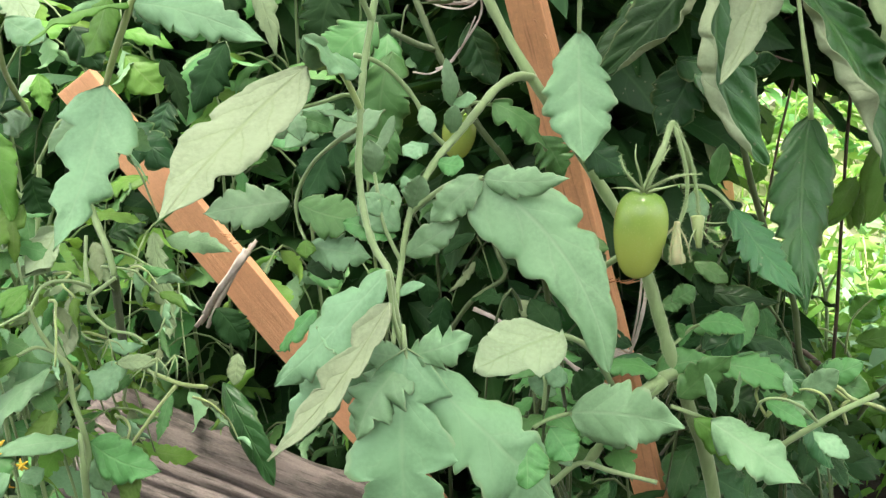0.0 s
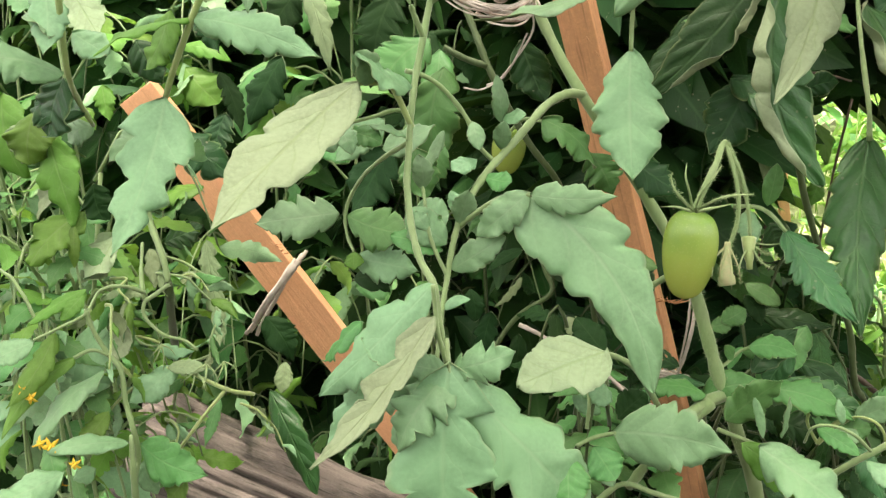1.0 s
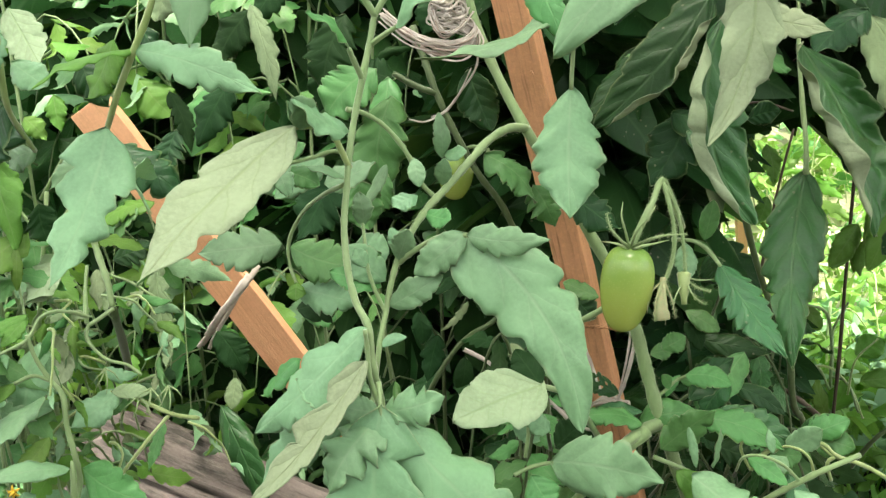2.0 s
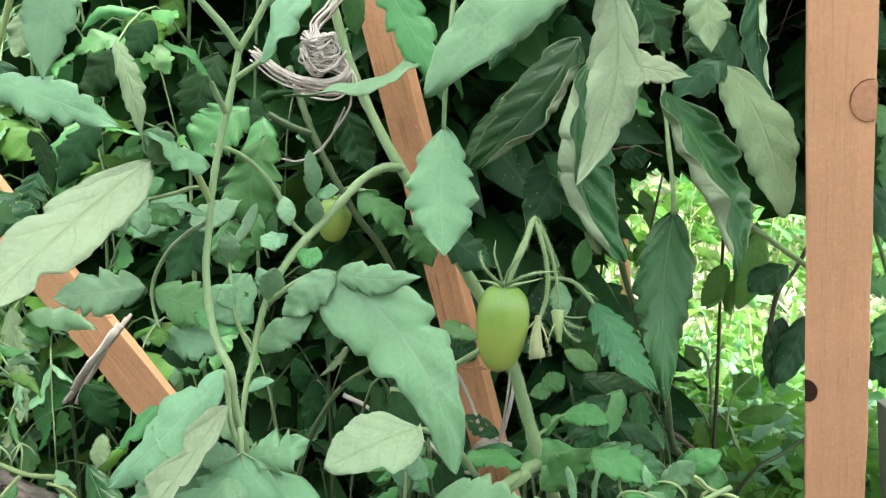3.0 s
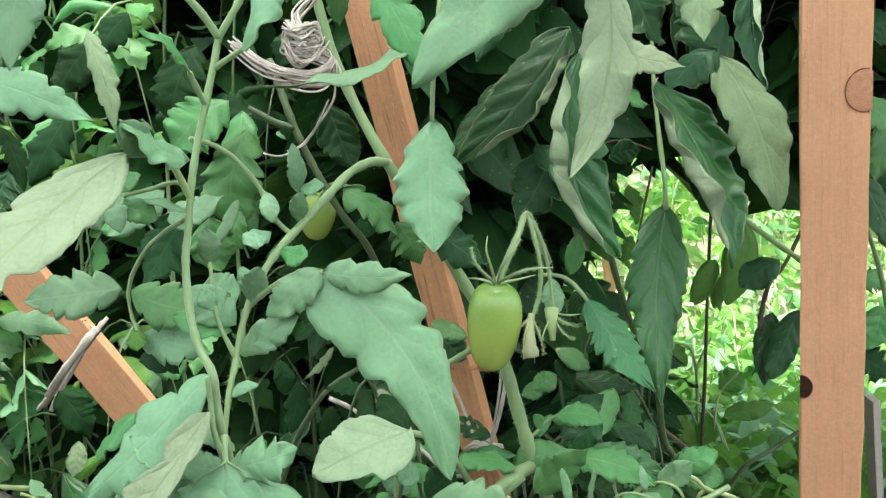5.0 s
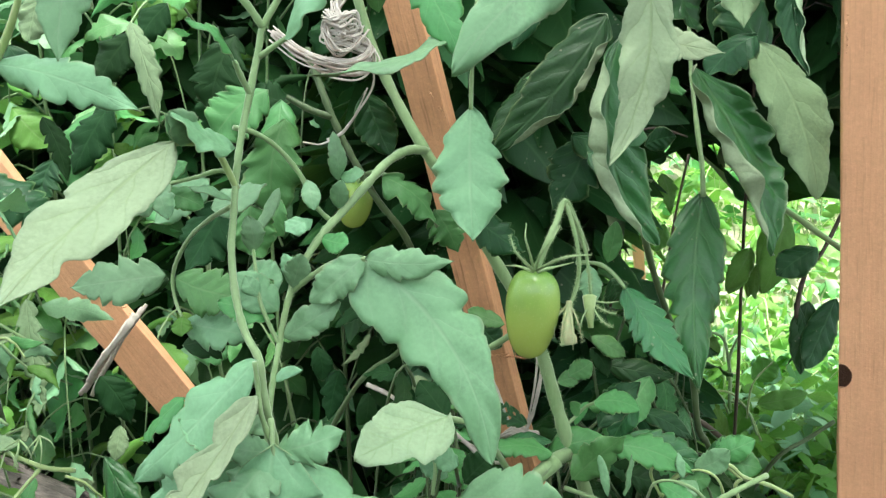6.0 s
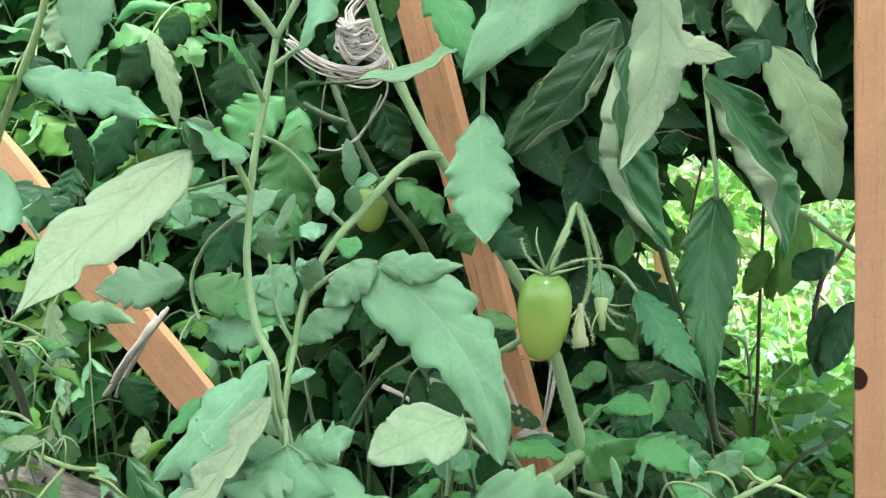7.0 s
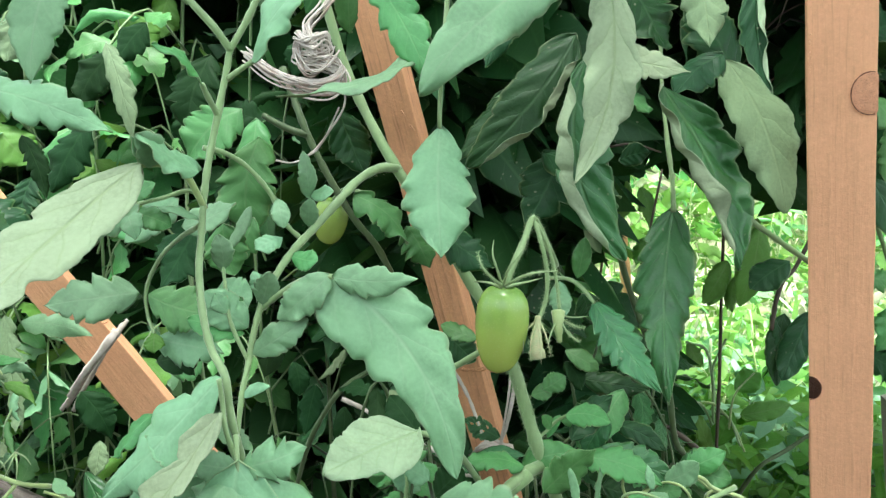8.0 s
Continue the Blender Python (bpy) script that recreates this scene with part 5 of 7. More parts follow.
sepal(bud2, [(0.0703, 0.4753, 0.6396), (0.0764, 0.4693, 0.6363), (0.0848, 0.4688, 0.634)], 0.00167)
sepal(bud2, [(0.0703, 0.4753, 0.6396), (0.0739, 0.4634, 0.6331), (0.0816, 0.4621, 0.6279)], 0.00167)
sepal(bud2, [(0.0703, 0.4753, 0.6396), (0.0639, 0.4634, 0.6331), (0.0622, 0.4614, 0.625)], 0.00167)
sepal(bud2, [(0.0703, 0.4755, 0.6403), (0.0788, 0.4751, 0.6389), (0.0882, 0.4801, 0.638)], 0.00167)
hairs("hair", tied, [(0.0871, 0.5007, 0.4728), (0.0668, 0.4988, 0.527), (0.0562, 0.5019, 0.5602), (0.0446, 0.5062, 0.5982)], 0.005, 900, 0.0018, SEPAL, 10)
small = tomato_fruit(tied, (-0.0794, 0.591, 0.6902), (-0.0849, 0.593, 0.6568), 0.0256, "small green tomato in the shade")
tube("fruit_stalk", tied, [(-0.056, 0.5626, 0.7002), (-0.0701, 0.5828, 0.6986), (-0.0794, 0.5909, 0.6898)], 0.00156, 0.00143, STEM)
hairs("hair", truss, [(0.0344, 0.4556, 0.664), (0.0265, 0.4445, 0.6732), (0.0213, 0.4422, 0.6804), (0.0195, 0.446, 0.6875)], 0.0008, 160, 0.0015, SEPAL, 20)
hairs("hair", truss, [(0.035, 0.4558, 0.6646), (0.0364, 0.4435, 0.6774), (0.0416, 0.4407, 0.6866), (0.0465, 0.4472, 0.692)], 0.0008, 160, 0.0015, SEPAL, 21)
hairs("hair", truss, [(0.0353, 0.4557, 0.6643), (0.0443, 0.4426, 0.6738), (0.0535, 0.4413, 0.6767), (0.0647, 0.4482, 0.6755)], 0.0008, 160, 0.0015, SEPAL, 22)
hairs("hair", truss, [(0.0568, 0.4702, 0.6396), (0.0516, 0.4578, 0.6316), (0.0508, 0.4528, 0.6195)], 0.0008, 160, 0.0015, SEPAL, 23)
hairs("hair", truss, [(0.0574, 0.4702, 0.6396), (0.0612, 0.4597, 0.6309), (0.0635, 0.4572, 0.6206)], 0.0008, 160, 0.0015, SEPAL, 24)
hairs("hair", truss, [(0.0703, 0.4753, 0.6396), (0.0764, 0.4693, 0.6363), (0.0848, 0.4688, 0.634)], 0.0008, 160, 0.0015, SEPAL, 25)
hairs("hair", truss, [(0.0703, 0.4753, 0.6396), (0.0739, 0.4634, 0.6331), (0.0816, 0.4621, 0.6279)], 0.0008, 160, 0.0015, SEPAL, 26)
tube("side_shoot", tied, [(0.0061, 0.5238, 0.5862), (0.0174, 0.5207, 0.5944), (0.0304, 0.5181, 0.6046)], 0.00210, 0.00244, STEM)
leaflet(tied, (0.0233, 0.5287, 0.6055), (-0.0015, 0.531, 0.6148), 0.0153, "fresh", turn=20)
leaflet(tied, (0.0024, 0.5485, 0.6024), (0.0222, 0.5437, 0.5832), 0.0238, "dark")
hairs("hair", vine, [(-0.0919, 0.3416, 0.6201), (-0.0975, 0.3453, 0.6556), (-0.11, 0.3612, 0.6781), (-0.1135, 0.3711, 0.6969), (-0.1132, 0.3862, 0.7288), (-0.1081, 0.402, 0.7672), (-0.1026, 0.4114, 0.7967)], 0.0017, 700, 0.0007, SEPAL, 40)
hairs("hair", tied, [(-0.0277, 0.5168, 0.7234), (-0.0498, 0.4854, 0.7213), (-0.0703, 0.4494, 0.7012), (-0.0883, 0.4237, 0.6807), (-0.0969, 0.4023, 0.6566), (-0.0996, 0.3803, 0.6305)], 0.0022, 700, 0.0008, SEPAL, 41)
hairs("hair", tied, [(-0.0462, 0.529, 0.7515), (-0.0277, 0.5162, 0.721), (-0.0087, 0.5191, 0.6914)], 0.0027, 300, 0.0009, SEPAL, 42)
leaflet(tall, (0.3063, 0.7816, 0.6281), (0.2861, 0.7629, 0.5529), 0.0306, "lime", lobe=0.06, turn=10)
leaflet(tall, (0.2821, 0.7928, 0.5902), (0.2574, 0.7825, 0.5489), 0.0246, "lime", lobe=0.06)
leaflet(tall, (0.2958, 0.8082, 0.5695), (0.2935, 0.7996, 0.535), 0.0149, "lime", lobe=0.06)
leaflet(tall, (0.2933, 0.6768, 0.6209), (0.2599, 0.671, 0.5977), 0.0296, "dark", lobe=0.08, turn=20)
leaflet(tall, (0.1354, 0.5761, 0.5477), (0.1122, 0.5474, 0.5153), 0.0241, "fresh", lobe=0.1, turn=10)
leaflet(tall, (0.104, 0.5104, 0.5325), (0.1547, 0.4969, 0.5194), 0.0258, "mid", turn=12, teeth=6, lobe=0.14, puff=0.018)
leaflet(tall, (0.1647, 0.5247, 0.5072), (0.1945, 0.5193, 0.5266), 0.0196, "fresh", lobe=0.08, turn=15)
leaflet(tall, (0.1702, 0.5253, 0.5095), (0.1992, 0.5144, 0.5069), 0.0220, "fresh", lobe=0.1)
lq = tube("leaf_stalk", tall, [(0.1284, 0.5009, 0.4943), (0.1399, 0.5044, 0.5084), (0.159, 0.5063, 0.5158), (0.1743, 0.5059, 0.5143), (0.1838, 0.5041, 0.5069), (0.201, 0.5028, 0.5017), (0.2163, 0.5009, 0.4943)], 0.00172, 0.00134, STEM_LIME)
leaflet(lq, (0.1486, 0.4945, 0.5099), (0.1349, 0.483, 0.5052), 0.0149, "top", turn=30)
tube("stalklet", lq, [(0.1284, 0.5009, 0.4943), (0.1215, 0.5044, 0.5084), (0.1246, 0.5069, 0.5184), (0.1277, 0.5102, 0.5314)], 0.00115, 0.00096, STEM_LIME)
weed = thing("weed_plant", (0.4078, 1.1264, 0), "slender pale weed with arching stalks in the light", "plant")
wb = tube("stem", weed, [(0.4228, 1.1132, -0.0259), (0.4095, 1.1264, 0.1507), (0.398, 1.1235, 0.2632), (0.398, 1.1356, 0.3117), (0.388, 1.1477, 0.3602), (0.353, 1.1316, 0.3785)], 0.00306, 0.00205, STEM)
tube("stalk", wb, [(0.3988, 1.1316, 0.2955), (0.398, 1.1416, 0.3359), (0.4172, 1.1517, 0.3763)], 0.00208, 0.00167, STEM)
wc = tube("stalk", wb, [(0.3997, 1.1195, 0.2471), (0.3735, 1.11, 0.2919), (0.339, 1.0902, 0.2949)], 0.00208, 0.00161, STEM)
wd = tube("stalk", wb, [(0.3988, 1.1255, 0.2713), (0.4144, 1.1051, 0.272), (0.4236, 1.0769, 0.2417)], 0.00208, 0.00161, STEM)
leaflet(wb, (0.3963, 1.1114, 0.2147), (0.3702, 1.1061, 0.276), 0.0330, "lime", lobe=0.06)
leaflet(wb, (0.403, 1.1134, 0.2228), (0.4193, 1.1075, 0.2816), 0.0363, "lime", lobe=0.06)
leaflet(wc, (0.353, 1.1316, 0.3785), (0.3735, 1.1229, 0.3435), 0.0246, "lime", lobe=0.06)
leaflet(wd, (0.4402, 1.1614, 0.2914), (0.4786, 1.1676, 0.3162), 0.0392, "lime", lobe=0.06)
leaflet(wd, (0.4308, 1.1061, 0.276), (0.5045, 1.11, 0.2919), 0.0278, "lime", lobe=0.06)
leaflet(wd, (0.5066, 1.2079, 0.2711), (0.4578, 1.2143, 0.2969), 0.0444, "fresh", lobe=0.06)
# ---- more leaves of the leafy plant ----
leaflet(lz, (-0.3146, 0.4065, 0.7987), (-0.3064, 0.3861, 0.7624), 0.0232, "top", lobe=0.12)
leaflet(lz, (-0.3265, 0.4309, 0.7469), (-0.3413, 0.4286, 0.7131), 0.0371, "dark", lobe=0.05, turn=8, broad=0.5)
leaflet(lz, (-0.3376, 0.4667, 0.8), (-0.3062, 0.4411, 0.7688), 0.0247, "pale", under=True, lobe=0.1)
leaflet(lz, (-0.3097, 0.4204, 0.7723), (-0.2846, 0.4103, 0.7603), 0.0186, "top", lobe=0.1)
leaflet(la, (-0.2657, 0.4521, 0.7825), (-0.2845, 0.4492, 0.749), 0.0305, "lime", lobe=0.1, turn=10)
leaflet(la, (-0.3277, 0.5208, 0.7638), (-0.3091, 0.5151, 0.7355), 0.0275, "dark", lobe=0.1)
leaflet(la, (-0.3088, 0.573, 0.7853), (-0.2888, 0.5657, 0.751), 0.0213, "dark")
leaflet(left_plant, (-0.43, 0.7986, 0.7236), (-0.3951, 0.7931, 0.687), 0.0418, "lime", lobe=0.06, broad=0.5)
# Three lime leaflets added to paint bright gaps between the leaves.
leaflet(left_plant, (-0.435, 0.8047, 0.7459), (-0.3831, 0.8077, 0.7276), 0.0232, "lime")
leaflet(left_plant, (-0.5145, 0.7802, 0.7096), (-0.5053, 0.7705, 0.6733), 0.0232, "lime")
leaflet(left_plant, (-0.5428, 0.7689, 0.6883), (-0.5195, 0.7657, 0.6654), 0.0232, "lime")
leaflet(left_plant, (-0.2844, 0.6466, 0.736), (-0.3037, 0.6259, 0.6794), 0.0343, "fresh", lobe=0.08)
leaflet(left_plant, (-0.3143, 0.6195, 0.733), (-0.2957, 0.608, 0.6859), 0.0180, "back")
leaflet(left_plant, (-0.3336, 0.6679, 0.6943), (-0.3427, 0.6548, 0.657), 0.0344, "dark")
leaflet(left_plant, (-0.4432, 0.5328, 0.7282), (-0.4265, 0.5172, 0.6685), 0.0393, "lime", lobe=0.08)
leaflet(left_plant, (-0.4006, 0.5053, 0.7188), (-0.4038, 0.4937, 0.6832), 0.0358, "lime", lobe=0.06)
leaflet(left_plant, (-0.3946, 0.5033, 0.6749), (-0.4043, 0.4924, 0.6449), 0.0166, "pale", under=True)
leaflet(left_plant, (-0.3732, 0.4864, 0.6428), (-0.372, 0.4778, 0.6145), 0.0093, "lime")
leaflet(left_plant, (-0.3876, 0.5065, 0.6129), (-0.4173, 0.4986, 0.6033), 0.0156, "fresh", lobe=0.25)
leaflet(left_plant, (-0.3608, 0.5156, 0.6277), (-0.3716, 0.485, 0.603), 0.0298, "pale", under=True, curl=1.0)
leaflet(left_plant, (-0.3664, 0.5068, 0.6025), (-0.3747, 0.484, 0.6016), 0.0161, "grey", under=False)
leaflet(left_plant, (-0.389, 0.5419, 0.6594), (-0.3781, 0.5342, 0.6287), 0.0296, "back")
leaflet(left_plant, (-0.2995, 0.4815, 0.6901), (-0.3011, 0.4764, 0.6743), 0.0162, "top", lobe=0.05)
leaflet(left_plant, (-0.4183, 0.5683, 0.6235), (-0.4133, 0.5584, 0.5889), 0.0270, "fresh")
leaflet(left_plant, (-0.3653, 0.6737, 0.6275), (-0.4104, 0.6493, 0.6071), 0.0356, "lime", turn=30)
leaflet(left_plant, (-0.3758, 0.6607, 0.6253), (-0.3952, 0.6472, 0.5921), 0.0253, "fresh", turn=30)
leaflet(left_plant, (-0.3754, 0.6085, 0.5934), (-0.3426, 0.6179, 0.606), 0.0287, "dark")
leaflet(left_plant, (-0.3465, 0.5342, 0.6116), (-0.3319, 0.5087, 0.5896), 0.0150, "grey", lobe=0.2)
tube("leaf_stalk", left_plant, [(-0.3453, 0.5319, 0.6722), (-0.3345, 0.5134, 0.6578), (-0.3253, 0.5035, 0.6379), (-0.3122, 0.4894, 0.6197), (-0.3057, 0.4805, 0.6044)], 0.00266, 0.00212, STEM)
lt = tube("leaf_stalk", left_plant, [(-0.3049, 0.4803, 0.6033), (-0.3144, 0.4714, 0.5969), (-0.3189, 0.4697, 0.5937), (-0.3187, 0.4669, 0.5846), (-0.3065, 0.4652, 0.5725), (-0.2924, 0.4663, 0.5684), (-0.2829, 0.4658, 0.5616)], 0.00154, 0.00096, STEM)
tube("stalklet", lt, [(-0.3313, 0.499, 0.6267), (-0.3266, 0.4843, 0.6109), (-0.3197, 0.4701, 0.5956)], 0.00119, 0.00153, STEM)
lu = tube("leaf_stalk", left_plant, [(-0.319, 0.4716, 0.6), (-0.3254, 0.4622, 0.6072), (-0.3338, 0.4561, 0.6092), (-0.3393, 0.4491, 0.6068), (-0.3405, 0.4357, 0.5983), (-0.3493, 0.4224, 0.5944), (-0.3603, 0.4088, 0.5907)], 0.00134, 0.00087, STEM)
lv = tube("leaf_stalk", left_plant, [(-0.3406, 0.4364, 0.6007), (-0.3386, 0.4375, 0.5859), (-0.3314, 0.4386, 0.5685), (-0.3232, 0.437, 0.5588), (-0.32, 0.4315, 0.5393), (-0.3146, 0.4269, 0.5215), (-0.3162, 0.4301, 0.4986), (-0.3279, 0.4358, 0.4548), (-0.4089, 0.5354, 0.2034)], 0.00145, 0.00205, STEM)
tube("stalklet", lv, [(-0.3314, 0.4386, 0.5685), (-0.3395, 0.4336, 0.5737), (-0.3479, 0.4261, 0.5712)], 0.00129, 0.00109, STEM)
tube("withered_sheath", lv, [(-0.3134, 0.4215, 0.5205), (-0.3116, 0.4153, 0.4995), (-0.3168, 0.4201, 0.4663)], 0.00128, 0.00282, STEM, label='beige withered stalk')
leaflet(lu, (-0.3535, 0.4207, 0.5912), (-0.37, 0.3857, 0.5552), 0.0181, "lime", lobe=0.12, bend=-0.08)
leaflet(lu, (-0.3466, 0.4489, 0.6099), (-0.371, 0.419, 0.5951), 0.0123, "lime", lobe=0.12, bend=0.06)
leaflet(lu, (-0.3466, 0.4482, 0.6078), (-0.3562, 0.4318, 0.5943), 0.0124, "lime", lobe=0.1)
leaflet(lu, (-0.3667, 0.4169, 0.5858), (-0.3875, 0.4006, 0.5789), 0.0176, "top", lobe=0.12)
leaflet(lv, (-0.3618, 0.4784, 0.5766), (-0.3637, 0.4527, 0.5288), 0.0502, "top", lobe=0.1, broad=0.5)
leaflet(lv, (-0.3276, 0.4552, 0.5858), (-0.3319, 0.4417, 0.5615), 0.0172, "pale", under=True, lobe=0.06)
leaflet(lv, (-0.3472, 0.4262, 0.5712), (-0.3724, 0.3798, 0.5377), 0.0134, "lime", lobe=0.08, bend=0.1)
leaflet(lv, (-0.3299, 0.4313, 0.5612), (-0.3599, 0.3894, 0.5275), 0.0228, "top", lobe=0.25, teeth=3, turn=20)
leaflet(lv, (-0.328, 0.4237, 0.5356), (-0.3376, 0.4019, 0.5215), 0.0151, "lime", lobe=0.12)
leaflet(lv, (-0.3121, 0.4157, 0.5182), (-0.3453, 0.3817, 0.529), 0.0134, "top", lobe=0.06, turn=20)
leaflet(lv, (-0.3054, 0.4776, 0.5434), (-0.3284, 0.448, 0.5287), 0.0226, "top", lobe=0.12)
leaflet(lv, (-0.3072, 0.4678, 0.547), (-0.2814, 0.4716, 0.5455), 0.0109, "grey")
leaflet(lv, (-0.3204, 0.4411, 0.5021), (-0.2704, 0.4338, 0.4857), 0.0280, "fresh", lobe=0.12, turn=15)
leaflet(lv, (-0.318, 0.4382, 0.4915), (-0.3085, 0.433, 0.4692), 0.0168, "top")
leaflet(lv, (-0.335, 0.3799, 0.5176), (-0.3584, 0.3442, 0.5178), 0.0218, "top", lobe=0.1)
leaflet(lv, (-0.351, 0.3918, 0.5305), (-0.3376, 0.3762, 0.5072), 0.0186, "fresh")
leaflet(lv, (-0.3325, 0.4076, 0.503), (-0.3408, 0.3953, 0.5019), 0.0129, "top")
leaflet(lv, (-0.2891, 0.4388, 0.4778), (-0.3002, 0.4326, 0.4635), 0.0191, "lime")
leaflet(lv, (-0.3887, 0.4514, 0.5037), (-0.3478, 0.4454, 0.4963), 0.0235, "fresh")
leaflet(lt, (-0.3263, 0.6923, 0.4951), (-0.2987, 0.6838, 0.4524), 0.0328, "back")
lw = tube("leaf_stalk", left_plant, [(-0.3171, 0.4755, 0.543), (-0.2971, 0.4731, 0.5416), (-0.2774, 0.4693, 0.5357), (-0.2639, 0.4698, 0.5301), (-0.2523, 0.4801, 0.5228)], 0.00119, 0.00158, STEM_LIME)
tube("stalklet", lw, [(-0.2685, 0.4691, 0.5302), (-0.2769, 0.4594, 0.5206), (-0.2862, 0.4542, 0.5088), (-0.3001, 0.4517, 0.4911)], 0.00136, 0.00117, STEM_LIME)
leaflet(lw, (-0.2765, 0.4755, 0.5209), (-0.2817, 0.4555, 0.4935), 0.0110, "fresh", lobe=0.2)
sepal(lw, [(-0.2823, 0.4742, 0.5473), (-0.2739, 0.4675, 0.5451), (-0.2708, 0.4658, 0.538)], 0.00156)
sepal(lw, [(-0.2823, 0.4742, 0.5473), (-0.2795, 0.4659, 0.5431), (-0.282, 0.4626, 0.5338)], 0.00156)
sepal(lw, [(-0.2823, 0.4742, 0.5473), (-0.283, 0.4669, 0.5483), (-0.2891, 0.4647, 0.5442)], 0.00156)
sepal(lw, [(-0.2823, 0.4742, 0.5473), (-0.2792, 0.4659, 0.5429), (-0.2813, 0.4627, 0.5336)], 0.00156)
sepal(lw, [(-0.2704, 0.4766, 0.5487), (-0.2614, 0.4707, 0.5487), (-0.2576, 0.4698, 0.5437)], 0.00156)
sepal(lw, [(-0.2704, 0.4766, 0.5487), (-0.2657, 0.4686, 0.5442), (-0.2661, 0.4656, 0.5347)], 0.00156)
sepal(lw, [(-0.2704, 0.4766, 0.5487), (-0.2709, 0.4688, 0.5478), (-0.2765, 0.4661, 0.5419)], 0.00156)
sepal(lw, [(-0.2704, 0.4766, 0.5487), (-0.2693, 0.4684, 0.5455), (-0.2733, 0.4651, 0.5371)], 0.00156)
sepal(lw, [(-0.3134, 0.4733, 0.5613), (-0.3118, 0.4651, 0.558), (-0.316, 0.4619, 0.5498)], 0.00156)
sepal(lw, [(-0.3134, 0.4733, 0.5613), (-0.3133, 0.4655, 0.5601), (-0.3188, 0.4627, 0.554)], 0.00156)
sepal(lw, [(-0.3134, 0.4733, 0.5613), (-0.308, 0.4654, 0.5567), (-0.3082, 0.4624, 0.5472)], 0.00156)
sepal(lw, [(-0.3134, 0.4733, 0.5613), (-0.3039, 0.4675, 0.5613), (-0.3, 0.4666, 0.5564)], 0.00156)
sepal(lw, [(-0.29, 0.4715, 0.5427), (-0.2814, 0.4648, 0.5406), (-0.2783, 0.4631, 0.5334)], 0.00156)
sepal(lw, [(-0.29, 0.4715, 0.5427), (-0.2819, 0.4646, 0.54), (-0.2792, 0.4626, 0.5322)], 0.00156)
sepal(lw, [(-0.29, 0.4715, 0.5427), (-0.2877, 0.4632, 0.5388), (-0.2909, 0.46, 0.5299)], 0.00156)
sepal(lw, [(-0.29, 0.4715, 0.5427), (-0.2905, 0.464, 0.5429), (-0.2964, 0.4615, 0.538)], 0.00156)
leaflet(left_plant, (-0.3209, 0.6722, 0.4271), (-0.2679, 0.633, 0.3399), 0.0320, "mid", turn=10, lobe=0.06, curl=0.8, label='dark drooping leaf before the old beam')
leaflet(left_plant, (-0.293, 0.6476, 0.4693), (-0.2926, 0.6299, 0.4462), 0.0175, "grey")
flower(lv, (-0.3458, 0.3873, 0.5303), 0.0103, 0)
flower(lv, (-0.352, 0.3867, 0.5318), 0.0090, 1)
flower(lv, (-0.3424, 0.387, 0.5276), 0.0076, 2)
flower(lv, (-0.3496, 0.3808, 0.5113), 0.0069, 3)
flower(lv, (-0.3393, 0.3816, 0.5084), 0.0076, 4)
flower(lv, (-0.3313, 0.3863, 0.5193), 0.0076, 5)
flower(lv, (-0.3582, 0.394, 0.5587), 0.0076, 6)
flower(lv, (-0.3634, 0.3947, 0.5638), 0.0062, 7)
# ---- leaves between vine and stake ----
leaflet(left_plant, (-0.1798, 0.611, 0.7704), (-0.1867, 0.5986, 0.7208), 0.0352, "back", lobe=0.15)
leaflet(tied, (-0.128, 0.5748, 0.7493), (-0.1284, 0.5522, 0.7001), 0.0270, "fresh", lobe=0.15)
leaflet(tied, (-0.1441, 0.5555, 0.7547), (-0.1385, 0.5533, 0.7456), 0.0113, "fresh")
leaflet(tied, (-0.1091, 0.4619, 0.7099), (-0.1238, 0.4556, 0.6847), 0.0083, "top", lobe=0.1)
leaflet(tied, (-0.114, 0.4898, 0.6975), (-0.1276, 0.4827, 0.6694), 0.0205, "fresh")
leaflet(tied, (-0.1391, 0.5564, 0.7168), (-0.1525, 0.5462, 0.676), 0.0229, "back")
leaflet(tied, (-0.0716, 0.5762, 0.7549), (-0.0541, 0.5659, 0.7134), 0.0327, "dark", lobe=0.1)
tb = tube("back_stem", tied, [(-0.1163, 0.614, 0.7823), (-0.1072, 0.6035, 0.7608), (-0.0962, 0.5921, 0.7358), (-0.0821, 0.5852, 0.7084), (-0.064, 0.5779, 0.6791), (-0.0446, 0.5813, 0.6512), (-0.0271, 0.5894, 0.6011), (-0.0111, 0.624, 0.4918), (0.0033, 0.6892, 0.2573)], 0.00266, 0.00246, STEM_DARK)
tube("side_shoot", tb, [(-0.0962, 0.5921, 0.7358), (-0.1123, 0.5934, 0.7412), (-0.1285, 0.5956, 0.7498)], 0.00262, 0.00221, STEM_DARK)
leaflet(tb, (-0.1286, 0.6046, 0.7446), (-0.1572, 0.607, 0.7545), 0.0246, "back")
leaflet(tb, (-0.0917, 0.6199, 0.8062), (-0.1081, 0.612, 0.7744), 0.0246, "back")
leaflet(left_plant, (-0.1978, 0.4549, 0.8471), (-0.2093, 0.4278, 0.7799), 0.0278, "top", turn=-20, lobe=0.15)
leaflet(left_plant, (-0.3301, 0.8845, 0.8341), (-0.3069, 0.8719, 0.7834), 0.0487, "lime", lobe=0.06, broad=0.5)
leaflet(left_plant, (-0.2973, 0.9403, 0.851), (-0.3126, 0.9284, 0.8033), 0.0430, "lime", lobe=0.06)
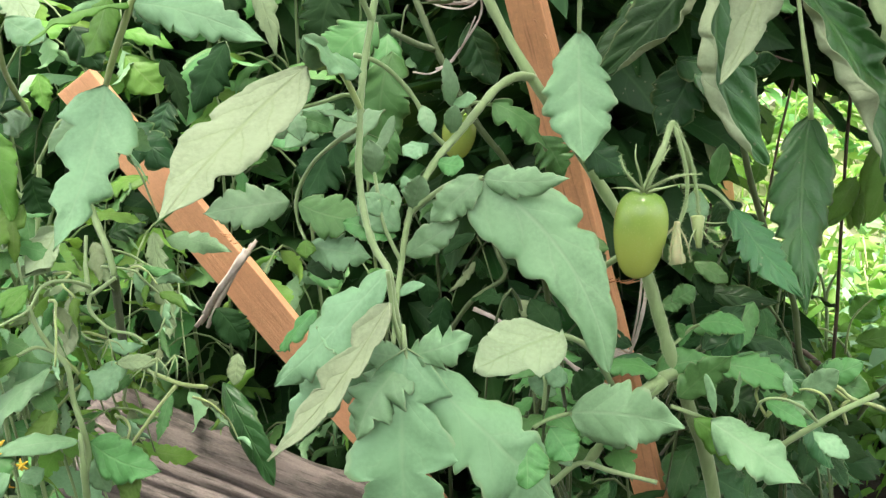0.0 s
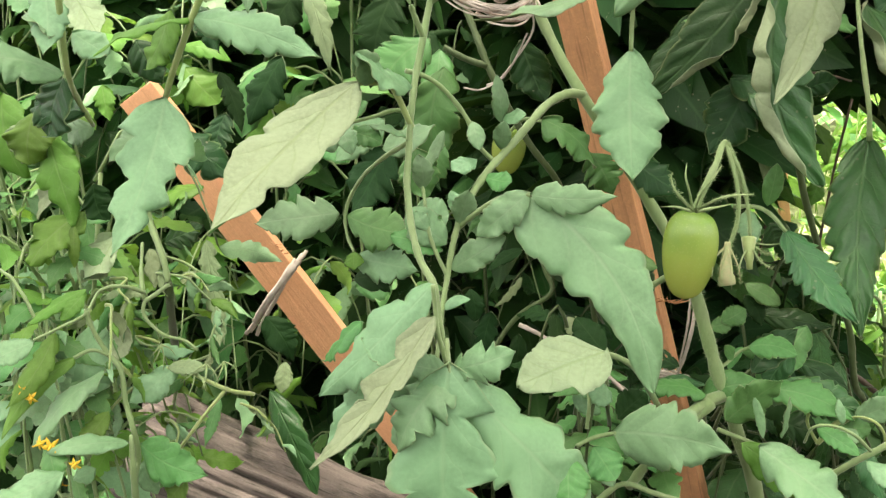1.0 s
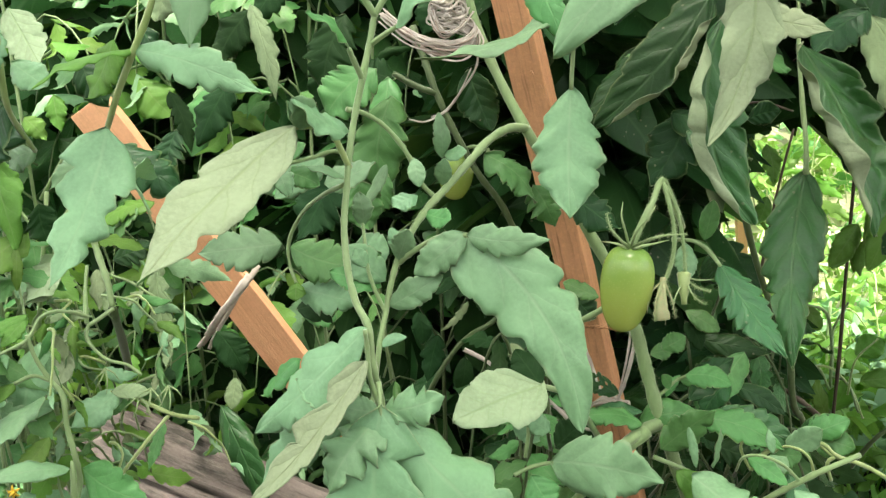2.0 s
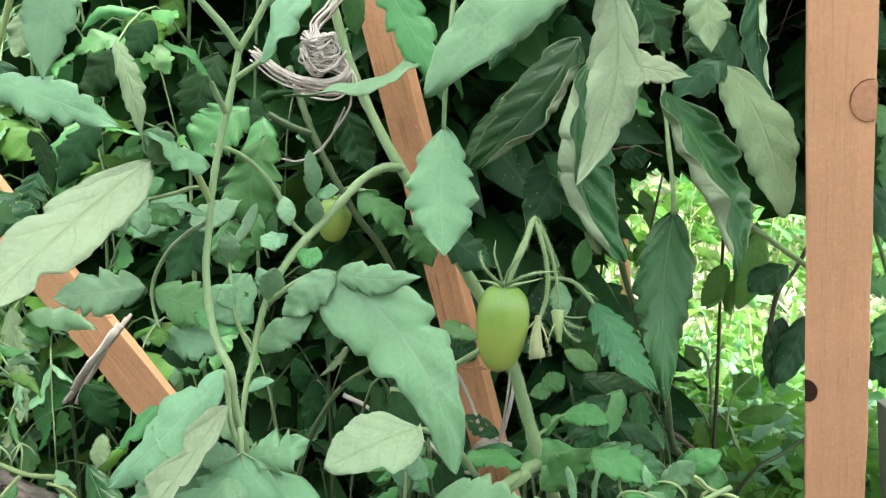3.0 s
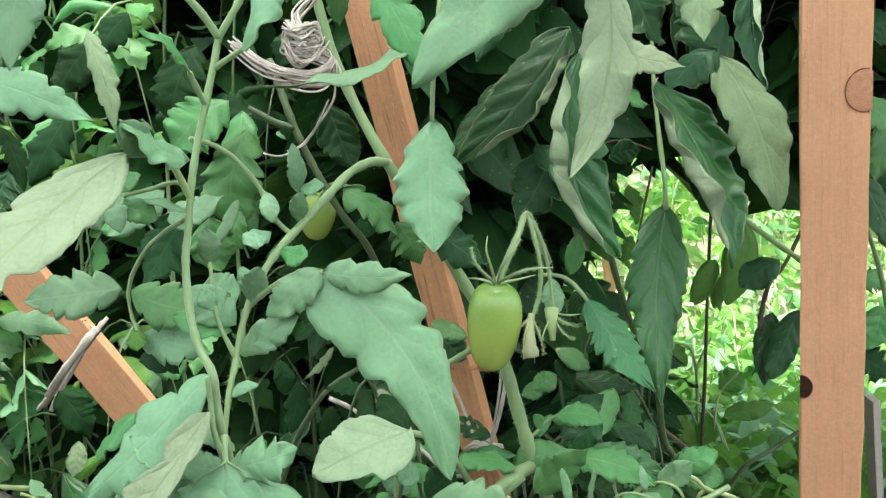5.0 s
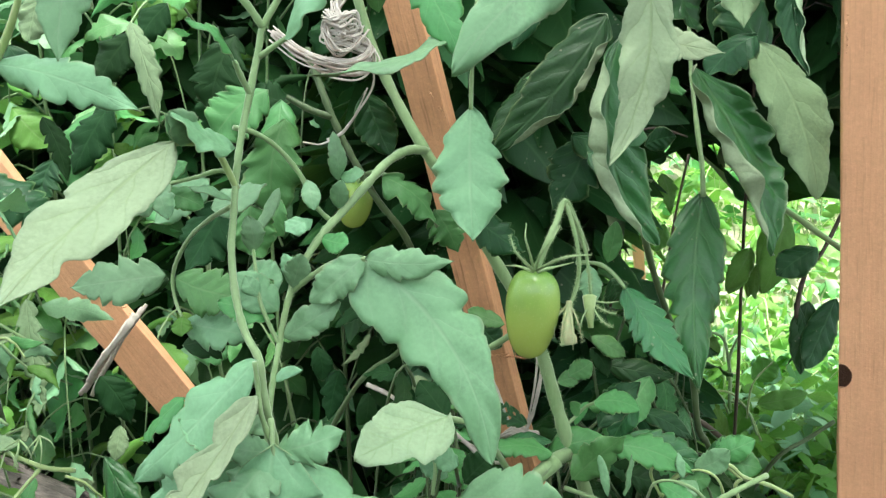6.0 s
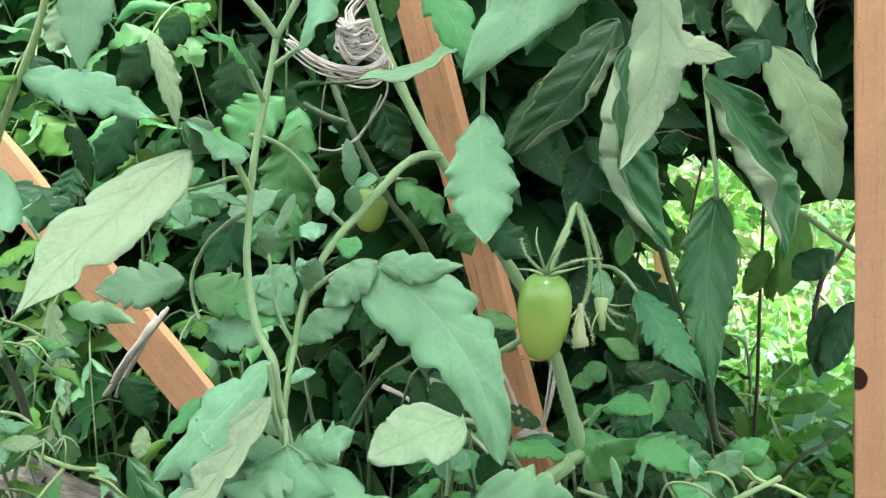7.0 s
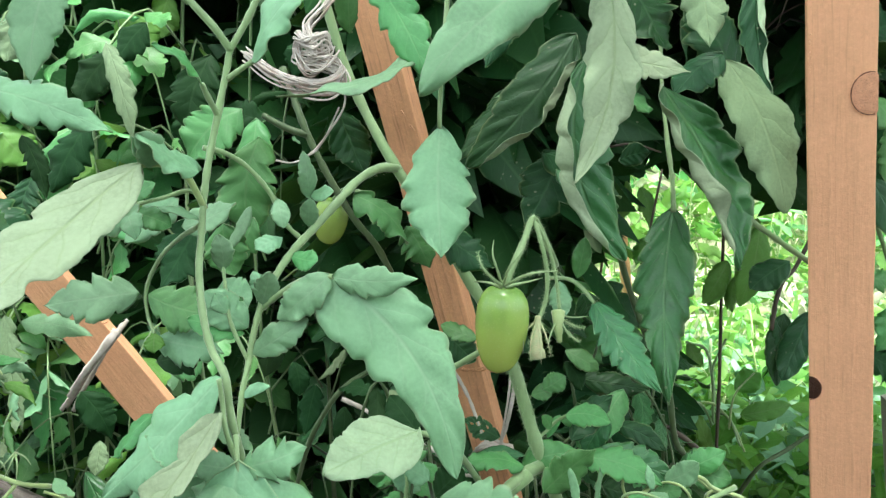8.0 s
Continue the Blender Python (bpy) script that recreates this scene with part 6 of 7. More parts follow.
leaflet(left_plant, (-0.3088, 0.6239, 0.8221), (-0.3169, 0.615, 0.7863), 0.0287, "grey")
leaflet(left_plant, (-0.2631, 0.6786, 0.7937), (-0.2901, 0.6688, 0.7544), 0.0360, "back", lobe=0.1)
leaflet(left_plant, (-0.236, 0.6841, 0.8155), (-0.2608, 0.6765, 0.785), 0.0315, "back")
tu = tube("leaf_stalk", tied, [(-0.0609, 0.5894, 0.6011), (-0.0537, 0.5753, 0.5861), (-0.0491, 0.5666, 0.5719), (-0.0713, 0.558, 0.5579), (-0.0863, 0.5581, 0.5378), (-0.1011, 0.5658, 0.5067), (-0.1189, 0.5925, 0.4484)], 0.00169, 0.00203, STEM_DARK)
leaflet(tu, (-0.0397, 0.5298, 0.5688), (-0.047, 0.5177, 0.5409), 0.0186, "back", lobe=0.1)
leaflet(tu, (-0.0704, 0.5696, 0.6043), (-0.095, 0.5658, 0.5892), 0.0106, "back")
leaflet(tu, (-0.0704, 0.5646, 0.5845), (-0.0909, 0.5591, 0.5622), 0.0074, "grey", lobe=0.25)
leaflet(tu, (-0.0948, 0.5771, 0.5518), (-0.1032, 0.5679, 0.5149), 0.0212, "back")
leaflet(tu, (-0.1117, 0.5812, 0.5683), (-0.1075, 0.5751, 0.5436), 0.0169, "back")
leaflet(tu, (-0.0736, 0.573, 0.5354), (-0.0779, 0.5658, 0.5067), 0.0169, "back")
leaflet(tu, (-0.0103, 0.4739, 0.5512), (-0.0466, 0.4607, 0.5398), 0.0134, "fresh", turn=30)
leaflet(tu, (-0.0082, 0.4514, 0.5436), (-0.0231, 0.4444, 0.5568), 0.0149, "top")
leaflet(tu, (-0.0366, 0.5296, 0.5681), (-0.0275, 0.5166, 0.5573), 0.0131, "grey")
leaflet(tu, (-0.0048, 0.4489, 0.5337), (0.0123, 0.453, 0.5502), 0.0205, "back")
tube("stalklet", tu, [(-0.0232, 0.4472, 0.527), (-0.0218, 0.4514, 0.5436), (-0.0251, 0.4633, 0.5503)], 0.00136, 0.00104, STEM)
# ---- low right: weeds, thin stems, dark withered leaves ----
wa = tube("leaf_stalk", tall, [(0.1488, 0.5217, 0.4949), (0.1613, 0.5193, 0.5059), (0.1735, 0.5149, 0.5092), (0.1843, 0.5084, 0.5035), (0.1972, 0.5031, 0.5032), (0.2163, 0.5009, 0.4943)], 0.00099, 0.00134, STEM_LIME)
tube("stalklet", wa, [(0.1843, 0.5084, 0.5035), (0.1797, 0.5072, 0.499), (0.1844, 0.5089, 0.485)], 0.00135, 0.00117, STEM_LIME)
leaflet(wa, (0.1647, 0.5253, 0.5095), (0.1899, 0.5238, 0.5242), 0.0181, "mid", turn=15)
leaflet(wa, (0.1761, 0.5302, 0.5085), (0.2019, 0.5236, 0.5026), 0.0183, "fresh", turn=-15)
leaflet(wa, (0.1399, 0.5031, 0.5032), (0.1613, 0.5039, 0.5061), 0.0168, "fresh")
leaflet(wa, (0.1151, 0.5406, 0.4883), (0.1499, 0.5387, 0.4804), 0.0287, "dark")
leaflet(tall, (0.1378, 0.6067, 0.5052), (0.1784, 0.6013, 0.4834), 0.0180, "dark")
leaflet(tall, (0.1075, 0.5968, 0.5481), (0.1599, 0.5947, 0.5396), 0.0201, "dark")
leaflet(tied, (0.0721, 0.5575, 0.5559), (0.0885, 0.56, 0.5658), 0.0164, "fresh")
leaflet(tied, (0.0914, 0.5812, 0.5683), (0.1041, 0.5761, 0.5477), 0.0152, "back")
leaflet(tied, (0.0639, 0.5565, 0.5519), (0.0803, 0.5575, 0.5559), 0.0123, "fresh")
leaflet(tied, (0.0914, 0.5832, 0.5765), (0.1168, 0.5797, 0.5621), 0.0152, "fresh")
leaflet(tied, (0.1028, 0.5506, 0.5281), (0.1007, 0.5466, 0.5122), 0.0098, "fresh")
tube("side_shoot", tall, [(0.4253, 0.8709, 0.3663), (0.3929, 0.8658, 0.3455), (0.3605, 0.8607, 0.3254), (0.3453, 0.8945, 0.2541)], 0.00227, 0.00273, STEM_DARK)
tube("side_shoot", tall, [(0.2, 0.6796, 0.4671), (0.2181, 0.6863, 0.4526), (0.2423, 0.7011, 0.4291)], 0.00202, 0.00263, STEM_DRY)
tube("leaf_stalk", tall, [(0.212, 0.614, 0.6996), (0.2289, 0.6073, 0.673), (0.248, 0.6037, 0.6586), (0.2628, 0.6012, 0.6483), (0.2821, 0.6085, 0.6363)], 0.00190, 0.00258, STEM)
tube("side_shoot", tall, [(0.1854, 0.6955, 0.696), (0.1808, 0.7035, 0.6453), (0.1798, 0.7132, 0.6018), (0.1784, 0.7225, 0.5562)], 0.00096, 0.00130, STEM_DRY)
tube("side_shoot", tall, [(0.1414, 0.7001, 0.7145), (0.1605, 0.7007, 0.7168), (0.1844, 0.699, 0.7099)], 0.00096, 0.00096, STEM_DRY)
leaflet(tall, (0.1486, 0.6972, 0.7029), (0.1749, 0.699, 0.7099), 0.0191, "dark", turn=30)
sd = tube("leaf_stalk", tall, [(0.3609, 0.7816, 0.6281), (0.3418, 0.7724, 0.591), (0.3281, 0.7684, 0.5752), (0.321, 0.7631, 0.554), (0.3178, 0.7572, 0.5301)], 0.00191, 0.00246, STEM_DRY)
leaflet(sd, (0.3298, 0.7713, 0.5868), (0.2937, 0.7682, 0.5741), 0.0295, "dark", lobe=0.06)
leaflet(sd, (0.3178, 0.7612, 0.546), (0.309, 0.7462, 0.4862), 0.0142, "dark", bend=-0.15, curl=1.2)
leaflet(sd, (0.3298, 0.7612, 0.546), (0.3181, 0.7348, 0.4817), 0.0260, "dark", lobe=0.06)
leaflet(sd, (0.3515, 0.7523, 0.5518), (0.3194, 0.7268, 0.4909), 0.0332, "rimmed", lobe=0.06)
leaflet(tall, (0.3618, 0.9306, 0.6053), (0.341, 0.9059, 0.5066), 0.0233, "lime", lobe=0.05)
leaflet(tall, (0.3281, 0.916, 0.5468), (0.3034, 0.9059, 0.5066), 0.0220, "lime", lobe=0.06)
leaflet(tall, (0.3263, 0.9237, 0.5365), (0.3302, 0.9145, 0.4997), 0.0144, "lime")
leaflet(tall, (0.2276, 0.9392, 0.6399), (0.2373, 0.9282, 0.5959), 0.0259, "lime")
leaflet(tall, (0.2136, 0.9507, 0.6446), (0.2005, 0.938, 0.5938), 0.0236, "lime")
leaflet(tall, (0.2332, 0.9348, 0.581), (0.2234, 0.9269, 0.5493), 0.0223, "lime")
sr = tube("leaf_stalk", tall, [(0.3587, 0.707, 0.6895), (0.3737, 0.6963, 0.6467), (0.3996, 0.7034, 0.5935), (0.4322, 0.7261, 0.5203)], 0.00172, 0.00240, STEM)
leaflet(sr, (0.3375, 0.6623, 0.7581), (0.3692, 0.6548, 0.73), 0.0315, "fresh")
leaflet(sr, (0.3481, 0.667, 0.6936), (0.382, 0.6507, 0.6295), 0.0343, "dark", lobe=0.05)
leaflet(sr, (0.3866, 0.6978, 0.7395), (0.3703, 0.6852, 0.6859), 0.0287, "fresh", lobe=0.1)
leaflet(sr, (0.3794, 0.7146, 0.5953), (0.4101, 0.7128, 0.5907), 0.0256, "fresh")
leaflet(sr, (0.432, 0.7552, 0.5554), (0.416, 0.7452, 0.5127), 0.0328, "fresh")
leaflet(sr, (0.4051, 0.7454, 0.5126), (0.4434, 0.7395, 0.4918), 0.0382, "back")
leaflet(sr, (0.3727, 0.7665, 0.8092), (0.4136, 0.7681, 0.8196), 0.0409, "dark")
tube("side_shoot", tall, [(0.4853, 1.416, 0.2791), (0.4832, 1.3962, 0.1996), (0.4893, 1.3665, 0.0804)], 0.00256, 0.00307, STEM)
tube("side_shoot", tall, [(0.3366, 1.1027, 0.2625), (0.3612, 1.1094, 0.2895), (0.3915, 1.11, 0.2919), (0.4193, 1.1031, 0.2641), (0.4373, 1.0932, 0.2243)], 0.00164, 0.00164, STEM_LIME)
tube("side_shoot", tall, [(0.3799, 1.0094, 0.3014), (0.3874, 1.0203, 0.3452), (0.4137, 1.0275, 0.3743)], 0.00150, 0.00113, STEM_LIME)

# ---- the bushes behind ----
BLADES = [blade_mesh("bush_leaflet", length=1.0, width=w, teeth=t, lobe=l, curl=c, arch=a, bend=b, twist=tw, seed=50 + i, rows=19, cols=4, shell=False)
          for i, (w, t, l, c, a, b, tw) in enumerate([(0.52, 4, 0.28, 0.3, 0.1, 0.07, 10), (0.42, 4, 0.22, 0.7, -0.08, -0.1, -25), (0.6, 3, 0.32, 0.2, 0.12, 0.04, 20), (0.30, 4, 0.25, 1.1, 0.15, 0.14, 60), (0.46, 3, 0.24, 0.4, -0.12, -0.12, -15)])]
TINTED = {}


def bush_blade(kind, mat):
    key = (kind, mat.name)
    if key not in TINTED:
        TINTED[key] = BLADES[kind].copy()
        TINTED[key].materials.append(mat)
        TINTED[key].polygons.foreach_set("use_smooth", [True] * len(TINTED[key].polygons))
    return TINTED[key]


def bush(x, y, low, high, lean, leaves, spread, mats, label, seed, size=0.055, stem_mat=STEM_DARK):
    """A plant of compound leaves: a stem, arching stalks, leaflets on them."""
    rng = random.Random(seed)
    owner = thing("tomato_plant", (x, y, 0), label, "plant", "background tomato plants")
    top = Vector((x + lean[0], y + lean[1], high))
    points = [Vector((x, y, -0.03)).lerp(top, s) + Vector((rng.uniform(-1, 1), rng.uniform(-1, 1), 0)) * 0.02 for s in (0, 0.25, 0.5, 0.75, 1)]
    tube("stem", owner, [tuple(p) for p in points], 0.0028, 0.0016, stem_mat, sides=6, steps=3)
    for k in range(leaves):
        s = (low + (high - low) * (k + rng.random()) / leaves) / high
        start = points[0].lerp(top, s)
        a = rng.uniform(0, 2 * math.pi)
        out = Vector((math.cos(a), math.sin(a), 0))
        reach = spread * rng.uniform(0.6, 1.15)
        line = [start, start + out * reach * 0.4 + Vector((0, 0, 0.045)), start + out * reach * 0.8 + Vector((0, 0, 0.01)), start + out * reach + Vector((0, 0, -0.05 - 0.04 * rng.random()))]
        stalk = tube("leaf_stalk", owner, [tuple(p) for p in line], 0.0015, 0.0008, stem_mat, sides=5, steps=3)
        mat = rng.choice(mats)
        across = out.cross(Vector((0, 0, 1)))
        for f, sgn in ((0.45, -1), (0.5, 1), (0.72, -1), (0.76, 1), (1.0, 0)):
            base = line[1].lerp(line[2], (f - 0.4) / 0.4) if f < 0.8 else line[3]
            way = (across * sgn * 0.9 + out * (0.5 if sgn else 1.0) + Vector((0, 0, rng.uniform(-0.9, -0.1)))).normalized()
            long = size * rng.uniform(0.7, 1.3) * (1.25 if sgn == 0 else 1.0)
            face = Vector((rng.uniform(-0.5, 0.5), rng.uniform(-0.9, 0.1), 1.0))
            leaf = new("leaflet", bush_blade(rng.randrange(5), mat))
            leaf.matrix_world = leaf_pose(base, base + way * long, rng.uniform(-25, 25), face) @ Matrix.Scale(long, 4)
            adopt(leaf, stalk)
    return owner


rng_rows = random.Random(4)
# Light is painted by material: lit greens left of x -0.2, shaded ones right.
for i in range(12):
    x = -0.95 + i * 0.092
    bush(x, 0.86 + rng_rows.uniform(-0.06, 0.08), 0.12, 1.0 + rng_rows.uniform(-0.1, 0.15), (rng_rows.uniform(-0.06, 0.06), 0.05), 19, 0.15, [FRESH, FRESH, TOP, LIME] if x < -0.2 else [BACK, DARK, BACK, FRESH], "leafy tomato plant with light and shade in its greens", 100 + i, 0.052, STEM if x < -0.2 else STEM_DARK)
# Same split behind: lighter greens on the left, shade colours on the right.
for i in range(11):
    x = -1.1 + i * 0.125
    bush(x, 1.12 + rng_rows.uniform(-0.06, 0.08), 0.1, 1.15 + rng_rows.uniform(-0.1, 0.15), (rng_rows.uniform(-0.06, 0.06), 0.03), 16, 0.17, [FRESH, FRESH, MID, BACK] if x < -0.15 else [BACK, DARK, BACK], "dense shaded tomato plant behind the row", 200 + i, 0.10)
# Row added to stop light from behind, its shade put into the greens.
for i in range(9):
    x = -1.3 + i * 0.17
    bush(x, 1.42 + rng_rows.uniform(-0.06, 0.08), 0.1, 1.25 + rng_rows.uniform(-0.1, 0.15), (0.0, 0.03), 16, 0.2, [BACK, DARK], "dense plant added at the back to block light", 250 + i, 0.14)
# The black shade behind the hanging leaves is painted with DARK and BACK.
for i in range(5):
    x = 0.2 + i * 0.15
    bush(x, 0.98 + rng_rows.uniform(-0.06, 0.08), 0.70, 1.2, (0.0, 0.02), 20, 0.16, [DARK, BACK], "tall tomato plant with a bare foot, greens darkened for shade", 300 + i, 0.10, STEM_DRY)
for i in range(5):
    x = 0.55 + i * 0.22
    bush(x, 2.5 + rng_rows.uniform(-0.15, 0.3), 0.15, 0.6 + rng_rows.uniform(-0.1, 0.12), (0.0, 0.02), 8, 0.13, [WEED, FRESH, LIME], "tall pale green plant standing in the light", 440 + i, 0.085, STEM_LIME)
# Lighter greens stand in for sunlight on these weeds.
for i in range(12):
    x = 0.12 + i * 0.09
    bush(x, 1.45 + rng_rows.uniform(-0.15, 0.3), 0.04, 0.19 + rng_rows.uniform(-0.06, 0.08), (0.0, 0.02), 8, 0.11, [WEED, TOP, LIME], "bright green weedy plant in the open", 400 + i, 0.05, STEM_LIME)
for i in range(9):
    x = -1.0 + i * 0.33
    bush(x, 2.6 + rng_rows.uniform(-0.3, 0.4), 0.05, 0.7 + rng_rows.uniform(-0.2, 0.25), (0.0, 0.02), 12, 0.2, [WEED, LIME], "sunlit green plant across the plot", 500 + i, 0.1, STEM_LIME)


def leaf_mass(name, label, box, count, size, mats, seed, upright=0.0, kind="stuff", category="foliage"):
    """Uncountable far leaves as one mesh: bent four-sided blades scattered through a box."""
    rng = np.random.default_rng(seed)
    low, high = np.array(box[0]), np.array(box[1])
    base = rng.uniform(low, high, (count, 3))
    base[:, 2] = low[2] + (high[2] - low[2]) * rng.random(count) ** (1.0 if upright == 0 else 3.0)
    a = rng.uniform(0, 2 * np.pi, count)
    out = np.stack([np.cos(a), np.sin(a), rng.uniform(-0.7, 0.3, count)], 1) * (1 - upright) + np.array([0, 0, 1.0]) * upright
    out /= np.linalg.norm(out, axis=1)[:, None]
    side = np.cross(out, rng.normal(size=(count, 3)))
    side /= np.linalg.norm(side, axis=1)[:, None]
    long = size * rng.uniform(0.5, 1.4, count)[:, None]
    wide = long * (0.24 if upright == 0 else 0.03)
    sag = np.array([0, 0, -0.25])
    up = np.cross(side, out)
    rows, marks = [base], [(0.5, 0.0)]
    for f, w in ((0.22, 0.8), (0.48, 1.0), (0.75, 0.62)):
        spine = base + (out + sag * f) * long * f
        rows += [spine - side * wide * w + up * wide * 0.3, spine, spine + side * wide * w + up * wide * 0.3]
        marks += [(0.5 - w / 2, f), (0.5, f), (0.5 + w / 2, f)]
    rows, marks = rows + [base + (out + sag) * long], marks + [(0.5, 1.0)]
    verts = np.stack(rows, 1).reshape(-1, 3)
    one = [(0, 2, 1), (0, 3, 2)] + [(n + k, n + k + 1, n + k + 4, n + k + 3) for n in (1, 4) for k in (0, 1)] + [(7, 8, 10), (8, 9, 10)]
    faces = [tuple(11 * k + q for q in face) for k in range(count) for face in one]
    mesh = bpy.data.meshes.new(name)
    mesh.from_pydata(verts.tolist(), [], faces)
    uv = np.tile(np.array(marks, np.float32), (count, 1))
    layer = mesh.uv_layers.new(name="UVMap")
    index = np.zeros(len(mesh.loops), int)
    mesh.loops.foreach_get("vertex_index", index)
    layer.data.foreach_set("uv", uv[index].ravel())
    mesh.polygons.foreach_set("material_index", np.repeat(rng.integers(0, len(mats), count), len(one)).astype(int).tolist())
    return tagged(link_mesh(name, mesh, mats, None, Matrix()), label, category, kind=kind)


# Grass, hedge and weeds whose pale greens carry the sunlit glare.
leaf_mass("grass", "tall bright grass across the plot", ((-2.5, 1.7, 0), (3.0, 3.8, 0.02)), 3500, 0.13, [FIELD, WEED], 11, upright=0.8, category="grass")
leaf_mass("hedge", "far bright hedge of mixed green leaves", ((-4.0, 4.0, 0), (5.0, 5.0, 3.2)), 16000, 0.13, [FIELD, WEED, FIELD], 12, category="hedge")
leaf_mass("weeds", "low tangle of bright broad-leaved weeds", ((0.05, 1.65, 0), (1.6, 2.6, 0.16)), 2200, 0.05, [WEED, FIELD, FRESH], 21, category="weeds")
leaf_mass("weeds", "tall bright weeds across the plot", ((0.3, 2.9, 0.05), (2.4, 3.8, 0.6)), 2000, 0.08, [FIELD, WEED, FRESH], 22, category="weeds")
# Unseen tree, added so the bed lies darker than the open plot.
tree = thing("tree", (2.5, -2.3, 0), "unseen tree added to shade the bed", "tree")
tube("trunk", tree, [(2.5, -2.3, -0.1), (2.45, -2.25, 1.0), (2.3, -2.1, 2.0), (1.9, -1.8, 2.9)], 0.16, 0.09, STEM_DRY, sides=16)
for tip in ((0.9, -0.3, 3.2), (-1.2, -0.6, 3.3), (2.6, -0.2, 3.2), (0.2, 0.1, 3.1), (-2.0, -0.3, 3.3)):
    tube("limb", tree, [(2.15, -2.0, 2.4), (1.6, -1.7, 2.85), tuple((Vector((1.6, -1.7, 2.9)) + Vector(tip)) / 2 + Vector((0, 0, 0.12))), tip], 0.06, 0.015, STEM_DRY, sides=10)
crown = leaf_mass("crown", "", ((-2.8, -0.9, 2.7), (3.2, 0.55, 3.6)), SHADE_LEAVES, 0.32, [BACK, FRESH], 23, category="")
adopt(crown, tree)
leaf_mass("low_weeds", "small shaded weeds covering the soil", ((0.02, 1.5, 0), (1.4, 2.0, 0.12)), 1500, 0.05, [FRESH, WEED, WEED], 24, category="weeds")
# Added behind the camera, out of view, to hold back light near the horizon.
leaf_mass("rear_hedge", "unseen hedge added to block low light", ((-4.0, -3.4, 0), (4.0, -2.4, 1.8)), 7000, 0.28, [BACK, DARK], 14, category="hedge")
# Filler leaves that close gaps and stop backlight; BACK and DARK carry their shade.
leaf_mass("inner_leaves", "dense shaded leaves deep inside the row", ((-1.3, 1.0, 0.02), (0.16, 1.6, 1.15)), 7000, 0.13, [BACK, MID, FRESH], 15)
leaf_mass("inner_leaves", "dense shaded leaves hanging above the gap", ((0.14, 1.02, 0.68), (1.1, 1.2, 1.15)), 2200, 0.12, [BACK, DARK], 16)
# Added above the view to keep skylight out of the row.
leaf_mass("canopy", "unseen leaves added above the row for shade", ((-0.5, 0.95, 0.98), (0.2, 1.5, 1.4)), 1800, 0.1, [BACK, DARK], 13)


# Dark leaves added to stand for a void that is only in shadow.
leaf_mass("inner_leaves", "dark leaf mass added in place of the shaded gap", ((0.15, 0.89, 0.0), (0.245, 1.08, 0.42)), 2800, 0.07, [BACK, DARK], 31)
# Leaf tops out of view, added to darken the space beneath them.
leaf_mass("canopy", "unseen leaf tops added to shade the gap", ((0.08, 0.66, 0.94), (0.85, 1.0, 1.2)), 480, 0.1, [BACK, DARK], 33)
# Brightened by colour, as little sunlight reaches these weeds.
leaf_mass("low_weeds", "bright tangle of small weeds behind the post", ((0.26, 1.12, 0.0), (0.80, 1.6, 0.24)), 2600, 0.042, [WEED, TOP, LIME], 32, category="weeds")


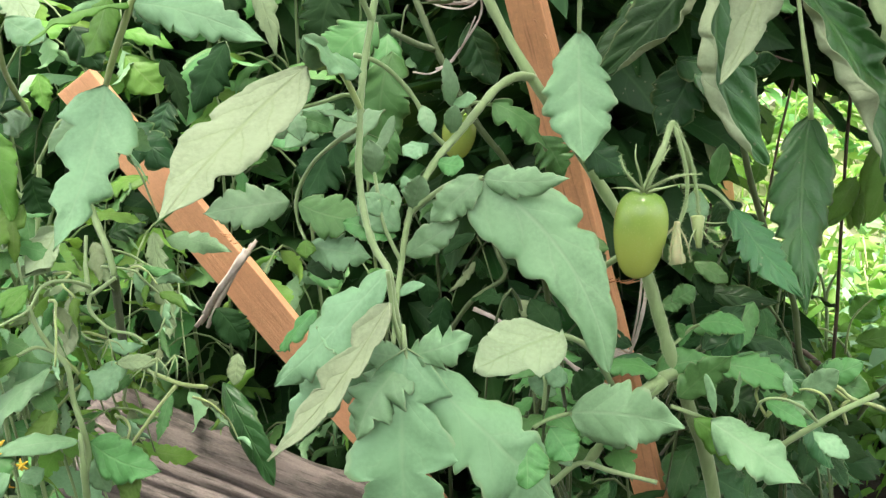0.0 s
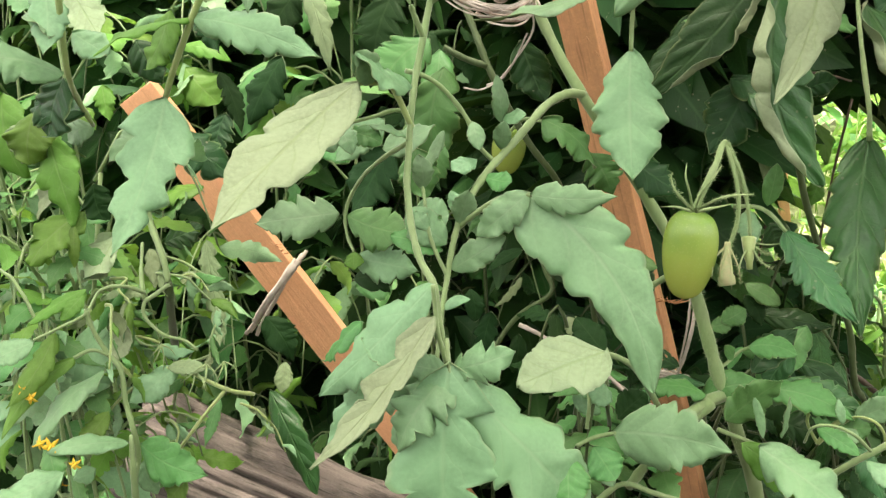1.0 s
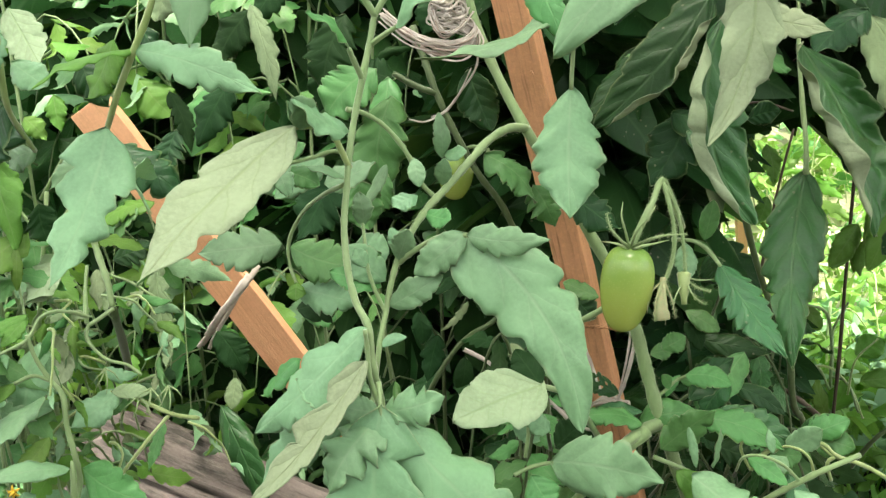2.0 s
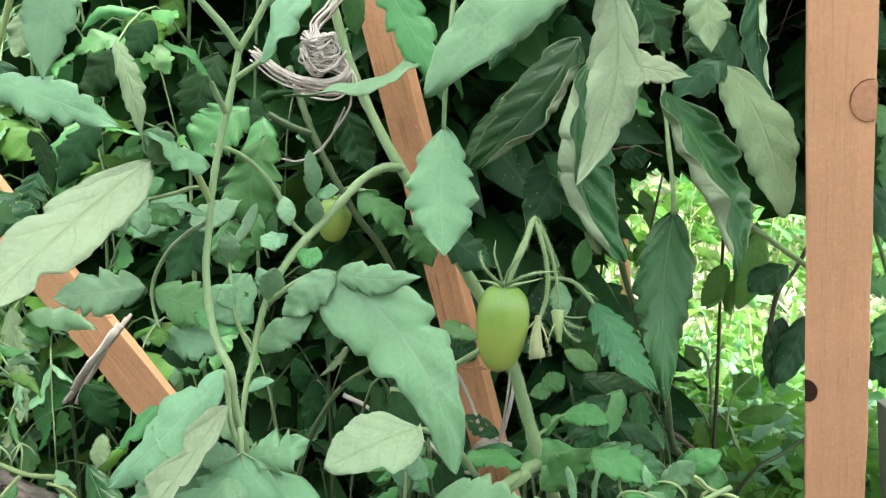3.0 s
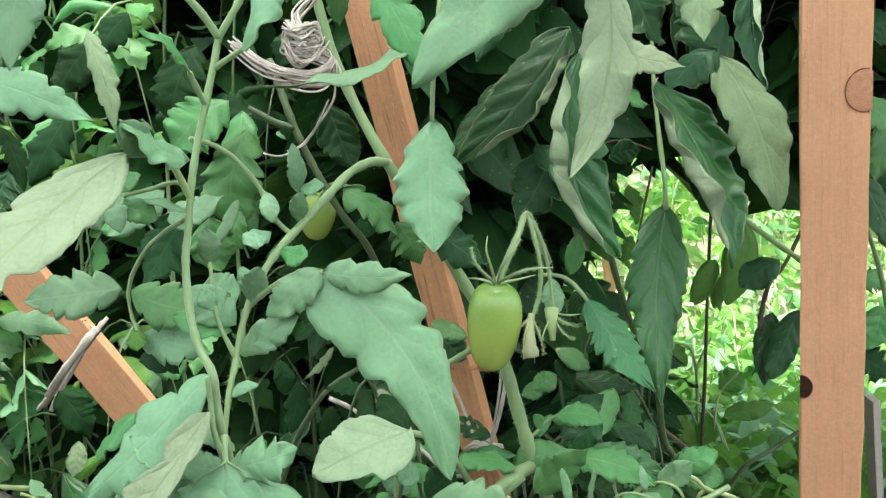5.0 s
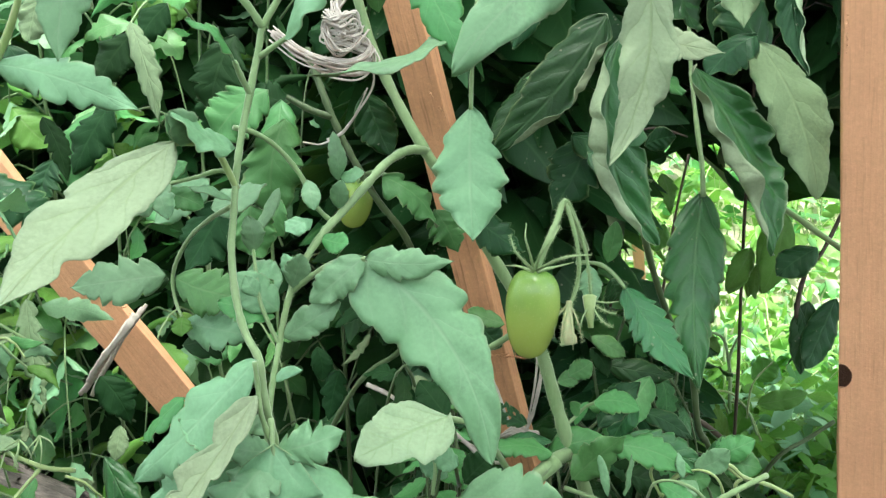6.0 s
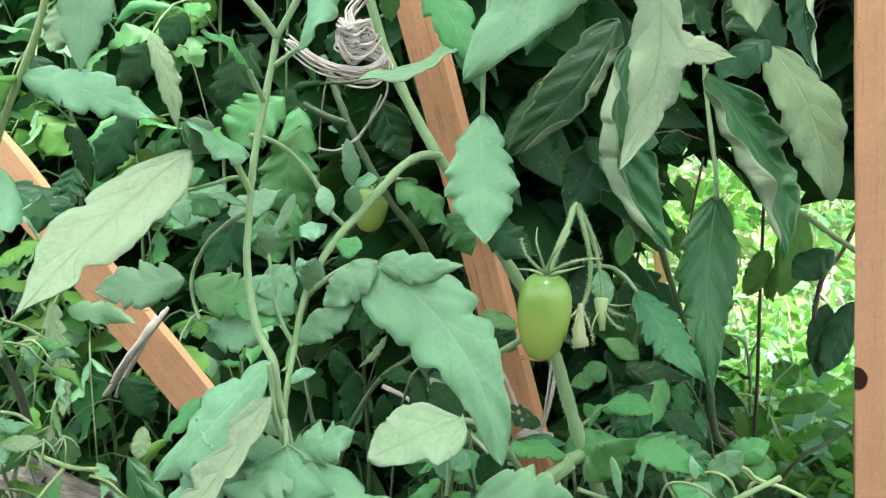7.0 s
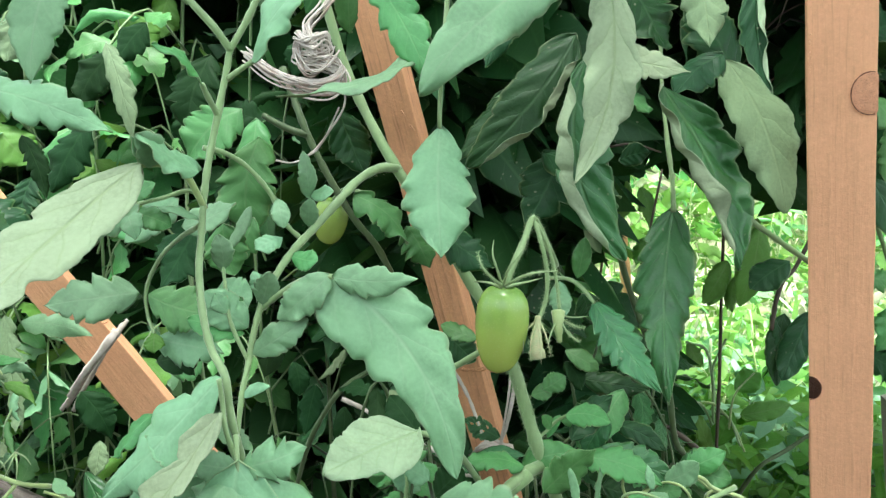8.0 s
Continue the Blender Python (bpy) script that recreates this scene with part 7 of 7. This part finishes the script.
def sprig(owner, start, way, reach, leaves, mats, seed, size):
    """A thin arching stalk with narrow wilted leaflets that curl and twist."""
    rng = random.Random(seed)
    start, way = Vector(start), Vector(way).normalized()
    line = [start + way * reach * f + Vector((rng.uniform(-1, 1), rng.uniform(-1, 1), 0)) * reach * 0.10 + Vector((0, 0, reach * (0.55 * f - 0.75 * f * f))) for f in (0, 0.25, 0.5, 0.75, 1.0)]
    stalk = tube("leaf_stalk", owner, [tuple(p) for p in line], 0.0013, 0.0006, rng.choice((STEM, STEM_LIME)), sides=6, steps=4)
    for k in range(leaves):
        f = (k + 0.6) / leaves
        base = line[min(3, int(f * 4))].lerp(line[min(4, int(f * 4) + 1)], f * 4 - int(f * 4)) if f < 1 else line[4]
        out = (way * 0.4 + Vector((rng.uniform(-1, 1), rng.uniform(-0.8, 0.4), rng.uniform(-1.1, 0.25)))).normalized()
        long = size * rng.uniform(0.6, 1.35)
        top, below = SIDES[rng.choice(mats)]
        mesh = blade_mesh("leaflet", length=long, width=long * rng.uniform(0.28, 0.5), teeth=rng.choice((3, 4)), lobe=rng.uniform(0.1, 0.3), curl=rng.uniform(0.3, 1.3), arch=rng.uniform(-0.1, 0.16), bend=rng.uniform(-0.16, 0.16), twist=rng.uniform(-60, 60), ruffle=0.07, seed=seed * 31 + k, rows=30, cols=6)
        link_mesh("leaflet", mesh, (top, below), stalk, leaf_pose(base, base + out * long, rng.uniform(-30, 30), FRONT, rng.random() < 0.2))
    return stalk


tangle = random.Random(77)
for k in range(30):
    x, z = tangle.uniform(-0.43, -0.30), tangle.uniform(0.45, 0.60)
    sprig(left_plant, (x, 0.50 + (x + 0.3) * -0.15 + tangle.uniform(-0.05, 0.07), z), (tangle.uniform(-1, 1), tangle.uniform(-0.7, 0.2), tangle.uniform(-0.8, 0.4)), tangle.uniform(0.03, 0.065), 5, ("top", "top", "lime", "fresh", "pale"), 900 + k, 0.021)
leaf_mass("thin_stalks", "thin upright weed stalks behind the post", ((0.2, 1.1, 0.0), (0.9, 2.0, 0.02)), 420, 0.2, [WEED, LIME], 35, upright=0.85, category="weeds")
# Foliage darkened by colour and placed also to shade the space under it.
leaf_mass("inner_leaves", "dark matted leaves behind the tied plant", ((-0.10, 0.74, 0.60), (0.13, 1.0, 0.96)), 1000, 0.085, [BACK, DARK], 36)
leafy_spots = [(-0.4112, 0.4981, 0.4956), (-0.4698, 0.5523, 0.5312), (-0.4331, 0.4577, 0.4794), (-0.4036, 0.5669, 0.5424), (-0.4165, 0.534, 0.5116)]
for i, (x, y, z) in enumerate(leafy_spots):
    bush(x, y, z - 0.10, z + 0.12, (0.0, 0.0), 9, 0.085, [TOP, FRESH, LIME], "pale leafy tomato shoot at the edge of the bed", 600 + i, 0.036, STEM)
# Dark greens here paint the shade of the low gaps.
for i, (x, y, z) in enumerate([(0.1861, 0.685, 0.3999), (0.1368, 0.7259, 0.4217), (0.141, 0.5937, 0.4035), (0.0807, 0.6196, 0.3826)]):
    bush(x, y, z - 0.08, z + 0.08, (0.0, 0.0), 8, 0.09, [MID, DARK, BACK], "low leafy tomato shoot below the hanging leaves", 640 + i, 0.045, STEM_DARK)
for i, (x, y, z) in enumerate([(-0.029, 0.5249, 0.4783), (-0.0071, 0.5009, 0.4575)]):
    bush(x, y, z - 0.06, z + 0.06, (0.0, 0.0), 7, 0.06, [FRESH, BACK], "small leafy tomato shoot at the foot of the stake", 660 + i, 0.032, STEM_DARK)
